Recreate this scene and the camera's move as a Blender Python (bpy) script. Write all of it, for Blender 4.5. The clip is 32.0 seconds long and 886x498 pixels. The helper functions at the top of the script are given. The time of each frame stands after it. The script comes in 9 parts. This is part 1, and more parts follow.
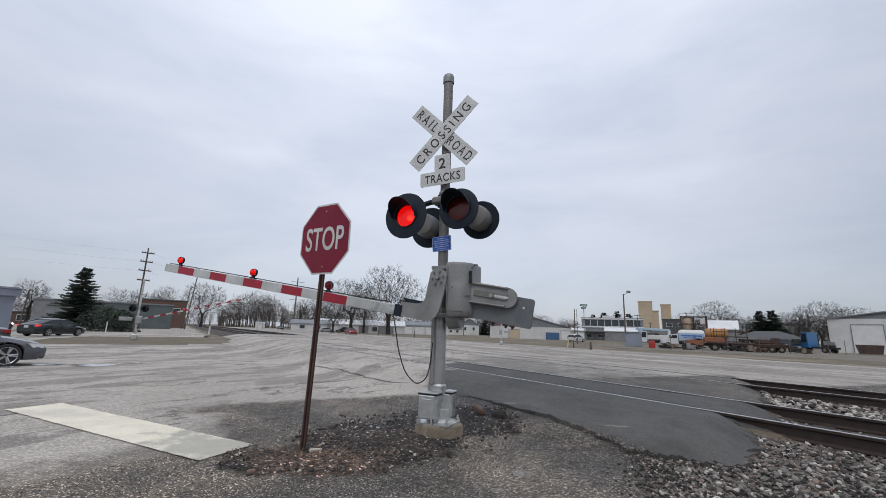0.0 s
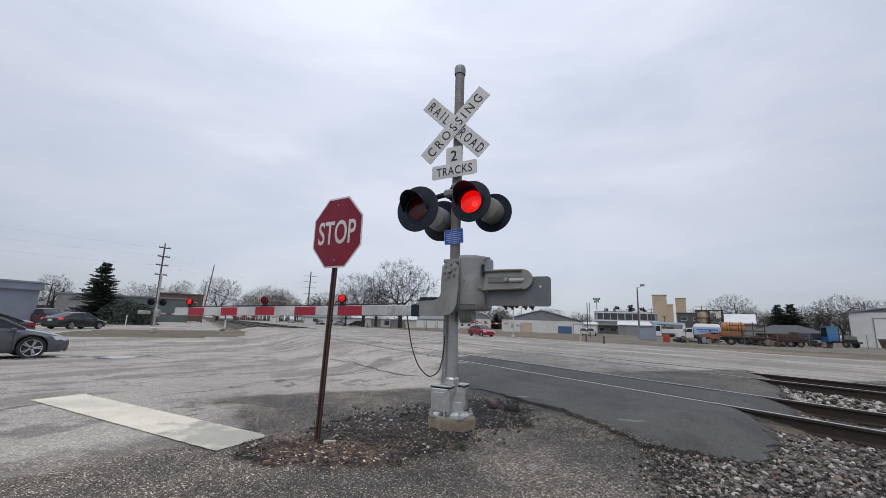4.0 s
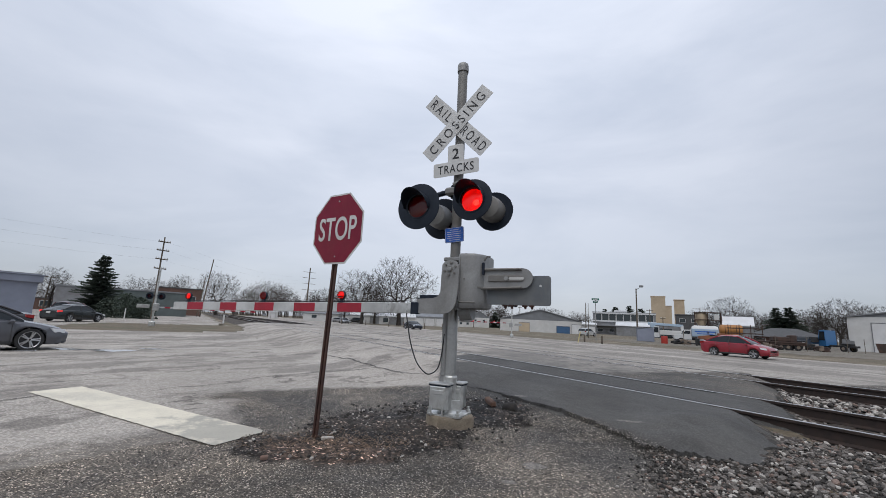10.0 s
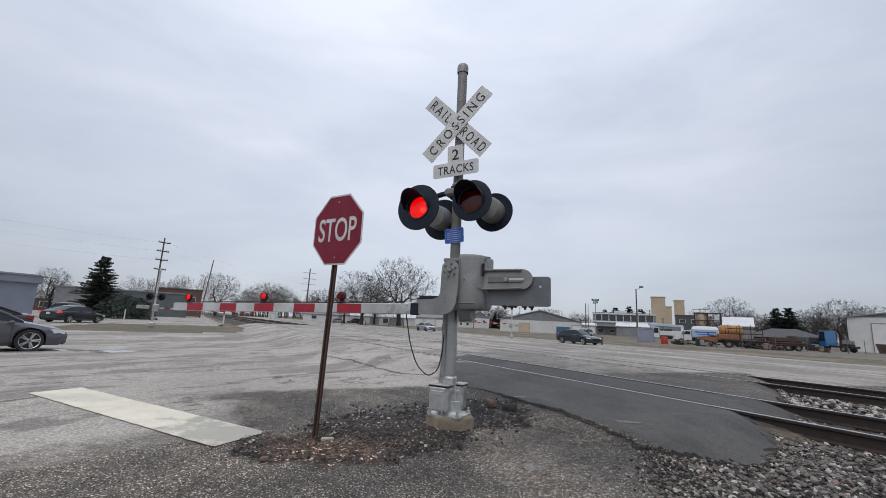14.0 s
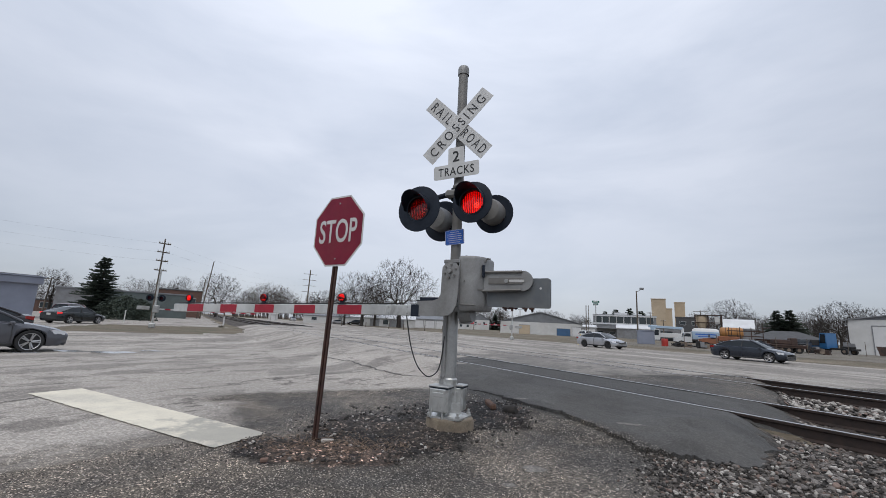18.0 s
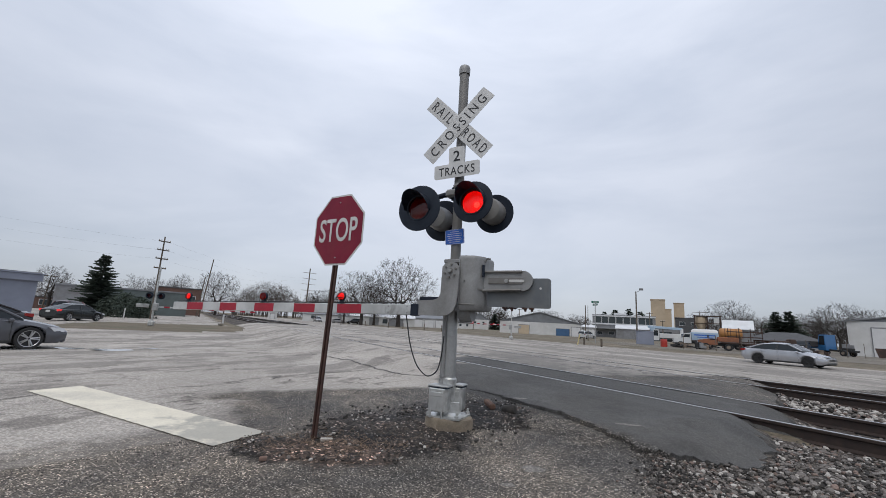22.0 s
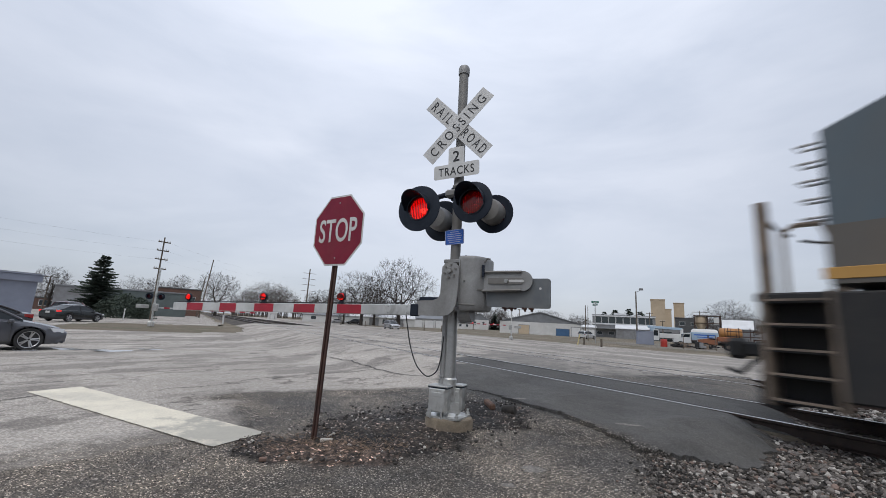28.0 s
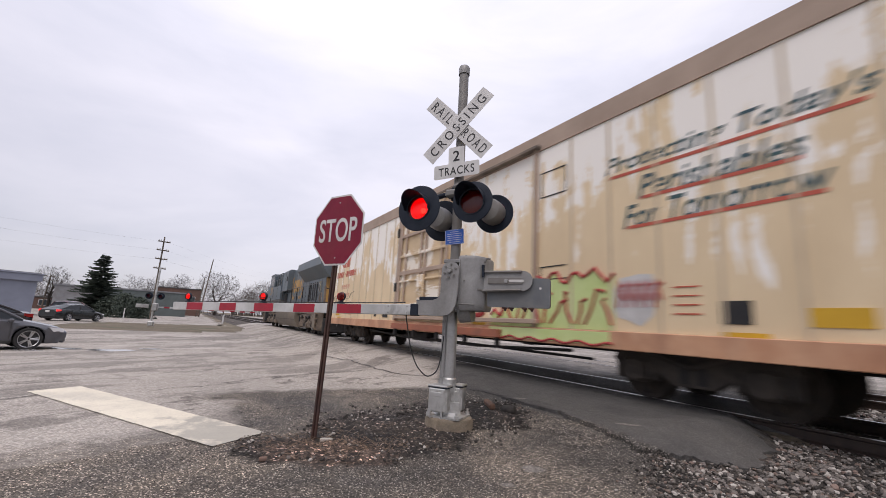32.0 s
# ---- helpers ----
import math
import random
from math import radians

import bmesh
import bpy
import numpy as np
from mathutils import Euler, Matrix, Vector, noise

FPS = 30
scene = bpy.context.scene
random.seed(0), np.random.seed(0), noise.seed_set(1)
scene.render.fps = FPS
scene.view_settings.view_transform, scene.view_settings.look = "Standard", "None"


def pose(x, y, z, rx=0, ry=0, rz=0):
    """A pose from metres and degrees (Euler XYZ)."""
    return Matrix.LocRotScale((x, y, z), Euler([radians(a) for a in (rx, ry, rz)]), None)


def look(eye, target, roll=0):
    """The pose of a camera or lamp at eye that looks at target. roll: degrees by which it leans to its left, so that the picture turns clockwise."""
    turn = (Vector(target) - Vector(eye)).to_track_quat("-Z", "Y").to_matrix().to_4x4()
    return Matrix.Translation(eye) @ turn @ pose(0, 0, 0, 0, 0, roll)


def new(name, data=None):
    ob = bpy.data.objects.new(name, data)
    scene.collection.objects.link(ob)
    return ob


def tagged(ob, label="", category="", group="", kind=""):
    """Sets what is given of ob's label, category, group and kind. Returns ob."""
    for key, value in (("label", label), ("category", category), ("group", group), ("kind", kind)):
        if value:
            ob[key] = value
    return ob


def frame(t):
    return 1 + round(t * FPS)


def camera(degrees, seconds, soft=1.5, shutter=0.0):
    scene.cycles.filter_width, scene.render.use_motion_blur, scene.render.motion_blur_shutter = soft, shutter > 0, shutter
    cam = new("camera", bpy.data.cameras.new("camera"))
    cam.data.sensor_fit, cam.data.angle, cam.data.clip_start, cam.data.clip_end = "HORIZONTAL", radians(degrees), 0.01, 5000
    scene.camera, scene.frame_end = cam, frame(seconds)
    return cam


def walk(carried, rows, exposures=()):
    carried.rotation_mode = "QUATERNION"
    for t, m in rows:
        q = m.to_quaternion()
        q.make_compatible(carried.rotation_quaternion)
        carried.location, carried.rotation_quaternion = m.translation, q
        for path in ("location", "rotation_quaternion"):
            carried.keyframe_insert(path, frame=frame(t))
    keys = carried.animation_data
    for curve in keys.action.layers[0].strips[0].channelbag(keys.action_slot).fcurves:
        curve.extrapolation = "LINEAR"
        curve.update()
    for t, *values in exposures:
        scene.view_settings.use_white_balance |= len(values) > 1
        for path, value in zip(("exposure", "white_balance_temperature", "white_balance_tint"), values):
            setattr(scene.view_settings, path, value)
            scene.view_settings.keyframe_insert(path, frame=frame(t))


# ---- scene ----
# ---- camera and its path ----
cam = camera(94.43, 32.0, soft=0.85, shutter=0.4)
# seconds, place, pitch, roll and turn in degrees
PATH = [
    (0, 0.019, -0.035, 1.225, 11.328, 1.845, -1.520), (0.5, 0.023, -0.033, 1.230, 10.999, 1.020, -0.790),
    (1, 0.018, -0.019, 1.224, 10.870, 0.778, -0.216), (1.5, 0.016, -0.013, 1.224, 10.739, 1.042, 0.043),
    (2, 0.011, -0.016, 1.223, 10.641, 1.440, 0.139), (2.5, 0.011, -0.012, 1.222, 10.533, 1.638, 0.112),
    (3, 0.011, -0.011, 1.221, 10.489, 1.723, 0.098), (3.5, 0.012, -0.011, 1.221, 10.458, 1.775, 0.092),
    (5.5, 0.007, -0.003, 1.221, 10.285, 2.432, -0.004), (6.5, 0.006, -0.003, 1.222, 10.249, 2.497, -0.004),
    (8, 0.006, -0.005, 1.223, 10.230, 2.574, -0.002), (9, 0.004, -0.003, 1.221, 10.196, 2.644, -0.001),
    (10, 0.001, 0.000, 1.220, 10.166, 2.761, 0.007), (11, -0.001, 0.000, 1.221, 10.181, 2.833, 0.006),
    (12, 0.001, -0.000, 1.222, 10.219, 2.785, 0.003), (13, 0.003, -0.003, 1.222, 10.252, 2.728, 0.002),
    (14.5, 0.003, -0.003, 1.222, 10.256, 2.728, 0.003), (16.5, 0.001, -0.008, 1.220, 10.477, 2.817, 0.054),
    (18, 0.001, -0.006, 1.221, 10.469, 2.850, 0.059), (19, 0.001, -0.005, 1.221, 10.480, 2.888, 0.048),
    (20, -0.000, -0.006, 1.220, 10.504, 2.957, 0.036), (21, -0.004, -0.004, 1.222, 10.454, 3.067, 0.026),
    (22, -0.003, -0.005, 1.223, 10.385, 3.167, 0.024), (23, -0.004, -0.005, 1.224, 10.329, 3.216, 0.009),
    (24, -0.003, -0.003, 1.225, 10.264, 3.163, -0.010), (25.5, -0.001, -0.003, 1.223, 10.237, 3.036, -0.008),
    (27.5, -0.001, -0.003, 1.222, 10.394, 3.083, 0.008), (29, -0.002, -0.008, 1.225, 10.452, 3.083, 0.004),
    (30, -0.002, -0.007, 1.224, 10.480, 3.073, -0.001), (31, -0.003, -0.005, 1.222, 10.460, 3.106, -0.015),
    (32, -0.003, -0.004, 1.223, 10.397, 3.129, -0.013)]
walk(cam, [(t, pose(x, y, z, 90 + pitch, 0, turn) @ pose(0, 0, 0, 0, 0, roll)) for t, x, y, z, pitch, roll, turn in PATH],
     exposures=[(0, 0.0, 6500, 10), (27.8, 0.0, 6500, 10), (28.4, 0.22, 6600, 10), (29.0, 0.31, 6800, 15), (30.0, 0.33, 6850, 16), (30.5, 0.28, 6950, 18), (32, 0.25, 6950, 19)])

# ---- overcast daylight ----
world = bpy.data.worlds.new("world")
scene.world = world
world.use_nodes = True
wn, wl = world.node_tree.nodes, world.node_tree.links
wn.clear()


def wnode(kind, **inputs):
    n = wn.new(kind)
    for k, v in inputs.items():
        n.inputs[k.replace("_", " ")].default_value = v
    return n


SUN_UP, SUN_TURN = radians(58), radians(192)
coord = wnode("ShaderNodeTexCoord")
stretch = wn.new("ShaderNodeMapping")
stretch.inputs["Scale"].default_value = (1.0, 1.0, 3.2)
wl.new(coord.outputs["Generated"], stretch.inputs["Vector"])
cloud = wnode("ShaderNodeTexNoise", Scale=1.6, Detail=6.0, Roughness=0.52, Distortion=0.35)
wl.new(stretch.outputs["Vector"], cloud.inputs["Vector"])
ramp = wn.new("ShaderNodeValToRGB")
ramp.color_ramp.elements[0].position, ramp.color_ramp.elements[0].color = 0.32, (0.487, 0.535, 0.63, 1)
ramp.color_ramp.elements[1].position, ramp.color_ramp.elements[1].color = 0.66, (0.664, 0.70, 0.785, 1)
wl.new(cloud.outputs["Fac"], ramp.inputs["Fac"])
# an overcast dome is brighter towards the zenith
split = wn.new("ShaderNodeSeparateXYZ")
wl.new(coord.outputs["Generated"], split.inputs["Vector"])
lift = wn.new("ShaderNodeMapRange")
for k, v in (("From Min", 0.0), ("From Max", 0.9), ("To Min", 0.78), ("To Max", 1.32)):
    lift.inputs[k].default_value = v
wl.new(split.outputs["Z"], lift.inputs["Value"])
# and ahead, darker to the sides: lens vignetting put into the sky
toward = wn.new("ShaderNodeVectorMath")
toward.operation = "DOT_PRODUCT"
wl.new(coord.outputs["Generated"], toward.inputs[0])
toward.inputs[1].default_value = (-0.07, 0.75, 0.66)
vignette = wn.new("ShaderNodeMapRange")
for k, v in (("From Min", 0.45), ("From Max", 1.0), ("To Min", 0.81), ("To Max", 1.14)):
    vignette.inputs[k].default_value = v
wl.new(toward.outputs["Value"], vignette.inputs["Value"])
both = wn.new("ShaderNodeMath")
both.operation = "MULTIPLY"
wl.new(lift.outputs["Result"], both.inputs[0])
wl.new(vignette.outputs["Result"], both.inputs[1])
dome = wn.new("ShaderNodeVectorMath")
dome.operation = "SCALE"
wl.new(ramp.outputs["Color"], dome.inputs[0])
wl.new(both.outputs[0], dome.inputs["Scale"])
sky = wn.new("ShaderNodeTexSky")
sky.sky_type, sky.sun_disc, sky.sun_elevation, sky.sun_rotation = "NISHITA", False, SUN_UP, SUN_TURN
blend = wn.new("ShaderNodeMixRGB")
blend.inputs["Fac"].default_value = 0.02
wl.new(dome.outputs["Vector"], blend.inputs["Color1"])
wl.new(sky.outputs["Color"], blend.inputs["Color2"])
back = wnode("ShaderNodeBackground", Strength=1.0)
wl.new(blend.outputs["Color"], back.inputs["Color"])
wl.new(back.outputs["Background"], wn.new("ShaderNodeOutputWorld").inputs["Surface"])

sun = new("sun", bpy.data.lights.new("sun", "SUN"))
sun.data.energy, sun.data.angle, sun.data.color = 1.25, radians(40), (1.0, 0.97, 0.93)
sun.matrix_world = look((0, 0, 0), (-math.sin(SUN_TURN) * math.cos(SUN_UP), -math.cos(SUN_TURN) * math.cos(SUN_UP), -math.sin(SUN_UP)))

# ---- tools for building ----
TH = -0.5301  # the heading of the rails
TX, TY = math.sin(TH), math.cos(TH)
TRACK_TURN = math.degrees(TH)


def at(d, s, z=0.0):
    """A place d metres across the tracks and s metres along them."""
    return Vector((TY * d + TX * s, -TX * d + TY * s, z))


def to_ds(x, y):
    return x * TY - y * TX, x * TX + y * TY


def out(bearing, dist, z=0.0):
    a = radians(bearing)
    return Vector((dist * math.sin(a), dist * math.cos(a), z))


def smooth(a, b, x):
    t = min(1.0, max(0.0, (x - a) / (b - a)))
    return t * t * (3 - 2 * t)


class Shape:
    """Gathers the faces of one mesh."""

    def __init__(self):
        self.v, self.f, self.k = [], [], []

    def add(self, verts, faces, m=None, k=0):
        n = len(self.v)
        self.v += [tuple(m @ Vector(p)) if m else tuple(p) for p in verts]
        self.f += [tuple(n + i for i in f) for f in faces]
        self.k += [k] * len(faces)
        return self

    def box(self, c, size, bevel=0.0, m=None, k=0):
        hx, hy, hz = size[0] / 2, size[1] / 2, size[2] / 2
        b = min(bevel, hx * 0.9, hy * 0.9, hz * 0.9)
        if b <= 0:
            vs = [(c[0] + x * hx, c[1] + y * hy, c[2] + z * hz) for x in (-1, 1) for y in (-1, 1) for z in (-1, 1)]
            return self.add(vs, [(0, 1, 3, 2), (4, 6, 7, 5), (0, 4, 5, 1), (2, 3, 7, 6), (0, 2, 6, 4), (1, 5, 7, 3)], m, k)
        vs, ids = [], {}
        for x in (-1, 1):
            for y in (-1, 1):
                for z in (-1, 1):
                    for a in range(3):
                        p = [x * (hx - b), y * (hy - b), z * (hz - b)]
                        p[a] += (x, y, z)[a] * b
                        ids[x, y, z, a] = len(vs)
                        vs.append((c[0] + p[0], c[1] + p[1], c[2] + p[2]))
        fs = []
        for a in range(3):
            for sg in (-1, 1):
                q = []
                for e, g in ((-1, -1), (1, -1), (1, 1), (-1, 1)):
                    w = [0, 0, 0]
                    w[a], w[(a + 1) % 3], w[(a + 2) % 3] = sg, e, g
                    q.append(ids[w[0], w[1], w[2], a])
                fs.append(tuple(q if sg > 0 else q[::-1]))
        for a in range(3):
            o1, o2 = (a + 1) % 3, (a + 2) % 3
            for e in (-1, 1):
                for g in (-1, 1):
                    w0, w1 = [0, 0, 0], [0, 0, 0]
                    w0[a], w1[a] = -1, 1
                    w0[o1] = w1[o1] = e
                    w0[o2] = w1[o2] = g
                    q = (ids[(*w0, o1)], ids[(*w1, o1)], ids[(*w1, o2)], ids[(*w0, o2)])
                    fs.append(q if e * g > 0 else q[::-1])
        for x in (-1, 1):
            for y in (-1, 1):
                for z in (-1, 1):
                    q = (ids[x, y, z, 0], ids[x, y, z, 1], ids[x, y, z, 2])
                    fs.append(q if x * y * z > 0 else q[::-1])
        return self.add(vs, fs, m, k)

    def tube(self, pts, r, n=10, cap=True, m=None, k=0):
        pts = [Vector(p) for p in pts]
        rs = r if isinstance(r, (list, tuple)) else [r] * len(pts)
        vs, fs = [], []
        side = None
        for i, p in enumerate(pts):
            d = (pts[min(i + 1, len(pts) - 1)] - pts[max(i - 1, 0)]).normalized()
            if side is None:
                side = d.cross(Vector((0, 0, 1)) if abs(d.z) < 0.9 else Vector((1, 0, 0))).normalized()
            side = (side - d * side.dot(d)).normalized()
            up = side.cross(d)
            for j in range(n):
                a = 2 * math.pi * j / n
                vs.append(p + (side * math.cos(a) + up * math.sin(a)) * rs[i])
        for i in range(len(pts) - 1):
            for j in range(n):
                fs.append((i * n + j, (i + 1) * n + j, (i + 1) * n + (j + 1) % n, i * n + (j + 1) % n))
        if cap:
            fs += [tuple(range(n)), tuple(range((len(pts) - 1) * n, len(pts) * n))[::-1]]
        return self.add(vs, fs, m, k)

    def prism(self, outline, y0, y1, m=None, k=0):
        """An outline in x and z (anticlockwise seen from -y) drawn out from y0 to y1."""
        n = len(outline)
        vs = [(x, y0, z) for x, z in outline] + [(x, y1, z) for x, z in outline]
        fs = [tuple(range(n)), tuple(range(n, 2 * n))[::-1]]
        fs += [(i, i + n, (i + 1) % n + n, (i + 1) % n) for i in range(n)]
        return self.add(vs, fs, m, k)

    def lathe(self, prof, n=24, m=None, k=0, turn=1.0):
        """A profile of (radius, height) turned round z."""
        vs, fs = [], []
        steps = n if turn >= 1 else n + 1
        for r, z in prof:
            for j in range(steps):
                a = 2 * math.pi * turn * j / n
                vs.append((r * math.cos(a), r * math.sin(a), z))
        for i in range(len(prof) - 1):
            for j in range(n):
                j2 = (j + 1) % steps
                fs.append((i * steps + j, i * steps + j2, (i + 1) * steps + j2, (i + 1) * steps + j))
        return self.add(vs, fs, m, k)

    def loft(self, rings, m=None, k=0, cap=True, closed=True):
        """Faces between rings of equally many points."""
        n = len(rings[0])
        vs = [p for r in rings for p in r]
        fs = []
        for i in range(len(rings) - 1):
            for j in range(n if closed else n - 1):
                fs.append((i * n + j, i * n + (j + 1) % n, (i + 1) * n + (j + 1) % n, (i + 1) * n + j))
        if cap:
            fs += [tuple(range(n))[::-1], tuple(range((len(rings) - 1) * n, len(rings) * n))]
        return self.add(vs, fs, m, k)

    def mesh(self, name, mats, sharp=35):
        me = bpy.data.meshes.new(name)
        me.from_pydata(self.v, [], self.f)
        for mt in mats:
            me.materials.append(mt)
        if len(mats) > 1:
            me.polygons.foreach_set("material_index", self.k)
        me.polygons.foreach_set("use_smooth", [sharp > 0] * len(self.f))
        if sharp > 0:
            me.set_sharp_from_angle(angle=radians(sharp))
        me.update()
        return me


def part(name, shape, material, parent, label="", m=None, sharp=35):
    """One mesh under a thing or under a part."""
    mats = material if isinstance(material, (list, tuple)) else [material]
    ob = new(name, shape if isinstance(shape, bpy.types.Mesh) else shape.mesh(name, mats, sharp))
    ob.parent = parent
    if m is not None:
        ob.matrix_basis = m
    return tagged(ob, label)


def thing(name, label, category, m=None, group=""):
    ob = new(name)
    ob.empty_display_size = 0.2
    if m is not None:
        ob.matrix_basis = m
    return tagged(ob, label, category, group)


def solid(name, shape, material, label, category, m=None, group="", kind="", sharp=35):
    """A thing that is one mesh."""
    mats = material if isinstance(material, (list, tuple)) else [material]
    ob = new(name, shape.mesh(name, mats, sharp))
    if m is not None:
        ob.matrix_basis = m
    return tagged(ob, label, category, group, kind)


def words(text, height, material, parent, m, width=None, deep=0.002, name="lettering", bold=0.0, space=1.0, slant=0.0):
    """Raised lettering in the xz plane, centred, read from -y."""
    cu = bpy.data.curves.new("words", "FONT")
    cu.body, cu.align_x, cu.align_y, cu.space_character, cu.shear = text, "CENTER", "CENTER", space, slant
    cu.size, cu.extrude, cu.offset, cu.resolution_u = height * 1.38, deep / 2, bold, 5
    tmp = bpy.data.objects.new("words", cu)
    scene.collection.objects.link(tmp)
    bpy.context.view_layer.update()
    me = bpy.data.meshes.new_from_object(tmp.evaluated_get(bpy.context.evaluated_depsgraph_get()))
    bpy.data.objects.remove(tmp)
    bpy.data.curves.remove(cu)
    xs = [v.co.x for v in me.vertices]
    ys = [v.co.y for v in me.vertices]
    kx = width / (max(xs) - min(xs)) if width else 1.0
    cx, cy = (max(xs) + min(xs)) / 2, (max(ys) + min(ys)) / 2
    ky = height / (max(ys) - min(ys))
    for v in me.vertices:
        v.co = ((v.co.x - cx) * (kx if width else ky), -v.co.z, (v.co.y - cy) * ky)
    me.materials.clear()
    me.materials.append(material)
    return part(name, me, material, parent, m=m)

# ---- materials ----
def mat(name, a, b=None, scale=8.0, rough=0.7, metal=0.0, bump=0.0, fine=60.0, speck=0.0, stain=None, amount=0.5, edge=(0.45, 0.7),
        big=0.8, coat=0.0, each=0.0, stretch=(1, 1, 1), rough2=None, spec=0.5, agg=None, second=None):
    """A surface of colour a, mottled with b at the given scale; stain: a third colour in patches; speck: fine grain; each: change from piece to piece."""
    m = bpy.data.materials.new(name)
    m.use_nodes = True
    n, l = m.node_tree.nodes, m.node_tree.links
    bs = n["Principled BSDF"]
    bs.inputs["Roughness"].default_value, bs.inputs["Metallic"].default_value = rough, metal
    bs.inputs["Coat Weight"].default_value = coat
    bs.inputs["Specular IOR Level"].default_value = spec
    tc = n.new("ShaderNodeTexCoord")
    mp = n.new("ShaderNodeMapping")
    mp.inputs["Scale"].default_value = stretch
    l.new(tc.outputs["Object"], mp.inputs["Vector"])

    def tex(sc, detail=4.0, rg=0.6, dist=0.0):
        t = n.new("ShaderNodeTexNoise")
        t.inputs["Scale"].default_value, t.inputs["Detail"].default_value = sc, detail
        t.inputs["Roughness"].default_value, t.inputs["Distortion"].default_value = rg, dist
        l.new(mp.outputs["Vector"], t.inputs["Vector"])
        return t

    def ramp(src, lo, hi):
        r = n.new("ShaderNodeMapRange")
        r.inputs["From Min"].default_value, r.inputs["From Max"].default_value = lo, hi
        l.new(src, r.inputs["Value"])
        return r.outputs["Result"]

    def mix(fac, c1, c2, mode="MIX"):
        x = n.new("ShaderNodeMixRGB")
        x.blend_type = mode
        for s, v in ((x.inputs["Fac"], fac), (x.inputs["Color1"], c1), (x.inputs["Color2"], c2)):
            if isinstance(v, bpy.types.NodeSocket):
                l.new(v, s)
            else:
                s.default_value = v if isinstance(v, float) else (*v, 1)
        return x.outputs["Color"]

    b = b or tuple(c * 0.75 for c in a)
    t1 = tex(scale)
    col = mix(ramp(t1.outputs["Fac"], 0.35, 0.65), a, b)
    if stain:
        t2 = tex(big, 6.0, 0.65, 0.6)
        f2 = n.new("ShaderNodeMath")
        f2.operation = "MULTIPLY"
        l.new(ramp(t2.outputs["Fac"], *edge), f2.inputs[0])
        f2.inputs[1].default_value = amount
        f2.use_clamp = True
        col = mix(f2.outputs[0], col, stain)
    if second:
        t3 = tex(second[0], 5.0, 0.62, 0.3)
        col = mix(ramp(t3.outputs["Fac"], second[2], second[3]), col, second[1])
    tf = tex(fine, 3.0, 0.7)
    if agg:
        # pebbles of their own brightness
        vo = n.new("ShaderNodeTexVoronoi")
        vo.inputs["Scale"].default_value = agg[0]
        l.new(tc.outputs["Object"], vo.inputs["Vector"])
        sp = n.new("ShaderNodeSeparateColor")
        l.new(vo.outputs["Color"], sp.inputs["Color"])
        cr = n.new("ShaderNodeValToRGB")
        el = cr.color_ramp.elements
        el[0].position, el[0].color = 0.0, (agg[1], agg[1], agg[1], 1)
        el[1].position, el[1].color = 1.0, (agg[2], agg[2], agg[2] * 0.97, 1)
        e = el.new(0.72)
        e.color = ((agg[1] + agg[2]) * 0.36, (agg[1] + agg[2]) * 0.355, (agg[1] + agg[2]) * 0.35, 1)
        l.new(sp.outputs["Red"], cr.inputs["Fac"])
        g2 = n.new("ShaderNodeVectorMath")
        g2.operation = "MULTIPLY"
        l.new(col, g2.inputs[0])
        l.new(cr.outputs["Color"], g2.inputs[1])
        col = g2.outputs["Vector"]
    if speck:
        col = mix(float(speck), col, mix(1.0, col, ramp(tf.outputs["Fac"], 0.25, 0.62), "MULTIPLY"))
        col = mix(float(speck) * 0.35, col, mix(ramp(tf.outputs["Fac"], 0.6, 0.75), col, (0.75, 0.73, 0.7)))
    if each:
        oi = n.new("ShaderNodeObjectInfo")
        r = n.new("ShaderNodeMapRange")
        r.inputs["To Min"].default_value, r.inputs["To Max"].default_value = 1 - each, 1 + each
        l.new(oi.outputs["Random"], r.inputs["Value"])
        g = n.new("ShaderNodeVectorMath")
        g.operation = "SCALE"
        l.new(col, g.inputs[0])
        l.new(r.outputs["Result"], g.inputs["Scale"])
        col = g.outputs["Vector"]
    l.new(col, bs.inputs["Base Color"])
    if rough2 is not None:
        r = n.new("ShaderNodeMapRange")
        r.inputs["From Min"].default_value, r.inputs["From Max"].default_value = 0.35, 0.65
        r.inputs["To Min"].default_value, r.inputs["To Max"].default_value = rough, rough2
        l.new(t1.outputs["Fac"], r.inputs["Value"])
        l.new(r.outputs["Result"], bs.inputs["Roughness"])
    if bump:
        bp = n.new("ShaderNodeBump")
        bp.inputs["Strength"].default_value, bp.inputs["Distance"].default_value = bump, 0.6 / fine
        l.new(tf.outputs["Fac"], bp.inputs["Height"])
        l.new(bp.outputs["Normal"], bs.inputs["Normal"])
    return m


def glow(name, colour, strength):
    m = bpy.data.materials.new(name)
    m.use_nodes = True
    bs = m.node_tree.nodes["Principled BSDF"]
    bs.inputs["Base Color"].default_value = (*colour, 1)
    bs.inputs["Emission Color"].default_value, bs.inputs["Emission Strength"].default_value = (*colour, 1), strength
    return m


def glass(name, tint=(0.02, 0.025, 0.03), rough=0.04):
    m = bpy.data.materials.new(name)
    m.use_nodes = True
    bs = m.node_tree.nodes["Principled BSDF"]
    bs.inputs["Base Color"].default_value, bs.inputs["Roughness"].default_value = (*tint, 1), rough
    bs.inputs["Specular IOR Level"].default_value = 0.35
    return m


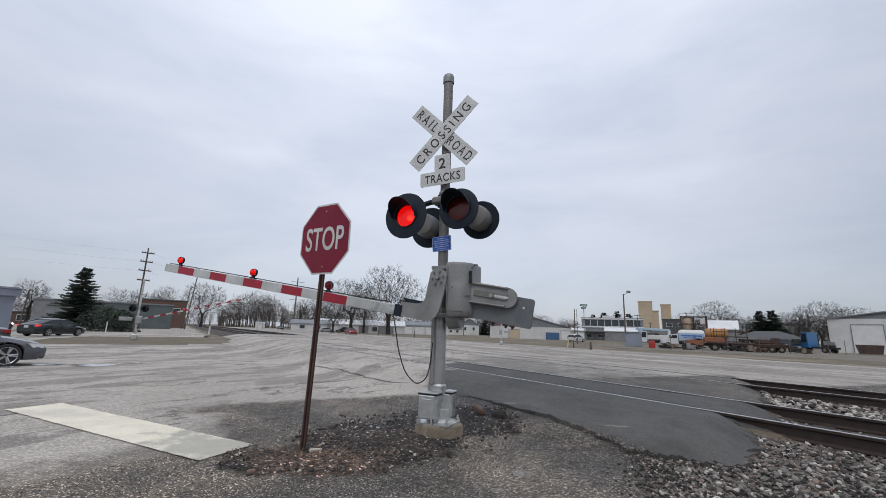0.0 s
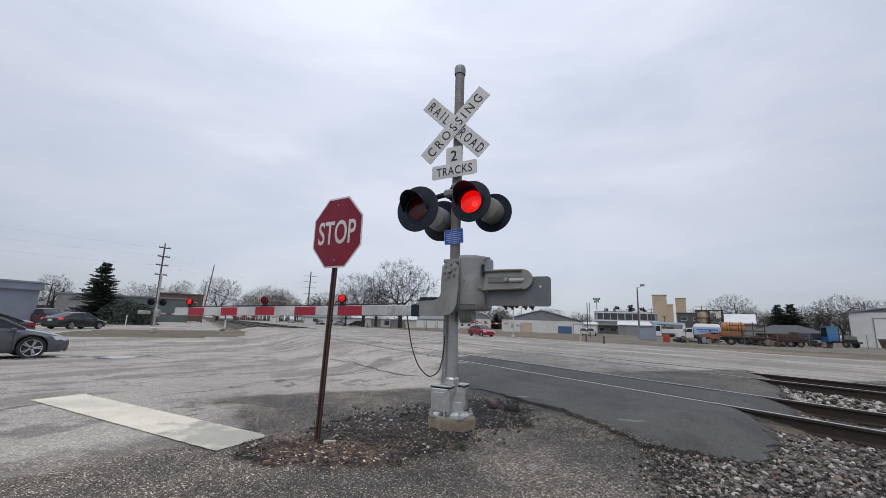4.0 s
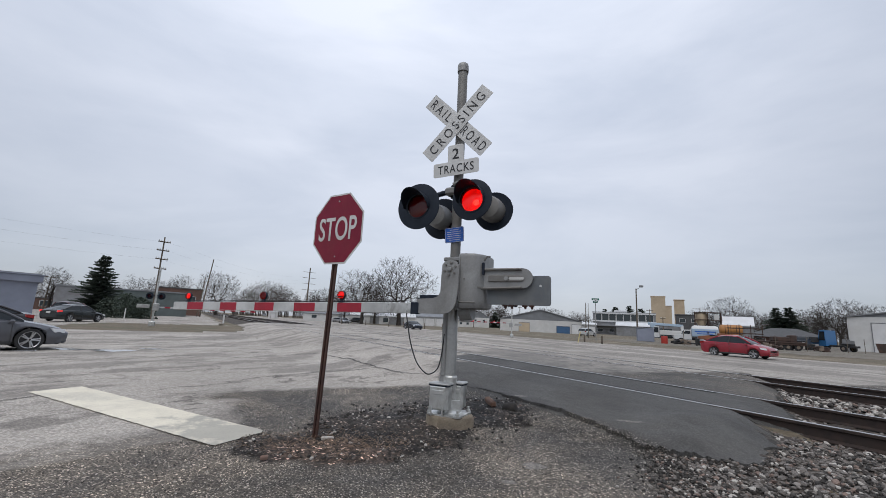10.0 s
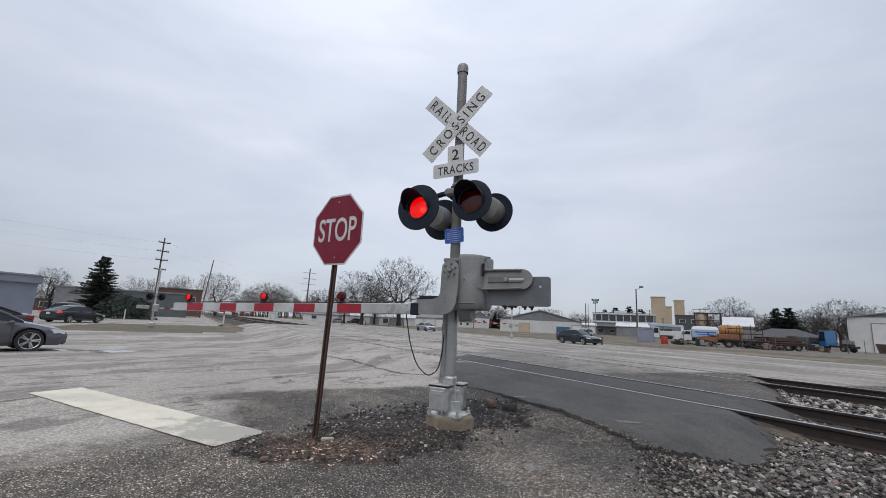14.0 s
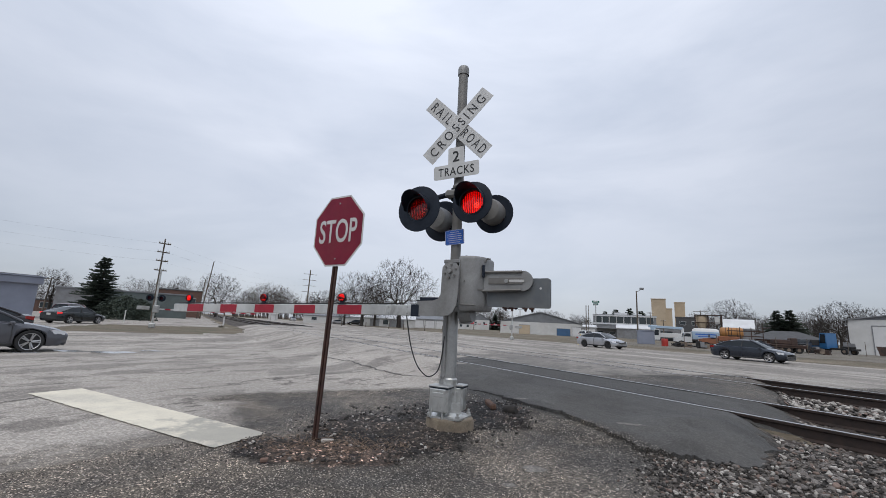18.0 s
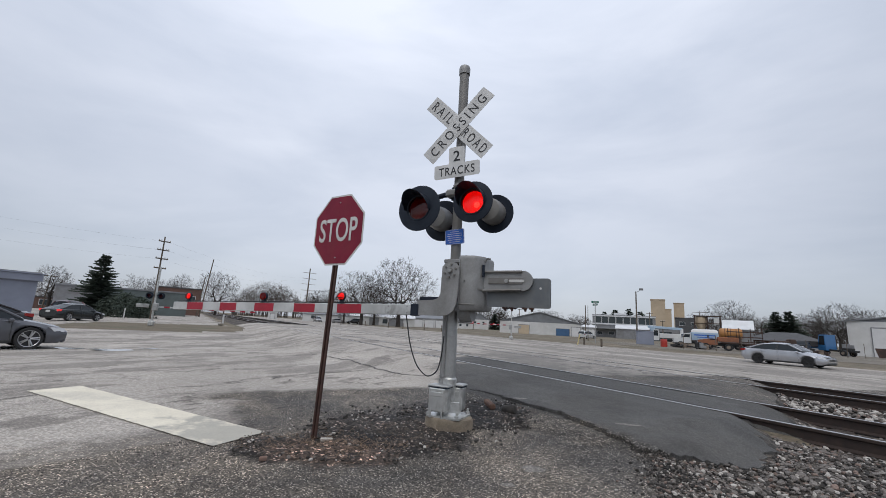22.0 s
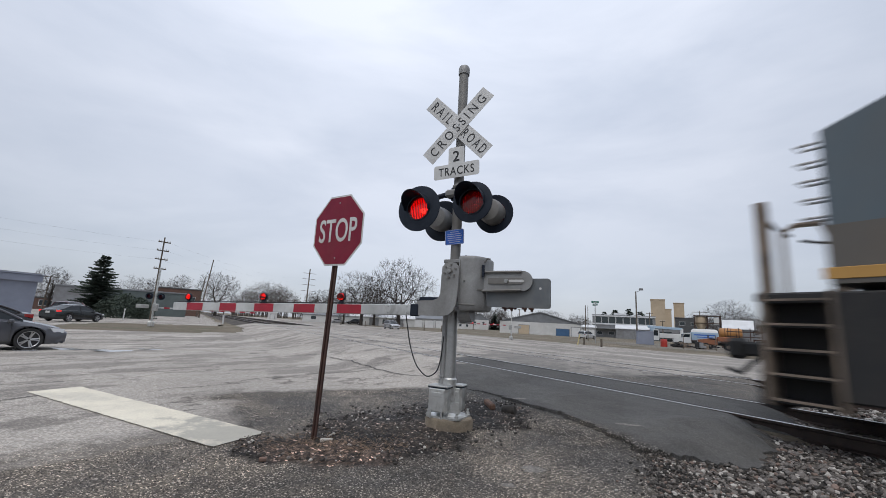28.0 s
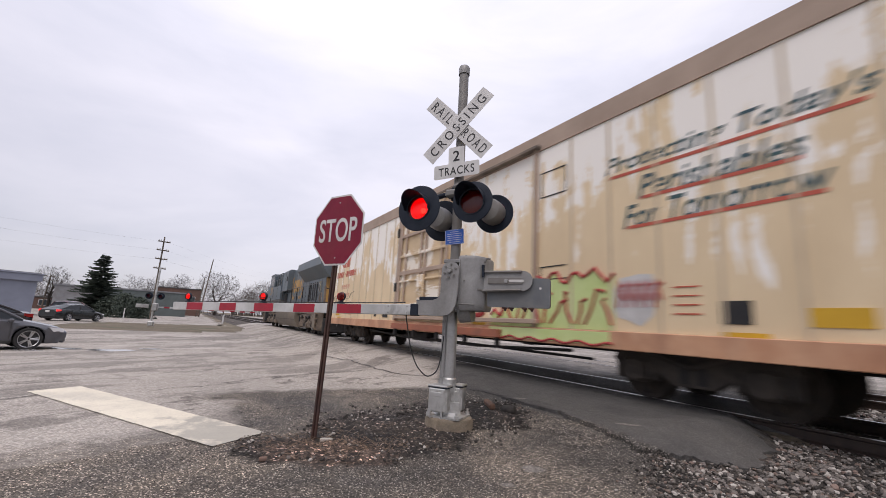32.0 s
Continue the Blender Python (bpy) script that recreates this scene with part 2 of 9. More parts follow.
def clear(name, tint, gloss=0.06):
    """A coloured see-through lens with a glossy face."""
    m = bpy.data.materials.new(name)
    m.use_nodes = True
    n, l = m.node_tree.nodes, m.node_tree.links
    n.remove(n["Principled BSDF"])
    tr, gl, mx = n.new("ShaderNodeBsdfTransparent"), n.new("ShaderNodeBsdfGlossy"), n.new("ShaderNodeMixShader")
    tr.inputs["Color"].default_value, gl.inputs["Roughness"].default_value = (*tint, 1), 0.15
    mx.inputs["Fac"].default_value = gloss
    l.new(tr.outputs[0], mx.inputs[1])
    l.new(gl.outputs[0], mx.inputs[2])
    l.new(mx.outputs[0], n["Material Output"].inputs["Surface"])
    return m


def paving():
    """Worn road with damp streaks along the lane, coarse asphalt and newer asphalt, told apart by the sheets' own masks."""
    m = bpy.data.materials.new("paving")
    m.use_nodes = True
    n, l = m.node_tree.nodes, m.node_tree.links
    bs = n["Principled BSDF"]
    tc = n.new("ShaderNodeTexCoord")

    def noise_of(scale, detail=5.0, rg=0.6, dist=0.0, turn=0.0, stretch=(1, 1, 1), shift=(0, 0, 0)):
        mp = n.new("ShaderNodeMapping")
        mp.vector_type = "TEXTURE"
        mp.inputs["Rotation"].default_value = (0, 0, radians(turn))
        mp.inputs["Scale"].default_value = stretch
        mp.inputs["Location"].default_value = shift
        l.new(tc.outputs["Object"], mp.inputs["Vector"])
        t = n.new("ShaderNodeTexNoise")
        for k, v in (("Scale", scale), ("Detail", detail), ("Roughness", rg), ("Distortion", dist)):
            t.inputs[k].default_value = v
        l.new(mp.outputs["Vector"], t.inputs["Vector"])
        return t.outputs["Fac"]

    def span(src, lo, hi, a=0.0, b=1.0):
        r = n.new("ShaderNodeMapRange")
        for k, v in (("From Min", lo), ("From Max", hi), ("To Min", a), ("To Max", b)):
            r.inputs[k].default_value = v
        l.new(src, r.inputs["Value"])
        return r.outputs["Result"]

    def put(v, s):
        if isinstance(v, bpy.types.NodeSocket):
            l.new(v, s)
        else:
            s.default_value = v if isinstance(v, (int, float)) else (*v, 1)

    def mix(fac, c1, c2, mode="MIX"):
        x = n.new("ShaderNodeMixRGB")
        x.blend_type = mode
        put(fac, x.inputs["Fac"])
        put(c1, x.inputs["Color1"])
        put(c2, x.inputs["Color2"])
        return x.outputs["Color"]

    def calc(op, a, b=0.0):
        x = n.new("ShaderNodeMath")
        x.operation = op
        put(a, x.inputs[0])
        put(b, x.inputs[1])
        return x.outputs[0]

    def mask(name):
        a = n.new("ShaderNodeAttribute")
        a.attribute_name = name
        return a.outputs["Fac"]

    def chips(scale, stops):
        vo = n.new("ShaderNodeTexVoronoi")
        vo.inputs["Scale"].default_value = scale
        l.new(tc.outputs["Object"], vo.inputs["Vector"])
        sp = n.new("ShaderNodeSeparateColor")
        l.new(vo.outputs["Color"], sp.inputs["Color"])
        cr = n.new("ShaderNodeValToRGB")
        el = cr.color_ramp.elements
        el[0].position, el[0].color = stops[0][0], (*[stops[0][1]] * 3, 1)
        el[1].position, el[1].color = stops[-1][0], (*[stops[-1][1]] * 3, 1)
        for p, v in stops[1:-1]:
            el.new(p).color = (v, v, v * 0.98, 1)
        l.new(sp.outputs["Red"], cr.inputs["Fac"])
        return cr.outputs["Color"], vo.outputs["Distance"]

    # the worn road: pale, with broad damp stains and thin cracks drawn out along the lane
    pale_col = mix(span(noise_of(0.35, 6.0), 0.35, 0.65), ROAD_A, ROAD_B)
    street = mask("street")
    pale_col = mix(calc("MULTIPLY", street, 0.6), pale_col, (0.33, 0.305, 0.275))
    off = calc("SUBTRACT", 1.0, street)

    def either(a, b):
        return calc("ADD", calc("MULTIPLY", a, off), calc("MULTIPLY", b, street))

    def stains(scale, rg, wide, long, shift, lo, hi):
        a = span(noise_of(scale, 10.0, rg - 0.06, 0.0, -25, (wide, long * 0.8, 1), shift), lo, hi + 0.015)
        b = span(noise_of(scale * 0.55, 10.0, rg - 0.08, 0.0, 30.4, (wide * 1.1, long * 1.5, 1), shift), lo - 0.03, hi)
        return either(a, b)

    def seams(scale, wide, long, shift, width):
        def one(turn, sc, lg):
            d = calc("ABSOLUTE", calc("SUBTRACT", noise_of(sc, 7.0, 0.58, 0.0, turn, (wide, lg, 1), shift), 0.5))
            return span(d, width * 0.4, width, 1.0, 0.0)
        return either(one(-25, scale * 1.2, long * 0.45), one(30.4, scale * 0.7, long * 1.4))
    broad = stains(0.34, 0.70, 1.0, 3.2, (4, 1, 0), 0.525, 0.55)
    blots = stains(1.1, 0.74, 1.0, 3.2, (9, 3, 0), 0.545, 0.565)
    thin = calc("MULTIPLY", seams(0.30, 1.0, 3.5, (2, 6, 0), 0.009), span(noise_of(0.45, 3.0), 0.42, 0.56))
    damp = calc("MAXIMUM", calc("MULTIPLY", broad, 0.6), calc("MULTIPLY", blots, 0.72))
    road_col = mix(damp, pale_col, ROAD_DAMP)
    bleached = stains(0.5, 0.68, 1.0, 3.0, (1, 9, 0), 0.585, 0.61)
    road_col = mix(calc("MULTIPLY", bleached, 0.45), road_col, (0.56, 0.52, 0.47))
    road_col = mix(calc("MULTIPLY", thin, 0.75), road_col, (0.10, 0.088, 0.078))
    grain, _ = chips(55.0, ((0.0, 0.72), (0.6, 0.98), (1.0, 1.42)))
    road_col = mix(1.0, road_col, grain, "MULTIPLY")
    # coarse asphalt: dark binder and pale chips
    c1 = mix(span(noise_of(0.55, 6.0, 0.65, 0.5, 0, (1, 1, 1), (3, 8, 0)), 0.40, 0.62), (0.092, 0.084, 0.076), (0.215, 0.184, 0.152))
    c1 = mix(span(noise_of(2.6, 5.0, 0.6, 0.3), 0.45, 0.7, 0.0, 0.7), c1, (0.066, 0.061, 0.056))
    c1 = mix(span(noise_of(1.9, 6.0, 0.7, 0.0, 0, (1, 1, 1), (1, 5, 0)), 0.66, 0.72, 0.0, 0.6), c1, (0.40, 0.37, 0.335))
    stones, dist = chips(105.0, ((0.0, 0.22), (0.45, 0.6), (0.75, 0.95), (0.9, 1.7), (1.0, 5.2)))
    c1 = mix(1.0, c1, stones, "MULTIPLY")
    # newer asphalt
    c2 = mix(span(noise_of(0.7, 6.0, 0.65, 0.4, 30, (1, 3, 1)), 0.42, 0.62), (0.068, 0.066, 0.064), (0.104, 0.100, 0.095))
    c2 = mix(span(noise_of(0.8, 6.0, 0.6, 0.3, 30, (1, 3.5, 1), (2, 2, 0)), 0.69, 0.73, 0.0, 0.6), c2, (0.26, 0.245, 0.225))
    fine_chips, _ = chips(120.0, ((0.0, 0.75), (0.7, 1.0), (1.0, 1.5)))
    c2 = mix(1.0, c2, fine_chips, "MULTIPLY")
    edge = noise_of(5.0, 4.0, 0.7)
    k1 = span(calc("ADD", mask("coarse"), calc("MULTIPLY", calc("SUBTRACT", edge, 0.5), 0.8)), 0.3, 0.7)
    k2 = span(calc("ADD", mask("fresh"), calc("MULTIPLY", calc("SUBTRACT", noise_of(1.6, 6.0, 0.65, 0.4), 0.5), 0.9)), 0.25, 0.75)
    col = mix(k2, mix(k1, road_col, c1), c2)
    # bare soil: black grit, brown straw dust and pale bits
    c3 = mix(span(noise_of(1.3, 6.0, 0.65, 0.3, 0, (1, 1, 1), (2, 7, 0)), 0.45, 0.62), (0.020, 0.018, 0.017), (0.056, 0.044, 0.036))
    c3 = mix(span(noise_of(7.0, 5.0, 0.7), 0.55, 0.7, 0.0, 0.7), c3, (0.016, 0.015, 0.015))
    c3 = mix(calc("MULTIPLY", mask("straw"), span(noise_of(9.0, 6.0, 0.7), 0.36, 0.6)), c3, (0.135, 0.092, 0.07))
    grit, _ = chips(48.0, ((0.0, 0.3), (0.6, 0.9), (0.85, 1.5), (0.95, 4.0), (1.0, 14.0)))
    c3 = mix(1.0, c3, grit, "MULTIPLY")
    k3 = span(calc("ADD", mask("bare"), calc("MULTIPLY", calc("SUBTRACT", noise_of(3.2, 7.0, 0.78, 0.3), 0.5), 1.9)), 0.3, 0.75)
    col = mix(k3, col, c3)
    l.new(col, bs.inputs["Base Color"])
    l.new(calc("SUBTRACT", 0.86, calc("MULTIPLY", damp, 0.2)), bs.inputs["Roughness"])
    bs.inputs["Specular IOR Level"].default_value = 0.32
    relief = calc("ADD", noise_of(90.0, 3.0, 0.7), calc("MULTIPLY", dist, k1))
    bp = n.new("ShaderNodeBump")
    bp.inputs["Strength"].default_value, bp.inputs["Distance"].default_value = 0.7, 0.008
    l.new(relief, bp.inputs["Height"])
    l.new(bp.outputs["Normal"], bs.inputs["Normal"])
    return m


ROAD_A, ROAD_B, ROAD_DAMP = (0.42, 0.385, 0.347), (0.33, 0.302, 0.272), (0.16, 0.142, 0.125)


def line_paint():
    """Creamy road paint, worn grey towards one end."""
    m = mat("worn_road_paint", (0.80, 0.745, 0.61), (0.68, 0.63, 0.52), 2.5, 0.8, spec=0.25, bump=0.3, fine=60, speck=0.2, stain=(0.42, 0.40, 0.36), big=1.1, amount=0.6, edge=(0.5, 0.7))
    n, l = m.node_tree.nodes, m.node_tree.links
    bs = n["Principled BSDF"]
    src = bs.inputs["Base Color"].links[0].from_socket
    a = n.new("ShaderNodeAttribute")
    a.attribute_name = "worn"
    t = n.new("ShaderNodeTexNoise")
    t.inputs["Scale"].default_value, t.inputs["Detail"].default_value, t.inputs["Roughness"].default_value = 3.2, 7.0, 0.68
    l.new(n["Texture Coordinate"].outputs["Object"], t.inputs["Vector"])
    add = n.new("ShaderNodeMath")
    add.operation = "MULTIPLY_ADD"
    l.new(a.outputs["Fac"], add.inputs[0])
    add.inputs[1].default_value = 0.3
    l.new(t.outputs["Fac"], add.inputs[2])
    r = n.new("ShaderNodeMapRange")
    r.inputs["From Min"].default_value, r.inputs["From Max"].default_value, r.inputs["To Max"].default_value = 0.62, 0.76, 0.65
    l.new(add.outputs[0], r.inputs["Value"])
    x = n.new("ShaderNodeMixRGB")
    l.new(r.outputs["Result"], x.inputs["Fac"])
    l.new(src, x.inputs["Color1"])
    x.inputs["Color2"].default_value = (0.27, 0.265, 0.245, 1)
    l.new(x.outputs["Color"], bs.inputs["Base Color"])
    return m


M = {
    "ground": mat("dead_grass", (0.185, 0.145, 0.10), (0.125, 0.105, 0.07), 0.9, 0.95, bump=0.5, fine=14, speck=0.5, stain=(0.105, 0.108, 0.062), big=0.35, amount=0.75, edge=(0.5, 0.62), second=(0.12, (0.25, 0.205, 0.145), 0.5, 0.62)),
    "soil": mat("dark_soil", (0.024, 0.022, 0.021), (0.065, 0.05, 0.042), 2.5, 0.95, bump=1.0, fine=60, speck=0.5, stain=(0.02, 0.019, 0.019), big=1.5, amount=0.7, agg=(60, 0.4, 2.4)),
    "bed": mat("ballast_bed", (0.10, 0.087, 0.075), (0.05, 0.045, 0.04), 6, 0.95, bump=1.0, fine=22, speck=0.5, agg=(26, 0.3, 2.2), stain=(0.19, 0.14, 0.11), big=0.7, amount=0.6),
    "stone": mat("crushed_stone", (0.25, 0.225, 0.205), (0.13, 0.117, 0.107), 9, 0.85, bump=0.5, fine=60, speck=0.3, each=0.5),
    "yard": mat("gravel_yard", (0.24, 0.21, 0.175), (0.17, 0.15, 0.125), 0.8, 0.95, bump=0.4, fine=20, speck=0.5, stain=(0.12, 0.11, 0.07), big=0.12, amount=0.8),
    "line": line_paint(),
    "paving": paving(),
    "tar": mat("tar_crack", (0.07, 0.066, 0.062), (0.11, 0.10, 0.095), 6, 0.9),
    # pale base colour stands in for the sky mirrored in the puddles
    "water": glass("sky_pale_puddle", (0.40, 0.40, 0.40), 0.06),
    "rail": mat("rusty_rail", (0.035, 0.027, 0.024), (0.055, 0.037, 0.03), 7, 0.7, 0.3, bump=0.3, fine=50),
    "railtop": mat("polished_rail", (0.62, 0.62, 0.63), (0.5, 0.5, 0.5), 20, 0.28, 1.0),
    "tie": mat("old_tie", (0.09, 0.068, 0.055), (0.05, 0.04, 0.034), 4, 0.9, bump=0.7, fine=26, each=0.25, stretch=(1, 6, 6)),
    "galv": mat("weathered_aluminium", (0.46, 0.465, 0.46), (0.38, 0.385, 0.38), 5, 0.42, 0.6, bump=0.1, fine=50, speck=0.15, stain=(0.16, 0.15, 0.14), big=2.2, amount=0.5),
    "greybox": mat("grey_painted_steel", (0.315, 0.317, 0.314), (0.262, 0.265, 0.264), 4, 0.5, 0.2, bump=0.08, fine=50, speck=0.12, stain=(0.12, 0.11, 0.1), big=1.8, amount=0.45),
    "silver": mat("silver_paint", (0.66, 0.67, 0.66), (0.54, 0.55, 0.54), 6, 0.36, 0.7, bump=0.08, fine=50, stain=(0.16, 0.145, 0.125), big=3.5, amount=0.75),
    "white": mat("white_sheeting", (0.62, 0.62, 0.61), (0.53, 0.53, 0.52), 4, 0.45, bump=0.05, fine=60, stain=(0.33, 0.32, 0.3), big=2.0, amount=0.45),
    "black": mat("black_paint", (0.011, 0.016, 0.027), (0.018, 0.025, 0.038), 6, 0.55, spec=0.25, bump=0.08, fine=60),
    "ink": mat("black_lettering", (0.02, 0.02, 0.022), None, 8, 0.5),
    "red": mat("red_sheeting", (0.20, 0.006, 0.028), (0.165, 0.005, 0.024), 5, 0.5, spec=0.3, bump=0.05, fine=60, stain=(0.22, 0.03, 0.035), big=2, amount=0.4),
    "pale_stripe": mat("grey_white_stripe", (0.52, 0.53, 0.53), (0.40, 0.41, 0.41), 4, 0.45, bump=0.04, fine=50, stain=(0.30, 0.30, 0.29), big=1.6, amount=0.4),
    "stripe": mat("red_stripe", (0.34, 0.010, 0.03), (0.27, 0.010, 0.024), 5, 0.4, bump=0.04, fine=50),
    "post": mat("rusty_post", (0.075, 0.038, 0.03), (0.045, 0.027, 0.024), 9, 0.75, 0.2, bump=0.4, fine=60, stain=(0.12, 0.05, 0.03), big=4, amount=0.5),
    "concrete": mat("concrete", (0.25, 0.205, 0.15), (0.17, 0.137, 0.10), 7, 0.9, bump=0.5, fine=50, speck=0.3, stain=(0.1, 0.09, 0.075), big=3, amount=0.6),
    "blue": mat("blue_sign", (0.025, 0.13, 0.52), (0.025, 0.11, 0.45), 8, 0.45),
    "wire": mat("black_cable", (0.02, 0.02, 0.02), None, 30, 0.5),
    "weight": mat("dull_blue_grey_plate", (0.16, 0.175, 0.185), (0.12, 0.13, 0.14), 2.5, 0.55, 0.3, bump=0.06, fine=50, stain=(0.22, 0.215, 0.20), big=2.5, amount=0.5),
    "vane": mat("dark_red_lens", (0.085, 0.008, 0.02), (0.05, 0.006, 0.016), 20, 0.4, spec=0.3),
    "lens": clear("red_lens", (1.0, 0.25, 0.2), 0.05),
    "upper_mast": mat("dull_mast_steel", (0.22, 0.215, 0.205), (0.18, 0.176, 0.168), 5, 0.6, 0.3, bump=0.1, fine=50, stain=(0.14, 0.12, 0.105), big=2.2, amount=0.5),
    "lamp": glow("lamp_glow", (1.0, 0.03, 0.03), 0.34),
    "bulb": glow("bulb_glow", (1.0, 0.10, 0.06), 2.2),
    "lamp_small": glow("arm_lamp_glow", (1.0, 0.03, 0.03), 0.36),
    "bark": mat("bark", (0.06, 0.05, 0.043), (0.038, 0.032, 0.028), 3, 0.95, bump=0.8, fine=10, stretch=(1, 1, 0.3)),
    "twig": mat("twigs", (0.052, 0.043, 0.038), (0.036, 0.031, 0.029), 1.5, 0.95),
    "needle": mat("conifer_needles", (0.034, 0.05, 0.038), (0.052, 0.066, 0.048), 2, 0.9),
    "wood_far": mat("far_wood", (0.10, 0.082, 0.072), (0.06, 0.052, 0.048), 0.5, 0.95),
    "pole": mat("utility_pole_wood", (0.14, 0.115, 0.09), (0.09, 0.075, 0.06), 3, 0.9, bump=0.5, fine=20, stretch=(1, 1, 0.2)),
    "tyre": mat("tyre_rubber", (0.018, 0.018, 0.019), (0.026, 0.026, 0.026), 8, 0.85, bump=0.2, fine=60),
    "alloy": mat("alloy_wheel", (0.55, 0.55, 0.56), (0.4, 0.4, 0.41), 8, 0.3, 0.9),
    "glass": glass("car_glass"),
    "chrome": mat("chrome", (0.7, 0.7, 0.71), None, 8, 0.15, 1.0),
    "headlight": glass("headlight_glass", (0.72, 0.73, 0.75), 0.08),
    "beam": glow("lit_headlight", (1.0, 0.95, 0.88), 6.0),
    "tail": glow("lit_tail_lamp", (1.0, 0.05, 0.05), 0.3),
    "redglass": mat("red_lamp_glass", (0.3, 0.015, 0.015), None, 9, 0.15),
    "plastic": mat("black_trim", (0.02, 0.02, 0.021), (0.03, 0.03, 0.03), 9, 0.6),
}

# ---- ground, road and tracks ----
RAIL_Z, D_NEAR, SPACING = 0.269, 6.338, 4.537
CENTRES = (D_NEAR + 0.7525, D_NEAR + SPACING + 0.7525)


def crossing(d, s):
    """How far a place belongs to the paved crossing: 1 on it, 0 on the open tracks."""
    return smooth(toe(d), toe(d) + (0.6 if d < 6.3 else 0.9), s) * (1 - smooth(50.0, 53.0, s))


def toe(d):
    """Where the paving ends along the tracks, a rounded hump beside the near rail."""
    if d > 6.3:
        return 1.75 + 0.45 * (d - 6.3)
    return 1.85 + 0.2 * max(0.0, d - 4.6) ** 2 + 2.0 * max(0.0, 4.75 - d) ** 2


def height(d, s):
    x, y = TY * d + TX * s, -TX * d + TY * s
    far = -0.2 * smooth(10, 24, math.hypot(x, y)) - 0.13 * smooth(6, 13, -x) * (1 - smooth(21, 32, math.hypot(x, y)))
    hump = smooth(2.9, 6.1, d) * (1 - smooth(12.4, 18.5, d))
    paved = far * (1 - hump) + (RAIL_Z - 0.006) * hump
    bed = far + (0.075 - far) * smooth(3.6, 5.4, d) * (1 - smooth(12.7, 14.5, d))
    c = crossing(d, s)
    return paved * c + bed * (1 - c)


def wob(d, s, size=0.6, seed=0.0):
    return noise.noise(Vector((d / size + seed, s / size, seed * 1.7))) + 0.5 * noise.noise(Vector((d / size * 3 + seed, s / size * 3, 4.0)))


def steps(a, b, near, fine, coarse, grow=1.16):
    """Grid lines from a to b, close round the stretch near, wider away from it."""
    mid = [near[0] + (near[1] - near[0]) * i / max(1, round((near[1] - near[0]) / fine)) for i in range(round((near[1] - near[0]) / fine) + 1)]
    lo, hi, w = [], [], fine
    p = near[1]
    while p < b:
        w = min(w * grow, coarse)
        p = min(p + w, b)
        hi.append(p)
    p, w = near[0], fine
    while p > a:
        w = min(w * grow, coarse)
        p = max(p - w, a)
        lo.append(p)
    return lo[::-1] + mid + hi


def sheet(name, material, ds, ss, inside, lift, label, skirt=0.0, masks=None):
    """A surface that lies on the ground, cut to a region."""
    sh, ids, where = Shape(), {}, []

    def vid(i, j):
        if (i, j) not in ids:
            ids[i, j] = len(sh.v)
            where.append((ds[i], ss[j]))
            up = lift(ds[i], ss[j]) if callable(lift) else lift
            sh.v.append(tuple(at(ds[i], ss[j], height(ds[i], ss[j]) + up)))
        return ids[i, j]

    keep = {(i, j) for i in range(len(ds) - 1) for j in range(len(ss) - 1)
            if inside((ds[i] + ds[i + 1]) / 2, (ss[j] + ss[j + 1]) / 2)}
    for i, j in keep:
        sh.f.append((vid(i, j), vid(i + 1, j), vid(i + 1, j + 1), vid(i, j + 1)))
    if skirt:
        for i, j in list(keep):
            for di, dj, a, b in ((-1, 0, (i, j + 1), (i, j)), (1, 0, (i + 1, j), (i + 1, j + 1)), (0, -1, (i, j), (i + 1, j)), (0, 1, (i + 1, j + 1), (i, j + 1))):
                if (i + di, j + dj) not in keep:
                    p, q = vid(*a), vid(*b)
                    n = len(sh.v)
                    where += [where[p], where[q]]
                    sh.v += [(sh.v[p][0], sh.v[p][1], sh.v[p][2] - skirt), (sh.v[q][0], sh.v[q][1], sh.v[q][2] - skirt)]
                    sh.f.append((q, p, n, n + 1))
    sh.k = [0] * len(sh.f)
    me = sh.mesh(name, [material], 60)
    for key, fn in (masks or {}).items():
        me.attributes.new(key, "FLOAT", "POINT").data.foreach_set("value", [fn(*w) for w in where])
    return tagged(new(name, me), label, name.replace("_", " "), kind="structure")


def on_road(d, s):
    if d > 12.6:
        return d < 39.3 + 0.25 * wob(d, s, 3.0, 2.0)
    if s > 52 + 0.6 * wob(d, s, 2.0, 5.0):
        return d < 3.0 + wob(d, s, 2.0) or False
    if d > 4.0:
        return crossing(d, s) > 0.1
    if on_island(d, s):
        return False
    return d > -62


def on_island(d, s):
    # the grass island at the far side of the crossing road
    x, y = d + 1.5, s - 43
    return 31.5 + 0.9 * (d + 6) * 0.3 < s < 50 + 0.4 * d + 0.5 * wob(d, s, 2.5, 7.0) and -7.5 + 0.12 * (s - 43) < d < 4.2 + 0.15 * (s - 43) + 0.3 * wob(d, s, 1.5, 3.0)


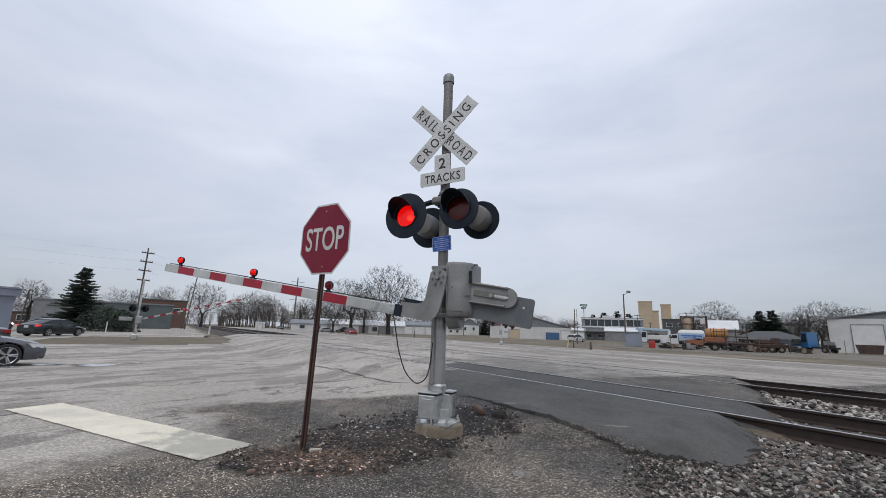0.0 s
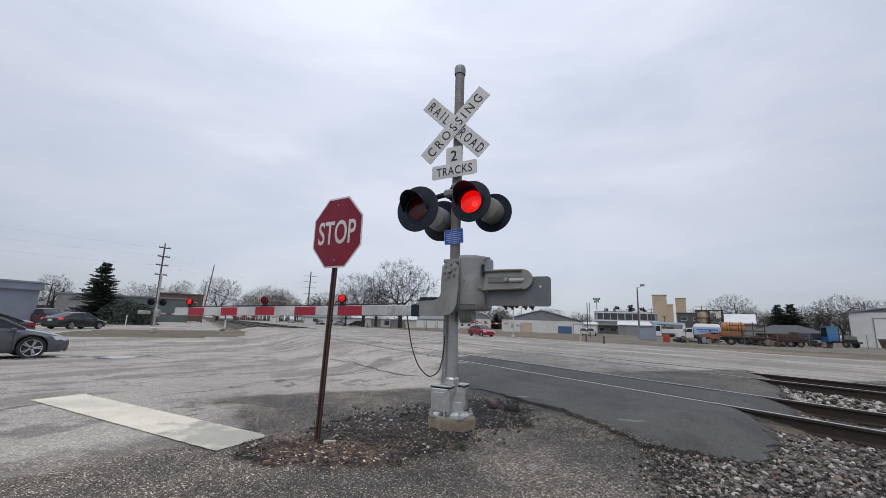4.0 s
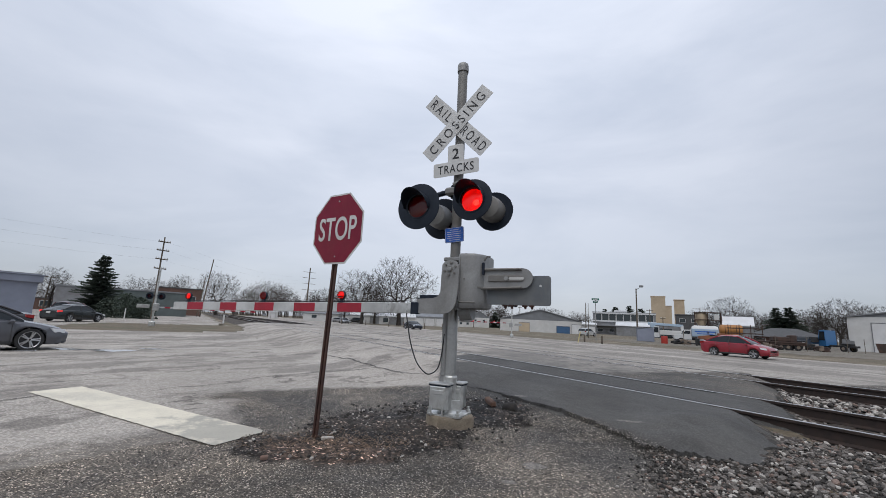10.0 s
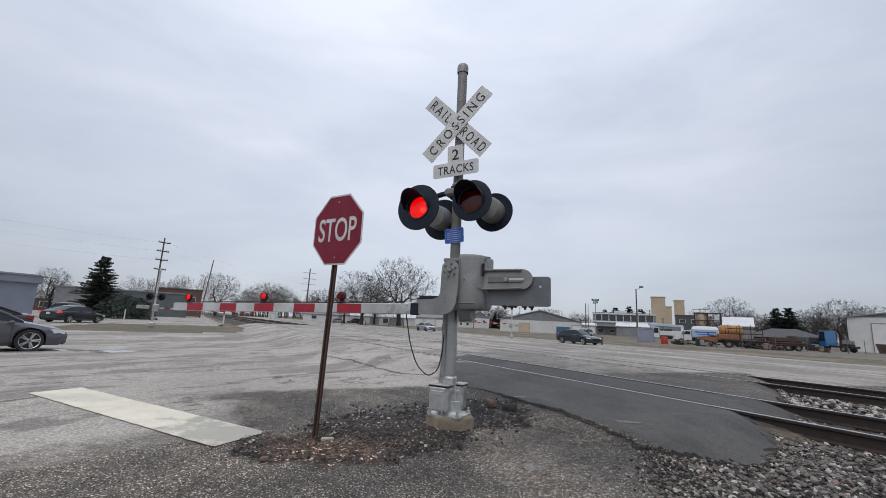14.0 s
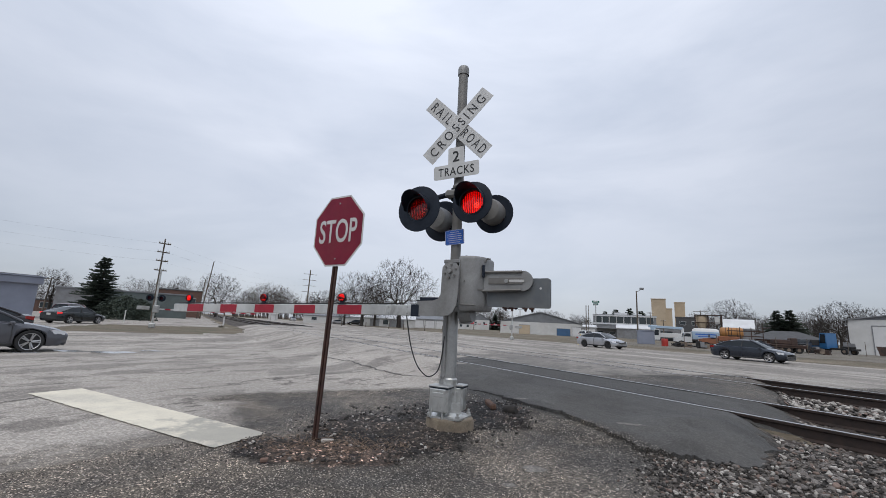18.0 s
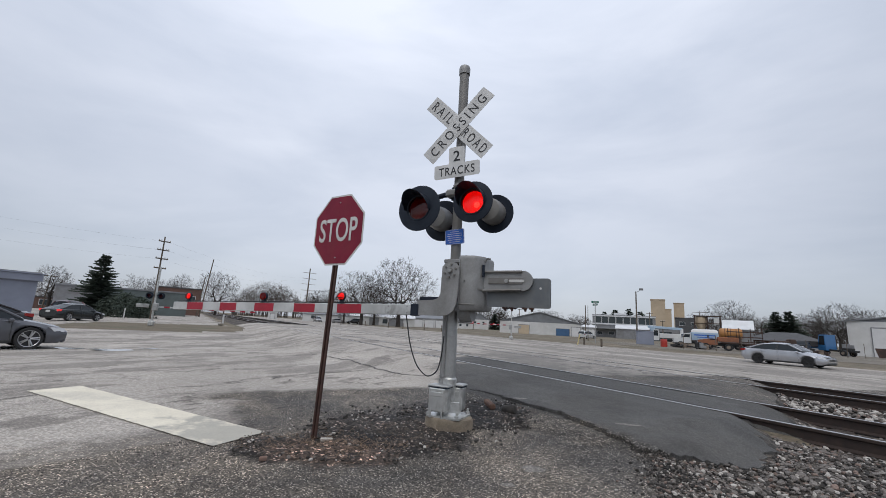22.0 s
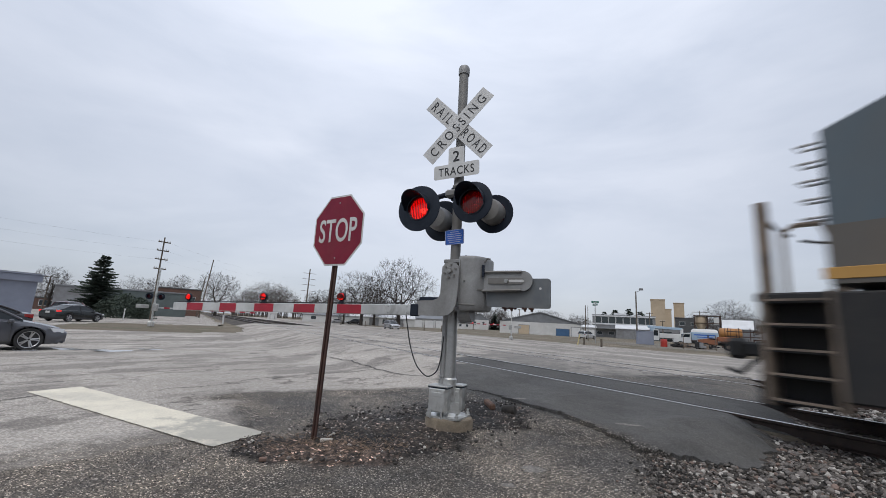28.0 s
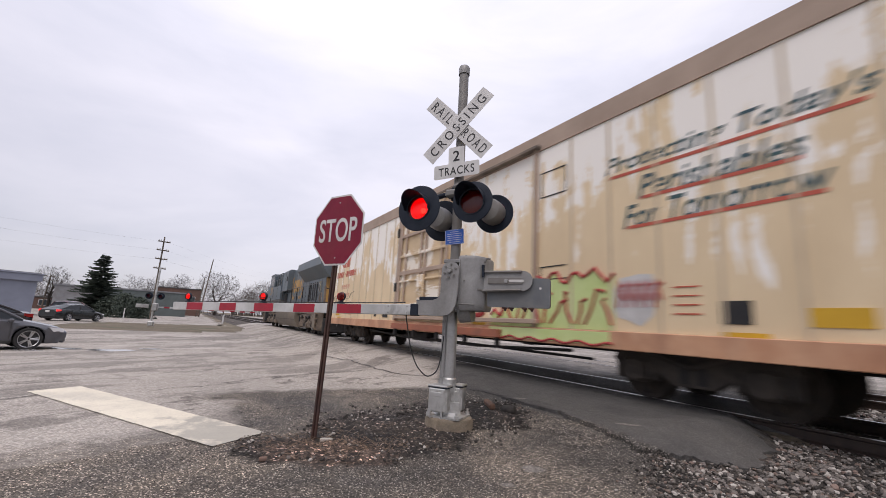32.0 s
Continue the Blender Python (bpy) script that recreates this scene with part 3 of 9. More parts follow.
def coarse(d, s):
    """1 on the coarse dark asphalt where the camera stands, 0 on the worn road."""
    x, y = TY * d + TX * s, -TX * d + TY * s
    w = 0.35 * wob(d, s, 0.9, 1.0)
    lane = 0.87 * (x + 2.2) + 0.49 * (y - 4.6)          # past the end of the stop line
    deep = 4.52 - y + 0.86 * (x + 2.05) - 0.10 * (x + 2.05) ** 2   # on the waiting side of it
    a = smooth(-0.55, 0.45, lane + w) * (1 - smooth(7.5, 8.8, y - 0.42 * x + w))
    b = smooth(-0.12, 0.3, deep + 0.6 * w) * smooth(-0.2, 0.5, 3.6 - x)
    return max(a, b, 0.52 * smooth(-1.9, -0.1, deep) * smooth(-0.2, 0.5, 3.6 - x))


def on_apron(d, s):
    return d < gravel_edge(s) + 0.1 * wob(d, s, 0.3, 1.0)


def gravel_edge(s):
    """Where the coarse asphalt gives way to ballast."""
    return 4.62 - 1.3 * max(0.0, 2.9 - s) if s > 1.9 else 3.32 - 0.25 * (1.9 - s)


def fresh(d, s):
    """1 on the newer dark asphalt beside the rails, fading along the crossing."""
    w = 0.9 * wob(d, s, 1.0, 2.0)
    e = smooth(4.1, 4.35, d + 0.1 * wob(d, s, 0.5, 11.0))
    if d < 8.0:
        return e * (1 - smooth(6.6, 8.6, s - 1.15 * (d - 4.3) + w))
    return (0.55 - 0.04 * (d - 8)) * smooth(14.0, 11.5, d + 0.5 * w) * (1 - smooth(10.0, 17.0, s + 2 * w))


def soil_depth(d, s):
    # bare soil and rubble round the two posts
    x, y = TY * d + TX * s, -TX * d + TY * s
    w = 0.22 * wob(x, y, 0.35, 9.0) + 0.1 * wob(x, y, 0.08, 5.0)
    return 1 + w - min(math.hypot((x + 1.05) / 0.8, (y - 4.15) / 0.42), math.hypot((x + 0.5) / 0.9, (y - 4.95) / 0.9), math.hypot((x - 0.45) / 0.85, (y - 6.0) / 0.75))


def on_patch(d, s):
    # newer dark asphalt along the near rail, its end rounded
    return 4.38 - 0.36 * (1 - smooth(2.3, 4.3, s)) + 0.07 * wob(d, s, 0.5, 11.0) < d < 6.28 and s > toe(d) + 0.12 + 0.12 * wob(d, s, 0.4, 4.0) and s < 7.4 + 1.15 * (d - 4.3)


def tip(d, s):
    return 0.11 * math.exp(-((d - 4.95) / 0.5) ** 2 - ((s - 2.85) / 0.45) ** 2) + 0.03 * wob(d, s, 0.35, 9.0) * (1 - smooth(2.6, 4.2, s)) * (1 - smooth(5.6, 6.2, d)) + 0.05 * (1 - smooth(4.2, 4.9, d)) * (1 - smooth(4.6, 6.6, s)) + (0.02 * wob(d, s, 0.8, 6.0) + 0.008 * wob(d, s, 0.25, 6.0)) * (1 - smooth(5.4, 6.1, d)) * (1 - smooth(5.0, 7.0, s))


def straw_patch(x, y):
    """1 where dead needles and stems lie on the soil, below the stop sign."""
    return 1 - smooth(0.55, 1.15, math.hypot((x + 0.95) / 0.72, (y - 4.05) / 0.42) + 0.25 * wob(x, y, 0.3, 2.0))


PAVING = {"coarse": coarse, "fresh": fresh, "bare": lambda d, s: smooth(-0.5, 0.35, soil_depth(d, s)) if abs(d - 2.2) < 3 and abs(s - 5.2) < 3 else 0.0, "straw": lambda d, s: straw_patch(*at(d, s).xy), "street": lambda d, s: smooth(9.0, 17.0, d)}
DS = steps(-1500, 1500, (-2, 14), 0.5, 120, 1.25)
SS = steps(-1500, 1500, (0, 12), 0.5, 120, 1.25)
sheet("ground", M["ground"], DS, SS, lambda d, s: True, lambda d, s: -0.06 if on_road(d, s) else 0.0, "dry winter grass and dirt ground reaching the horizon")
sheet("road", M["paving"], steps(-62, 40, (-4, 8), 0.16, 1.2), steps(-90, 240, (1, 11), 0.16, 2.0), lambda d, s: on_road(d, s) and (d > gravel_edge(s) - 0.4 or s > 8.4 or d < -11),
      lambda d, s: -0.035 if on_patch(d, s) or on_apron(d, s) and s < 8.2 and d > -10 else 0.0, "wide worn grey asphalt road and crossing with damp dark patches", 0.05, PAVING)
sheet("apron", M["paving"], steps(-12, 4.8, (-2, 4.8), 0.09, 0.5), steps(-14, 8.6, (1.5, 8.6), 0.09, 0.5), on_apron, 0.003, "coarse dark gravelly asphalt beside the track", 0.03, PAVING)
sheet("soil", M["paving"], steps(0.2, 4.2, (0.4, 4.2), 0.05, 0.1), steps(3.2, 7.2, (3.4, 7.0), 0.05, 0.1), lambda d, s: soil_depth(d, s) > 0.06,
      lambda d, s: 0.004 + 0.03 * (wob(d, s, 0.12, 3.0) + 0.6) * smooth(0.06, 0.4, soil_depth(d, s)), "bare dark soil with rubble round the posts", 0.01, PAVING)
sheet("asphalt_patch", M["paving"], steps(4.0, 6.3, (4.0, 6.3), 0.05, 0.1), steps(1.6, 10, (1.6, 10), 0.05, 0.6), on_patch,
      lambda d, s: 0.004 + tip(d, s), "newer dark asphalt laid along the near rail", 0.07, PAVING)
sheet("ballast", M["bed"], steps(2.2, 14.5, (2.6, 8.2), 0.1, 0.4), steps(-330, 3.8, (-1, 3.8), 0.1, 3.0),
      lambda d, s: crossing(d, s) < 0.5 and d > gravel_edge(s) - 0.15 + 0.15 * wob(d, s, 0.4, 8.0), lambda d, s: 0.008 + 0.014 * wob(d, s, 0.2, 2.0), "crushed stone ballast under the tracks")
sheet("ballast", M["bed"], steps(4.0, 14.0, (4.0, 14.0), 0.6, 0.6), steps(50, 340, (50, 60), 1.0, 6.0),
      lambda d, s: crossing(d, s) < 0.7, 0.015, "crushed stone ballast under the tracks beyond the crossing")
sheet("yard", M["yard"], steps(50, 130, (50, 60), 2.0, 6.0), steps(-10, 48, (0, 40), 2.0, 6.0),
      lambda d, s: d > 51 + 1.5 * wob(d, s, 4.0, 1.0), 0.02, "gravel yard behind the grass verge")


# stop line across the lane
line = Shape()
n = 60
for i in range(n):
    for j in range(4):
        def corner(a, b):
            u, v = a / n, b / 4
            e = 0.016 * wob(u * 5, v, 0.12, 3.0)
            x = -5.61 + 3.60 * u + 0.25 * v
            y = 5.95 - 1.92 * u + 0.57 * v + (e if b in (0, 4) else 0)
            d, s = to_ds(x, y)
            return at(d, s, height(d, s) + 0.013)
        line.add([corner(i, j), corner(i + 1, j), corner(i + 1, j + 1), corner(i, j + 1)], [(0, 1, 2, 3)])
ob = solid("stop_line", line, M["line"], "worn white stop line painted across the lane", "stop line", kind="structure")
ob.data.attributes.new("worn", "FLOAT", "POINT").data.foreach_set("value", [smooth(0.5, 0.95, (v.co.x + 5.5) / 3.7) for v in ob.data.vertices])

for cx, cy, rx, ry in ((-10.5, 13.9, 0.85, 0.42), (-12.3, 14.3, 0.7, 0.28), (-12.9, 13.2, 0.6, 0.25), (-10.2, 15.2, 0.5, 0.16)):
    puddle, pts = Shape(), []
    for i in range(36):
        a = 2 * math.pi * i / 36
        r = 1 + 0.4 * noise.noise(Vector((math.cos(a) * 2 + cx, math.sin(a) * 2, 1))) + 0.15 * noise.noise(Vector((math.cos(a) * 6 + cx, math.sin(a) * 6, 1)))
        x, y = cx + rx * r * math.cos(a), cy + ry * r * math.sin(a)
        d, s = to_ds(x, y)
        pts.append(at(d, s, height(*to_ds(cx, cy)) + 0.012))
    puddle.add(pts, [tuple(range(36))])
    solid("puddle", puddle, M["water"], "shallow rain puddle on the asphalt", "puddle", kind="structure")

# tar-filled cracks
for way in (((-3.6, 13.6), (-2.4, 12.0), (-1.5, 10.4), (-0.75, 9.4), (-0.1, 9.0)), ((-5.4, 5.2), (-5.2, 5.9), (-4.9, 5.75), (-4.55, 5.6), (-4.2, 5.35)),
            ((-6.0, 20.0), (-2.0, 21.0), (3.0, 24.0), (8.0, 28.0)), ((-1.5, 10.4), (-2.6, 9.6), (-3.3, 8.2)), ((3.0, 30.0), (9.0, 31.0), (16.0, 34.0))):
    crack = Shape()
    pts = []
    for (x0, y0), (x1, y1) in zip(way, way[1:]):
        k = max(4, int(math.hypot(x1 - x0, y1 - y0) / 0.12))
        for i in range(k):
            x, y = x0 + (x1 - x0) * i / k, y0 + (y1 - y0) * i / k
            pts.append((x + 0.12 * wob(x, y, 0.5, 1.0), y + 0.12 * wob(x, y, 0.5, 6.0)))
    for (x0, y0), (x1, y1) in zip(pts, pts[1:]):
        nx, ny = y1 - y0, x0 - x1
        ln = math.hypot(nx, ny) or 1
        w = (0.012 + 0.012 * abs(wob(x0, y0, 0.3, 2.0))) * max(1.0, y0 / 9) / ln
        q = []
        for x, y, g in ((x0, y0, -w), (x0, y0, w), (x1, y1, w), (x1, y1, -w)):
            d, s = to_ds(x + nx * g, y + ny * g)
            q.append(at(d, s, height(d, s) + 0.011))
        crack.add(q, [(0, 1, 2, 3)])
    solid("road_crack", crack, M["tar"], "dark crack in the worn asphalt", "crack", kind="structure")


def rail_shape(length):
    prof = [(-0.07, -0.172), (0.07, -0.172), (0.07, -0.16), (0.012, -0.14), (0.009, -0.045), (0.036, -0.03), (0.036, -0.006), (0.03, 0),
            (-0.03, 0), (-0.036, -0.006), (-0.036, -0.03), (-0.009, -0.045), (-0.012, -0.14), (-0.07, -0.16)]
    sh = Shape()
    sh.prism(prof, 0, length)
    top = Shape()
    top.box((0, length / 2, 0.0005), (0.056, length, 0.003))
    return sh, top


for c in CENTRES:
    track = thing("railway_track", "pair of rusty steel rails with polished running tops", "railway track", pose(*at(c, 0, RAIL_Z), 0, 0, -TRACK_TURN), group="railway tracks")
    for side in (-1, 1):
        a, b = rail_shape(660)
        r = part("rail", a, M["rail"], track, m=pose(side * 0.7525, -330, 0))
        part("running_surface", b, M["railtop"], r, "polished steel running surface")
    tie = Shape().box((0, 0, -0.262), (2.6, 0.23, 0.18), 0.012).mesh("tie", [M["tie"]])
    s = -36.0
    k = 0
    while s < 3.4:
        if crossing(c, s) < 0.5:
            ob = new("tie", tie)
            ob.parent = track
            ob.matrix_basis = pose(random.uniform(-0.04, 0.04), s, random.uniform(-0.01, 0.008), 0, 0, random.uniform(-1, 1))
        s += 0.51

# flangeways beside the rails on the crossing: flat strips coloured as groove shade
groove = mat("groove_shade", (0.02, 0.019, 0.018), None, 9, 0.95)
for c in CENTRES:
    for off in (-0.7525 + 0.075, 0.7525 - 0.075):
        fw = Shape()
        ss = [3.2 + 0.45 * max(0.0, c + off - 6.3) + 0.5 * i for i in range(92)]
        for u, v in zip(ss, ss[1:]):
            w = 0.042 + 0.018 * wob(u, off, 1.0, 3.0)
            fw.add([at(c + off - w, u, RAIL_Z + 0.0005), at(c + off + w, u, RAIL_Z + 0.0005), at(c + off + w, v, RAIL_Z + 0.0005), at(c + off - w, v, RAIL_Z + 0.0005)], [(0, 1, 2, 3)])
        solid("flangeway", fw, groove, "flat dark strip for the shaded flangeway beside the rail", "flangeway", kind="structure")

# ---- crossing signal with its gate ----
SIG = pose(0.1128, 5.2108, 0, 0, 0, -26.1)
Z0 = 3.894


def disc(r, n=32):
    return [(r * math.cos(2 * math.pi * i / n), r * math.sin(2 * math.pi * i / n)) for i in range(n)]


def round_rect(w, h, r, n=5):
    pts = []
    for cx, cz, a0 in ((w / 2 - r, h / 2 - r, 0), (-w / 2 + r, h / 2 - r, 90), (-w / 2 + r, -h / 2 + r, 180), (w / 2 - r, -h / 2 + r, 270)):
        pts += [(cx + r * math.cos(radians(a0 + 90 * i / n)), cz + r * math.sin(radians(a0 + 90 * i / n))) for i in range(n + 1)]
    return pts


signal = thing("crossing_signal", "grey railroad crossing signal mast with crossbuck and four lamps", "crossing signal", SIG)

foot = Shape()
foot.lathe([(0.0, 0.13), (0.255, 0.13), (0.28, 0.12), (0.295, 0.095), (0.3, -0.08)], 18, pose(0.02, 0.12, 0))
part("footing", foot, M["concrete"], signal, "stained round concrete footing")
base = Shape()
base.prism(round_rect(0.44, 0.42, 0.06), 0.13, 0.15, pose(0.02, 0.10, 0) @ Matrix(((1, 0, 0, 0), (0, 0, 1, 0), (0, 1, 0, 0), (0, 0, 0, 1))))
base.lathe([(0.2, 0.12), (0.17, 0.15), (0.11, 0.2), (0.088, 0.52), (0.09, 0.53), (0.09, 0.56), (0.074, 0.58)], 20, pose(0, 0.12, 0))
for a in range(4):
    base.box((0, 0, 0), (0.02, 0.2, 0.2), 0.004, pose(0, 0.12, 0.2, 0, 0, 45 + 90 * a) @ pose(0.12, 0, 0, 0, 0, 90) @ pose(0, 0, 0, 0, 0, 90))
part("mast_base", base, M["silver"], signal, "cast silver mast base")
for x, y in ((-0.17, -0.07), (0.2, -0.07), (-0.17, 0.27), (0.2, 0.27)):
    part("anchor_bolt", Shape().tube([(x, y, 0.14), (x, y, 0.21)], 0.014, 8).tube([(x, y, 0.15), (x, y, 0.175)], 0.026, 6), M["silver"], signal)
for x, y, w in ((-0.045, -0.03, 0.245), (0.115, 0.2, 0.115)):
    jb = part("junction_box", Shape().box((x, y, 0.335), (w, 0.16, 0.29), 0.025), M["silver"], signal, "bright cast junction box")
    part("cover", Shape().box((x, y - 0.088, 0.335), (w - 0.03, 0.02, 0.26), 0.012).box((x, y - 0.1, 0.40), (w * 0.62, 0.008, 0.05), 0.004), M["silver"], jb)
    part("gasket", Shape().box((x, y, 0.474), (w + 0.006, 0.168, 0.01)), M["black"], jb)
    part("lid", Shape().box((x, y, 0.49), (w + 0.02, 0.18, 0.025), 0.01), M["galv"], jb)
    for e in (-0.3, 0.3):
        part("latch_bolt", Shape().tube([(x + e * w, y - 0.1, 0.13), (x + e * w, y - 0.1, 0.24)], 0.009, 7), M["silver"], jb)
part("mast", Shape().tube([(0, 0.12, 1.5), (0, 0.12, 4.80)], 0.066, 20), M["upper_mast"], signal)
part("lower_mast", Shape().tube([(0, 0.12, 0.5), (0, 0.12, 1.0), (0, 0.12, 1.52)], [0.074, 0.07, 0.068], 20), M["galv"], signal, "bright galvanised lower mast tube")
part("mast_cap", Shape().lathe([(0.078, 4.74), (0.08, 4.80), (0.08, 4.83), (0.07, 4.865), (0.03, 4.885), (0.0, 4.888)], 20, pose(0, 0.12, 0)), M["greybox"], signal)
part("conduit", Shape().tube([(-0.085, 0.09, 0.45), (-0.085, 0.09, 1.45)], 0.034, 12).tube([(-0.085, 0.09, 0.5), (-0.085, 0.09, 0.56)], 0.045, 12)
     .tube([(-0.085, 0.09, 0.58), (-0.085, 0.09, 0.6)], 0.045, 12), M["greybox"], signal, "dull steel conduit with a coupling")


def blade(text, ang, y):
    ob = part("crossbuck_blade", Shape().box((0, 0, 0), (1.22, 0.004, 0.229), 0.0015), M["white"], signal, "weathered white crossbuck blade", m=pose(0, y, Z0, 0, ang, 0))
    for body, x, w in text:
        words(body, 0.136, M["ink"], ob, pose(x, -0.0035, 0), width=w, bold=0.0, space=1.5)
    for x in (-0.03, 0.03):
        part("bolt", Shape().tube([(x, -0.012, 0), (x, 0.01, 0)], 0.01, 6), M["galv"], ob)


blade((("RAIL", -0.345, 0.40), ("ROAD", 0.35, 0.44)), 45, 0.0)
blade((("CROSSING", 0.0, 1.04),), -45, -0.012)

t_plate = [(-0.305, -0.1), (0.305, -0.1), (0.325, -0.09), (0.33, -0.075), (0.33, 0.075), (0.325, 0.09), (0.305, 0.1), (0.115, 0.1), (0.115, 0.31), (0.108, 0.328), (0.09, 0.335),
           (-0.09, 0.335), (-0.108, 0.328), (-0.115, 0.31), (-0.115, 0.1), (-0.305, 0.1), (-0.325, 0.09), (-0.33, 0.075), (-0.33, -0.075), (-0.325, -0.09)]
plate = part("track_count_sign", Shape().prism(t_plate, -0.002, 0.002), M["white"], signal, "weathered white plate counting two tracks", m=pose(0.005, 0.0, 3.262, 0, -2.2, 0))
words("TRACKS", 0.118, M["ink"], plate, pose(0.0, -0.0035, -0.002), width=0.52, bold=0.001, space=1.12)
words("2", 0.15, M["ink"], plate, pose(0.0, -0.0035, 0.205), bold=0.003)
part("bracket", Shape().box((0.0, 0.06, Z0), (0.2, 0.1, 0.05), 0.008).box((0.0, 0.06, 3.27), (0.2, 0.1, 0.04), 0.008), M["galv"], signal)

blue = part("notice_plate", Shape().prism(round_rect(0.27, 0.2, 0.02), -0.002, 0.002), M["blue"], signal, "small blue notice plate with white lines of text", m=pose(0.01, 0.04, 2.355, 0, -4, 0))
rim = Shape()
for c, w in (((0, 0.094), (0.25, 0.004)), ((0, -0.094), (0.25, 0.004)), ((0.129, 0), (0.004, 0.18)), ((-0.129, 0), (0.004, 0.18))):
    rim.box((c[0], -0.003, c[1]), (w[0], 0.002, w[1]))
for i, w in enumerate((0.12, 0.2, 0.21, 0.19, 0.2, 0.15)):
    rim.box((0.0, -0.003, 0.067 - 0.027 * i), (w, 0.002, 0.006))
part("text_bars", rim, M["white"], blue, "white border and rows of print")

cross = Shape().tube([(-0.4, 0.12, 2.93), (-0.2, 0.11, 2.965), (0.2, 0.11, 2.965), (0.4, 0.12, 2.93)], 0.036, 12)
cross.tube([(0, 0.12, 2.88), (0, 0.12, 3.04)], 0.1, 14)
for x in (-0.4, 0.4):
    cross.tube([(x, 0.12, 2.95), (x, 0.12, 2.72)], 0.03, 10)
part("crossarm_clamp", Shape().box((0.0, 0.04, 2.945), (0.27, 0.14, 0.105), 0.025).tube([(0.03, -0.1, 2.99), (0.1, -0.1, 3.01)], 0.03, 8), M["upper_mast"], signal, "dull cast clamp of the crossarm")
part("lamp_crossarm", cross, M["black"], signal, "dark lamp crossarm clamped to the mast")

HOOD = Shape()
for i in range(17):
    a = radians(-12 + 204 * i / 16)
    long = 0.27 * (0.32 + 0.68 * max(0.0, math.sin(a)) ** 0.7)
    HOOD.v += [(0.172 * math.cos(a), 0.0, 0.172 * math.sin(a)), (0.176 * math.cos(a), -long, 0.176 * math.sin(a)),
               (0.180 * math.cos(a), -long, 0.180 * math.sin(a)), (0.178 * math.cos(a), 0.0, 0.178 * math.sin(a))]
for i in range(16):
    for j in range(3):
        HOOD.f.append((4 * i + j, 4 * i + j + 1, 4 * i + j + 5, 4 * i + j + 4))
HOOD.k = [0] * len(HOOD.f)

FACE = Matrix(((1, 0, 0, 0), (0, 0, 1, 0), (0, -1, 0, 0), (0, 0, 0, 1)))  # turns z of a lathe to +y


def lamp_head(m, label, disc_r=0.28, cast="greybox"):
    """A flashing lamp that looks along -y: background disc, hood, housing, lens, glowing bowl, and added slats that
    turn to block the glow.
    """
    head = part("lamp_head", Shape().lathe([(0.165, -0.012), (0.2, -0.012), (disc_r - 0.005, 0.0), (disc_r, 0.006), (disc_r - 0.005, 0.012), (0.2, 0.0), (0.165, 0.0)], 40, FACE), M["black"], signal, label, m=m)
    part("hood", HOOD, M["black"], head)
    part("housing", Shape().lathe([(0.165, 0.004), (0.168, 0.1), (0.16, 0.2), (0.14, 0.235), (0.07, 0.25), (0.0, 0.252)], 28, FACE), M[cast], head, "dull grey cast lamp housing")
    part("rim", Shape().lathe([(0.15, -0.012), (0.17, -0.02), (0.172, 0.0)], 32, FACE), M["black"], head)
    part("throat", Shape().lathe([(0.153, -0.012), (0.153, 0.052)], 28, FACE), M["black"], head)
    part("bowl", Shape().lathe([(0.152 * math.cos(radians(a)), 0.05 + 0.1 * math.sin(radians(a))) for a in range(0, 90, 10)] + [(0.0, 0.15)], 28, FACE), M["lamp"], head, "glowing lamp bowl")
    part("bulb", Shape().lathe([(0.0, 0.04), (0.03, 0.05), (0.04, 0.075), (0.03, 0.1), (0.0, 0.11)], 14, pose(0.03, 0, -0.02) @ FACE), M["bulb"], head, "bright lamp bulb")
    part("lens", Shape().lathe([(0.158, -0.012), (0.1, -0.026), (0.0, -0.032)], 28, FACE), M["lens"], head, "red glass lens")
    part("wing_nut", Shape().box((0.19, 0.12, 0), (0.05, 0.02, 0.02), 0.004), M[cast], head)
    # slats are an added mechanism: shut, they hide the glow so the lamp flashes
    slats = []
    for k in range(12):
        x = -0.1375 + 0.025 * k
        hh = math.sqrt(0.157 ** 2 - (abs(x) - 0.014) ** 2)
        slats.append(part("slat", Shape().box((0, 0, 0), (0.028, 0.0012, 2 * hh)), M["vane"], head, "added dark red slat that blocks the lamp glow", m=pose(x, 0.024, 0)))
    return slats


VANE_L = lamp_head(pose(-0.42, -0.2, 2.71), "black round lamp head with a hood", 0.31)
VANE_R = lamp_head(pose(0.335, -0.2, 2.735), "black round lamp head with a hood", 0.265)
VANE_BL = lamp_head(pose(-0.36, 0.42, 2.69, 0, 0, 180), "black round lamp head seen from behind", 0.30)
VANE_BR = lamp_head(pose(0.42, 0.40, 2.735, 0, 0, 180), "black round lamp head seen from behind", 0.27, "upper_mast")

box = Shape()
plan = [(0.16, -0.12), (0.175, -0.135), (0.35, -0.135), (0.375, -0.125), (0.465, -0.02), (0.475, 0.02), (0.475, 0.29), (0.45, 0.32), (0.185, 0.32), (0.16, 0.29)]
rings = []
for z, k in ((1.40, 0.80), (1.405, 0.86), (1.43, 0.93), (1.47, 0.96), (1.52, 0.97), (2.03, 1.0), (2.055, 0.99), (2.07, 0.95), (2.075, 0.88)):
    rings.append([(0.31 + (x - 0.31) * k, 0.09 + (y - 0.09) * k, z + 0.03 * (x - 0.3) * (-1 if z > 1.8 else 1)) for x, y in plan])
box.loft(rings)
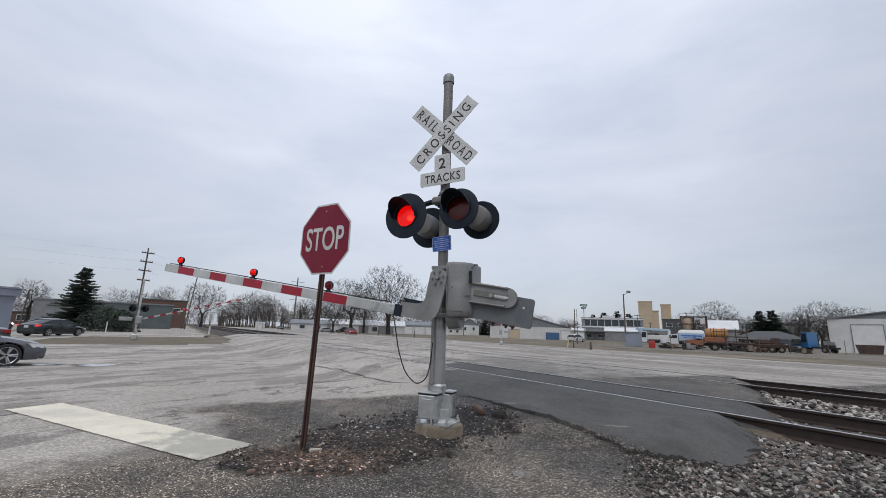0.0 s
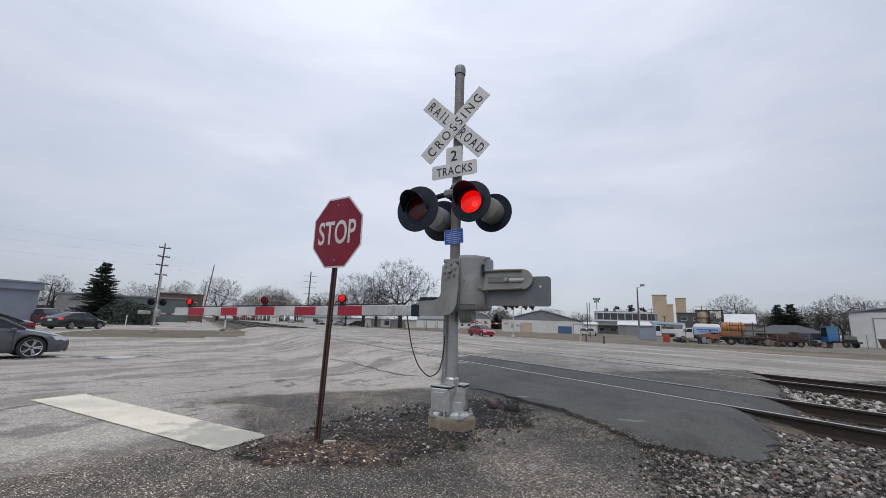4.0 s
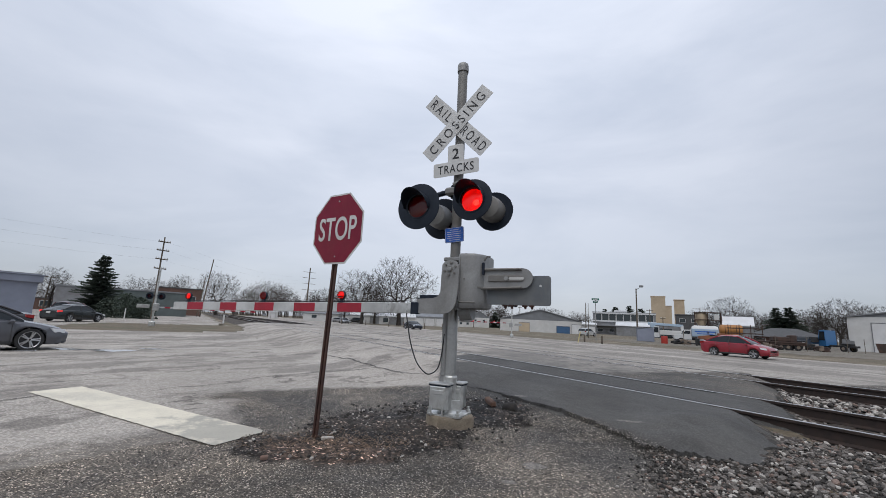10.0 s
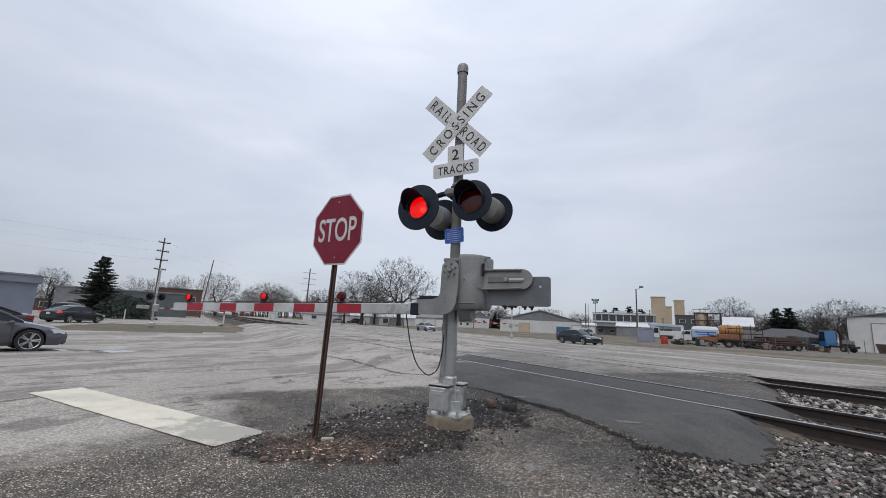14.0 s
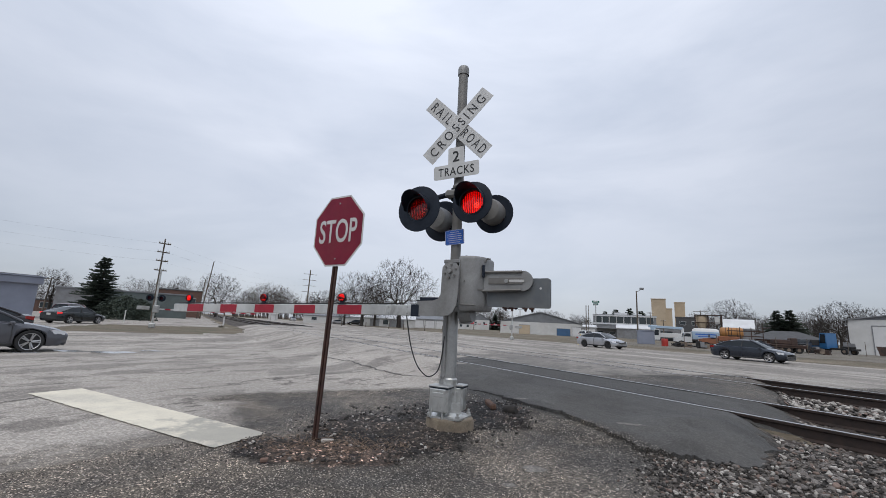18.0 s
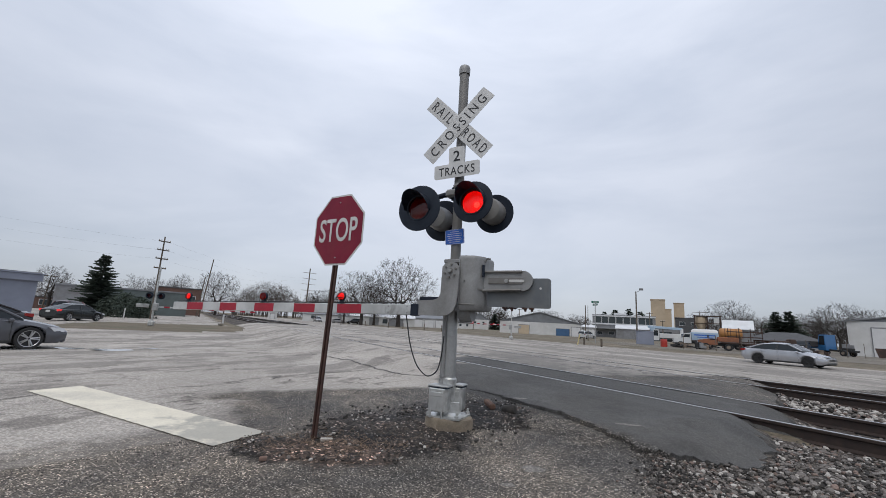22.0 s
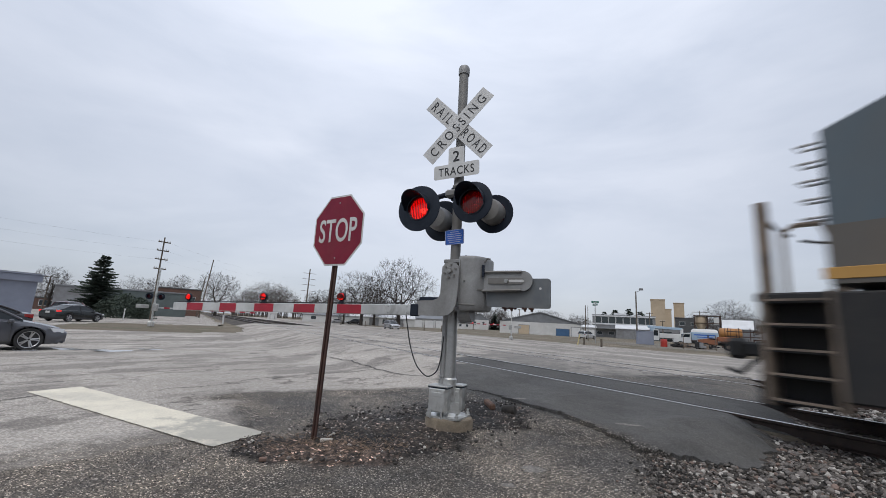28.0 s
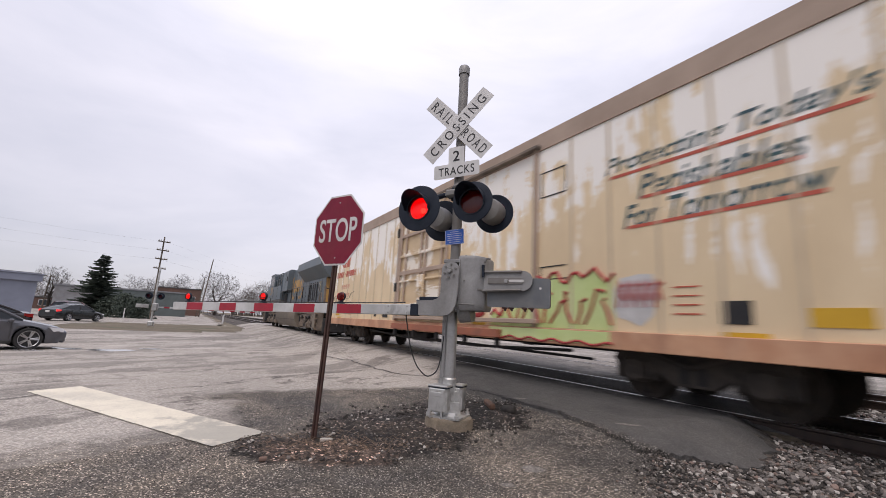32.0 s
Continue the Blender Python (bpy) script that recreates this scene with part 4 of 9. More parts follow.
case = part("gate_mechanism", box, M["greybox"], signal, "grey steel gate mechanism housing")
part("door_seam", Shape().box((0.188, -0.138, 1.755), (0.012, 0.012, 0.54), 0.004), M["upper_mast"], case, "raised seam of the housing door")
part("bottom_lip", Shape().box((0.285, -0.125, 1.475), (0.22, 0.02, 0.02), 0.008), M["upper_mast"], case)
part("latch", Shape().box((0.462, -0.055, 1.90), (0.03, 0.04, 0.13), 0.008).box((0.468, -0.07, 1.84), (0.03, 0.03, 0.06), 0.006), M["black"], case, "dark latch")
part("maker_plate", Shape().box((0, 0, 0), (0.07, 0.004, 0.02), 0.001, pose(0.43, -0.072, 1.66, 0, 0, 48)), M["upper_mast"], case)
part("stay", Shape().tube([(0.462, -0.02, 2.0), (0.495, -0.02, 2.045), (0.52, 0.02, 2.045)], 0.012, 7), M["upper_mast"], case)
part("lifting_wire", Shape().tube([(0.15, 0.0, 2.05), (0.17, -0.02, 2.085), (0.22, -0.02, 2.09), (0.26, 0.0, 2.06)], 0.008, 6), M["wire"], case)
part("rivet", Shape().tube([(0.25, -0.145, 1.76), (0.25, -0.125, 1.76)], 0.009, 8), M["upper_mast"], case)
part("mast_clamp", Shape().box((0.02, 0.12, 2.03), (0.26, 0.24, 0.05), 0.01), M["greybox"], signal, "grey steel mast clamp")
part("mast_clamp", Shape().box((0.1, 0.12, 1.42), (0.3, 0.24, 0.06), 0.01).tube([(0.12, 0.1, 1.36), (0.28, 0.1, 1.38)], 0.11, 14), M["greybox"], signal, "grey steel mast clamp")
def eased(pts, n=6):
    """A smooth curve through points."""
    v, res = [Vector(p) for p in pts], []
    for i in range(len(v) - 1):
        a, b, c, d = v[max(i - 1, 0)], v[i], v[i + 1], v[min(i + 2, len(v) - 1)]
        for k in range(n):
            t = k / n
            res.append(0.5 * (2 * b + (c - a) * t + (2 * a - 5 * b + 4 * c - d) * t * t + (3 * b - a - 3 * c + d) * t ** 3))
    return res + [v[-1]]


wire = [(-0.62, -0.16, 1.43), (-0.56, -0.14, 1.40), (-0.52, -0.12, 1.2), (-0.47, -0.1, 0.95), (-0.38, -0.08, 0.72), (-0.27, -0.05, 0.60), (-0.2, -0.02, 0.59),
        (-0.13, 0.02, 0.66), (-0.10, 0.05, 0.82), (-0.085, 0.06, 1.0), (-0.08, 0.06, 1.08)]
part("cable", Shape().tube(eased(wire), 0.008, 7), M["wire"], signal, "black cable hanging in a loop")

# the gate: one rigid thing that turns on its shaft
PIVOT = (0.09, -0.2, 1.87)
gate = thing("crossing_gate", "lowered red and white striped gate arm with counterweight", "crossing gate", SIG @ pose(*PIVOT))
bracket = [(-0.07, 0.10), (-0.11, 0.05), (-0.115, -0.05), (-0.12, -0.28), (-0.15, -0.335), (-0.22, -0.36), (-0.44, -0.37), (-0.435, -0.55), (-0.1, -0.55),
           (0.0, -0.53), (0.06, -0.48), (0.095, -0.40), (0.11, -0.25), (0.115, -0.05), (0.11, 0.05), (0.07, 0.10), (0.0, 0.115)][::-1]
arm_bracket = part("arm_bracket", Shape().prism(bracket[::-1], -0.012, 0.012), M["greybox"], gate, "grey steel gate arm bracket")
part("flange", Shape().box((-0.3, 0.05, -0.365), (0.3, 0.12, 0.012), 0.003), M["black"], arm_bracket)
for i in range(6):
    a = radians(60 * i + 20)
    part("bolt", Shape().tube([(0.078 * math.cos(a), -0.034, 0.078 * math.sin(a)), (0.078 * math.cos(a), 0.0, 0.078 * math.sin(a))], 0.014, 6), M["upper_mast"], arm_bracket, "dark hexagon bolt")
part("washer", Shape().tube([(0, -0.02, 0), (0, 0, 0)], 0.036, 18), M["upper_mast"], arm_bracket)
part("ledge", Shape().box((-0.28, 0.06, -0.345), (0.26, 0.14, 0.05), 0.006), M["black"], arm_bracket, "dark ledge on the bracket")
part("shaft", Shape().tube([(0, -0.045, 0), (0, 0.3, 0)], 0.024, 12), M["galv"], gate)
far_side = [(0.3, 0.03)] + [(0.85 + 0.118 * math.sin(radians(a)), -0.095 + 0.118 * math.cos(radians(a))) for a in range(0, 181, 15)] + [(0.3, -0.225), (0.0, -0.12), (-0.08, 0.0), (0.0, 0.09)]
weight_arm = part("counterweight_arm", Shape().prism(far_side, 0.18, 0.21), M["greybox"], gate, "slotted grey counterweight arm")
part("slot_plate", Shape().box((0.64, 0.172, -0.098), (0.42, 0.014, 0.075), 0.004), M["upper_mast"], weight_arm, "brownish slotted plate")
part("slot", Shape().prism([(x * 0.2 + 0.78, z * 0.22 - 0.098) for x, z in round_rect(0.9, 0.13, 0.06)], 0.162, 0.1645), M["white"], weight_arm, "pale slot")
for z0, z1 in ((0.02, 0.01), (-0.212, -0.205)):
    part("channel_flange", Shape().tube([(0.3, 0.165, z0 - 0.01), (0.84, 0.165, z1)], 0.016, 6), M["upper_mast"], weight_arm)
part("slot_bolt", Shape().tube([(0.66, 0.14, -0.1), (0.66, 0.22, -0.1)], 0.026, 6), M["galv"], weight_arm)
weight = part("counterweight", Shape().prism([(x + 0.78, z - 0.235) for x, z in round_rect(0.76, 0.345, 0.03)], 0.23, 0.28), M["weight"], gate, "flat steel counterweight plate")
for x in (0.62, 0.70, 0.86, 0.94):
    part("hanging_bolt", Shape().tube([(x, 0.255, -0.40), (x + 0.01, 0.255, -0.45)], [0.024, 0.012], 7).box((x, 0.255, -0.41), (0.06, 0.05, 0.03), 0.006), M["post"], weight, "rusty bolt under the plate")
for x in (0.62, 1.05):
    part("hole_plug", Shape().tube([(x, 0.225, -0.18), (x, 0.24, -0.18)], 0.014, 10), M["white"], weight)

DROP = 1.08
arm_m = pose(-0.49, 0.0, -0.487, 0, -DROP, 0)
arm = part("gate_arm", Shape().box((-2.42, 0.0, 0.0), (4.84, 0.035, 0.134), 0.006), M["silver"], gate, "flat aluminium gate arm", m=arm_m)
cuts = [-5.24, -4.864, -4.445, -4.02, -3.63, -3.22, -2.81, -2.40, -2.0, -1.60, -1.19, -0.804]
for i in range(len(cuts) - 1):
    a, b = cuts[i] + 0.40, cuts[i + 1] + 0.40
    part("stripe", Shape().box(((a + b) / 2, 0.0, 0.0), (b - a - 0.002, 0.041, 0.122)), M["stripe"] if i % 2 else M["pale_stripe"], arm,
         "red reflective stripe" if i % 2 else "white reflective stripe")
part("edge_cable", Shape().tube([(-4.75, 0, 0.082), (-3.0, 0.0, 0.084), (-1.4, 0, 0.08), (-0.3, 0, 0.085), (-0.12, 0, 0.09)], 0.008, 6), M["wire"], arm)
part("arm_clamp", Shape().box((0.02, 0.01, 0.0), (0.12, 0.06, 0.15), 0.01), M["black"], gate, "dark arm clamp", m=arm_m)
for x in (-0.36, -0.08):
    for z in (-0.04, 0.04):
        part("bolt", Shape().tube([(x, -0.024, z), (x, 0.02, z)], 0.012, 6), M["galv"], arm)


def arm_lamp(x):
    """A small two-faced red lamp on the arm; an added vane blocks its glow."""
    lp = part("arm_lamp", Shape().lathe([(0.058, -0.02), (0.062, 0.0), (0.058, 0.02)], 20, FACE).box((0, 0, -0.06), (0.05, 0.04, 0.05), 0.006)
              .box((0, 0, -0.085), (0.11, 0.05, 0.02), 0.004), M["black"], gate, "small red gate arm lamp", m=arm_m @ pose(x + 0.40, 0, 0.165))
    return lp


LAMP_TIP, LAMP_MID, LAMP_ROOT = arm_lamp(-4.865), arm_lamp(-3.05), arm_lamp(-1.545)
VANES = {}
for lp, key in ((LAMP_TIP, "tip"), (LAMP_MID, "mid"), (LAMP_ROOT, "root")):
    part("bulb", Shape().lathe([(0.0, -0.022), (0.05, -0.019), (0.05, -0.016), (0.0, -0.016)], 16, FACE), M["lamp_small"], lp, "glowing red bulb")
    part("lens", Shape().lathe([(0.058, -0.018), (0.05, -0.045), (0.0, -0.06)], 20, FACE), M["lens"], lp, "red lens")
    # added vane, covers the glow to make this lamp flash
    if key != "tip":
        VANES[key] = part("vane", Shape().lathe([(0.0, -0.03), (0.057, -0.026), (0.057, -0.024), (0.0, -0.027)], 20, FACE), M["vane"], lp, "added dark red vane that blocks the lamp glow")

# ---- stop sign ----
stop = thing("stop_sign", "red octagonal stop sign on a leaning rusty post", "stop sign", pose(-1.2, 4.38, -0.05, 0, 0, -35.03) @ pose(0, 0, 0, 0.9, 2.97, 0))
a, b = 0.381, 0.1578
octagon = [(-b, -a), (b, -a), (a, -b), (a, b), (b, a), (-b, a), (-a, b), (-a, -b)]
post_prof = [(-0.034, 0), (-0.034, 0.008), (-0.018, 0.008), (-0.014, 0.035), (0.014, 0.035), (0.018, 0.008), (0.034, 0.008), (0.034, 0), (0.012, 0), (0.008, 0.027), (-0.008, 0.027), (-0.012, 0)]
post = Shape()
post.add([(x, y, 0) for x, y in post_prof] + [(x, y, 2.55) for x, y in post_prof], [(i, (i + 1) % 12, (i + 1) % 12 + 12, i + 12) for i in range(12)] + [tuple(range(12))[::-1], tuple(range(12, 24))])
part("post", post, M["post"], stop, "rusty dark brown channel post")
SIGN = pose(0.0, -0.012, 2.205, 0, -1.86, 0)
panel = part("sign_panel", Shape().prism(octagon, -0.0015, 0.0015), M["white"], stop, "white edged sign panel", m=SIGN)
part("red_field", Shape().prism([(x * 0.952, z * 0.952) for x, z in octagon], -0.0035, -0.002), M["red"], panel, "faded red reflective field")
words("STOP", 0.256, M["white"], panel, pose(0, -0.005, 0.0), width=0.585, bold=0.004)
for z in (0.3, -0.3):
    part("bolt", Shape().tube([(0, -0.009, z), (0, 0.03, z)], 0.009, 6), M["galv"], panel)

# ---- train ----
def peeling_cream():
    """Cream paint that flakes to white, most of it high on the side, with drips."""
    m = mat("peeling_cream_paint", (0.76, 0.61, 0.40), (0.69, 0.545, 0.35), 1.1, 0.6, bump=0.05, fine=30, stain=(0.58, 0.43, 0.26), big=0.8, amount=0.4, stretch=(1, 1, 0.5))
    n, l = m.node_tree.nodes, m.node_tree.links
    bs = n["Principled BSDF"]
    src = bs.inputs["Base Color"].links[0].from_socket
    tc = n["Texture Coordinate"]

    def cloud(scale, stretch, detail, rg, dist):
        mp = n.new("ShaderNodeMapping")
        mp.inputs["Scale"].default_value = stretch
        l.new(tc.outputs["Object"], mp.inputs["Vector"])
        t = n.new("ShaderNodeTexNoise")
        for k, v in (("Scale", scale), ("Detail", detail), ("Roughness", rg), ("Distortion", dist)):
            t.inputs[k].default_value = v
        l.new(mp.outputs["Vector"], t.inputs["Vector"])
        return t.outputs["Fac"]

    def calc(op, *vs):
        x = n.new("ShaderNodeMath")
        x.operation = op
        for i, v in enumerate(vs):
            if isinstance(v, bpy.types.NodeSocket):
                l.new(v, x.inputs[i])
            else:
                x.inputs[i].default_value = v
        return x.outputs[0]
    sep = n.new("ShaderNodeSeparateXYZ")
    l.new(tc.outputs["Object"], sep.inputs["Vector"])
    rise = calc("MULTIPLY_ADD", sep.outputs["Z"], 0.115, -0.335)
    flakes = calc("ADD", calc("ADD", cloud(0.95, (1, 1, 0.8), 8.0, 0.68, 0.6), rise), calc("MULTIPLY", calc("SUBTRACT", cloud(2.2, (2.0, 1, 0.2), 6.0, 0.66, 0.0), 0.5), 0.95))
    r = n.new("ShaderNodeMapRange")
    r.inputs["From Min"].default_value, r.inputs["From Max"].default_value = 0.515, 0.535
    l.new(flakes, r.inputs["Value"])
    x = n.new("ShaderNodeMixRGB")
    l.new(r.outputs["Result"], x.inputs["Fac"])
    l.new(src, x.inputs["Color1"])
    x.inputs["Color2"].default_value = (0.88, 0.85, 0.79, 1)
    l.new(x.outputs["Color"], bs.inputs["Base Color"])
    return m


M.update({
    "loco_blue": mat("dark_blue_grey_paint", (0.080, 0.112, 0.134), (0.102, 0.132, 0.152), 1.2, 0.42, bump=0.04, fine=30, stain=(0.13, 0.12, 0.105), big=0.7, amount=0.5, stretch=(1, 1, 0.4)),
    "loco_grey": mat("dust_coated_paint", (0.125, 0.115, 0.102), (0.095, 0.096, 0.095), 1.5, 0.7, bump=0.06, fine=30, stain=(0.135, 0.112, 0.088), big=0.7, amount=0.8, edge=(0.42, 0.68), stretch=(1, 1, 0.6)),
    "loco_yellow": mat("dirty_yellow_paint", (0.52, 0.29, 0.075), (0.45, 0.245, 0.065), 2, 0.5, stain=(0.20, 0.13, 0.06), big=0.9, amount=0.7, edge=(0.48, 0.68)),
    "stripe_dusty": mat("dust_covered_yellow", (0.27, 0.165, 0.075), (0.21, 0.135, 0.07), 2, 0.7, stain=(0.13, 0.10, 0.07), big=0.9, amount=0.8, edge=(0.45, 0.66)),
    "rear_yellow": mat("grimy_yellow_end", (0.55, 0.31, 0.09), (0.46, 0.255, 0.08), 2, 0.6, bump=0.05, fine=30, stain=(0.12, 0.085, 0.055), big=1.6, amount=0.7, edge=(0.52, 0.66), stretch=(1, 1, 0.5)),
    "rail_grey": mat("worn_grey_handrail", (0.16, 0.165, 0.17), (0.11, 0.115, 0.12), 6, 0.6),
    "truck_dark": mat("grimy_truck_casting", (0.062, 0.052, 0.045), (0.038, 0.034, 0.031), 3, 0.9, bump=0.4, fine=30, stain=(0.11, 0.088, 0.07), big=2.2, amount=0.5),
    "crest": mat("worn_emblem_paint", (0.33, 0.30, 0.22), (0.22, 0.20, 0.15), 9, 0.6),
    "tank_dust": mat("tank_dust", (0.215, 0.18, 0.138), (0.175, 0.15, 0.12), 1.0, 0.85, bump=0.06, fine=30, stain=(0.105, 0.093, 0.078), big=0.5, amount=0.6, stretch=(0.4, 1, 1)),
    # dark steel, taken nearly black to hold the deep shade below the walkway
    "frame": mat("black_frame_and_shade", (0.018, 0.019, 0.021), (0.030, 0.028, 0.027), 3, 0.8, bump=0.2, fine=30),
    "dust": mat("dust_caked_steel", (0.26, 0.205, 0.16), (0.165, 0.132, 0.105), 3, 0.9, bump=0.4, fine=30, stain=(0.06, 0.053, 0.047), big=2.2, amount=0.7),
    "wheel": mat("train_wheel", (0.06, 0.045, 0.036), (0.035, 0.03, 0.026), 6, 0.75, 0.3, bump=0.2, fine=40),
    "reefer": peeling_cream(),
    "reefer_top": mat("tan_roof_band", (0.42, 0.32, 0.25), (0.35, 0.265, 0.205), 1.3, 0.65, stain=(0.25, 0.18, 0.135), big=0.6, amount=0.6),
    "door_tan": mat("grimy_tan_door", (0.62, 0.475, 0.30), (0.53, 0.40, 0.25), 1.5, 0.65, bump=0.06, fine=30, stain=(0.84, 0.79, 0.70), big=0.9, amount=0.9, edge=(0.54, 0.57), stretch=(1, 1, 1.3)),
    "reefer_rib": mat("grimy_panel_seam", (0.58, 0.48, 0.34), (0.48, 0.39, 0.28), 2, 0.7),
    "faint_red": mat("faint_red_stencil", (0.55, 0.33, 0.27), (0.5, 0.36, 0.28), 6, 0.7),
    "logo_faded": mat("flaking_red_lettering", (0.58, 0.24, 0.16), (0.62, 0.42, 0.30), 7, 0.65),
    "rail_rust": mat("rust_red_door_rail", (0.36, 0.12, 0.065), (0.28, 0.10, 0.06), 3, 0.75, bump=0.15, fine=30, stain=(0.17, 0.08, 0.055), big=1.2, amount=0.7),
    "reefer_sill": mat("rusty_orange_sill", (0.62, 0.37, 0.23), (0.50, 0.25, 0.14), 2.6, 0.7, bump=0.15, fine=30, stain=(0.30, 0.14, 0.085), big=1.2, amount=0.8, stretch=(1, 1, 0.6)),
    "logo_red": mat("faded_red_lettering", (0.52, 0.10, 0.06), (0.44, 0.085, 0.05), 3, 0.6),
    "ink_green": mat("dark_green_lettering", (0.04, 0.10, 0.10), (0.03, 0.07, 0.09), 3, 0.6),
    "graf_green": mat("lime_spray_paint", (0.50, 0.62, 0.24), (0.58, 0.68, 0.32), 2, 0.6),
    "graf_red": mat("red_spray_paint", (0.42, 0.05, 0.045), (0.34, 0.04, 0.04), 2, 0.6),
    "graf_black": mat("black_spray_paint", (0.05, 0.05, 0.05), None, 2, 0.6),
    "placard": mat("yellow_placard", (0.62, 0.36, 0.02), (0.55, 0.32, 0.02), 3, 0.5),
    "loco_white": mat("pale_louvre", (0.42, 0.42, 0.42), (0.33, 0.33, 0.33), 3, 0.6),
})
TRAIN_TURN = 90 - TRACK_TURN


def extrude_x(outline, x0, x1):
    """A section in y and z (ring order) from x0 to x1."""
    return [[(x0, y, z) for y, z in outline], [(x1, y, z) for y, z in outline]]


def section(half, lo, hi, c=0.06):
    return [(-half, lo), (half, lo), (half, hi - c), (half - c, hi), (-half + c, hi), (-half, hi - c)]


def bogie(parent, x0, axles, radius, name, cast="dust"):
    """A truck under a rail vehicle: side frames, bolster, springs, and wheelsets that turn."""
    bg = part(name, Shape().box((x0, 0, radius + 0.12), (0.5, 2.1, 0.3), 0.03), M["frame"], parent)
    a, b = min(axles), max(axles)
    for y in (-1.02, 1.02):
        r = radius
        pts = [(a - 0.38, r + 0.16), (a - 0.3, r - 0.02), (a - 0.16, r - 0.12), (a + 0.16, r - 0.12), (a + 0.3, r + 0.02)]
        for p, q in zip(sorted(axles), sorted(axles)[1:]):
            pts += [((p + q) / 2 - 0.28, r - 0.16), ((p + q) / 2 + 0.28, r - 0.16), (q - 0.3, r + 0.02), (q - 0.16, r - 0.12), (q + 0.16, r - 0.12)]
            if q != b:
                pts += [(q + 0.3, r + 0.02)]
        pts += [(b + 0.3, r - 0.02), (b + 0.38, r + 0.16), (b + 0.3, r + 0.26)]
        for p, q in zip(sorted(axles)[::-1], sorted(axles)[::-1][1:]):
            pts += [(p - 0.3, r + 0.28), ((p + q) / 2 + 0.3, r + 0.42), ((p + q) / 2 - 0.3, r + 0.42), (q + 0.3, r + 0.28)]
        pts += [(a - 0.3, r + 0.26)]
        heavy = len(axles) > 2
        o = y * (1.1 if heavy else 1.0)
        part("side_frame", Shape().prism(pts, o - 0.1, o + 0.1), M[cast], bg, "dust-caked cast side frame")
        if heavy:
            beam = [(a - 0.55, r + 0.3), (a - 0.2, r + 0.42), (b + 0.2, r + 0.42), (b + 0.55, r + 0.3), (b + 0.5, r + 0.56), ((a + b) / 2 + 0.6, r + 0.66), ((a + b) / 2 - 0.6, r + 0.66), (a - 0.5, r + 0.56)]
            part("top_beam", Shape().prism(beam, o - 0.05, o + 0.13), M[cast], bg, "heavy dusty frame beam")
        for x in axles:
            part("axle_box", Shape().box((x, o * 1.06, r), (0.4, 0.22, 0.36), 0.06).tube([(x, o * 1.06, r), (x, o * 1.19, r)], 0.15, 16).tube([(x, o * 1.18, r), (x, o * 1.21, r)], 0.06, 10), M[cast], bg)
            for e in (-0.29, 0.29):
                part("pedestal", Shape().box((x + e, o, r + 0.1), (0.1, 0.24, 0.5), 0.03), M[cast], bg)
            if heavy:
                part("damper", Shape().tube([(x + 0.24, o * 1.12, r - 0.02), (x + 0.42, o * 1.14, r + 0.5)], 0.045, 8), M["frame"], bg)
                part("brake_cylinder", Shape().box((x - 0.36, o * 1.12, r + 0.46), (0.28, 0.16, 0.16), 0.03), M["frame"], bg)
        for p, q in zip(sorted(axles), sorted(axles)[1:]):
            part("spring", Shape().tube([((p + q) / 2 - 0.12, o * 1.03, r - 0.12), ((p + q) / 2 - 0.12, o * 1.03, r + 0.24)], 0.09, 10)
                 .tube([((p + q) / 2 + 0.12, o * 1.03, r - 0.12), ((p + q) / 2 + 0.12, o * 1.03, r + 0.24)], 0.09, 10), M["frame"], bg)
            part("brake_rigging", Shape().tube([(p + 0.2, o * 1.12, r + 0.3), ((p + q) / 2, o * 1.14, r + 0.1), (q - 0.2, o * 1.12, r + 0.28)], 0.04, 7), M[cast], bg)
    for x in axles:
        ws = Shape()
        for y in (-0.7525, 0.7525):
            ws.lathe([(0.0, -0.05), (0.12, -0.07), (radius * 0.45, -0.03), (radius * 0.8, -0.04), (radius * 0.86, -0.065), (radius, -0.065), (radius, 0.05), (radius + 0.03, 0.05), (radius + 0.03, 0.075), (0.0, 0.075)],
                     26, pose(0, y, 0, 90 if y > 0 else -90, 0, 0))
            for h in range(5):
                ang = radians(72 * h)
                ws.tube([(radius * 0.62 * math.cos(ang), y * 1.075, radius * 0.62 * math.sin(ang)), (radius * 0.62 * math.cos(ang), y * 1.1, radius * 0.62 * math.sin(ang))], 0.05, 8)
        ws.tube([(0, -0.75, 0), (0, 0.75, 0)], 0.09, 10)
        WHEELSETS.append((part("wheelset", ws, M["wheel"], bg, m=pose(x, 0, radius)), radius))


WHEELSETS = []


def grab(parent, pts, r=0.02, material=None, name="handrail"):
    return part(name, Shape().tube(pts, r, 7), material or M["frame"], parent)


def coupler(parent, x, way):
    return part("coupler", Shape().box((x - way * 0.35, 0, 0.84), (0.7, 0.16, 0.2), 0.03).box((x - way * 0.06, 0.0, 0.84), (0.22, 0.3, 0.3), 0.05)
                .tube([(x - way * 0.5, 0.3, 0.8), (x - way * 0.2, 0.32, 0.5), (x - way * 0.02, 0.25, 0.55)], 0.03, 8), M["frame"], parent, "coupler and air hose")


loco = thing("locomotive", "dark blue-grey diesel freight locomotive with orange-yellow stripe and road dust", "locomotive")
HW = 1.52
SIDE = HW - 0.04
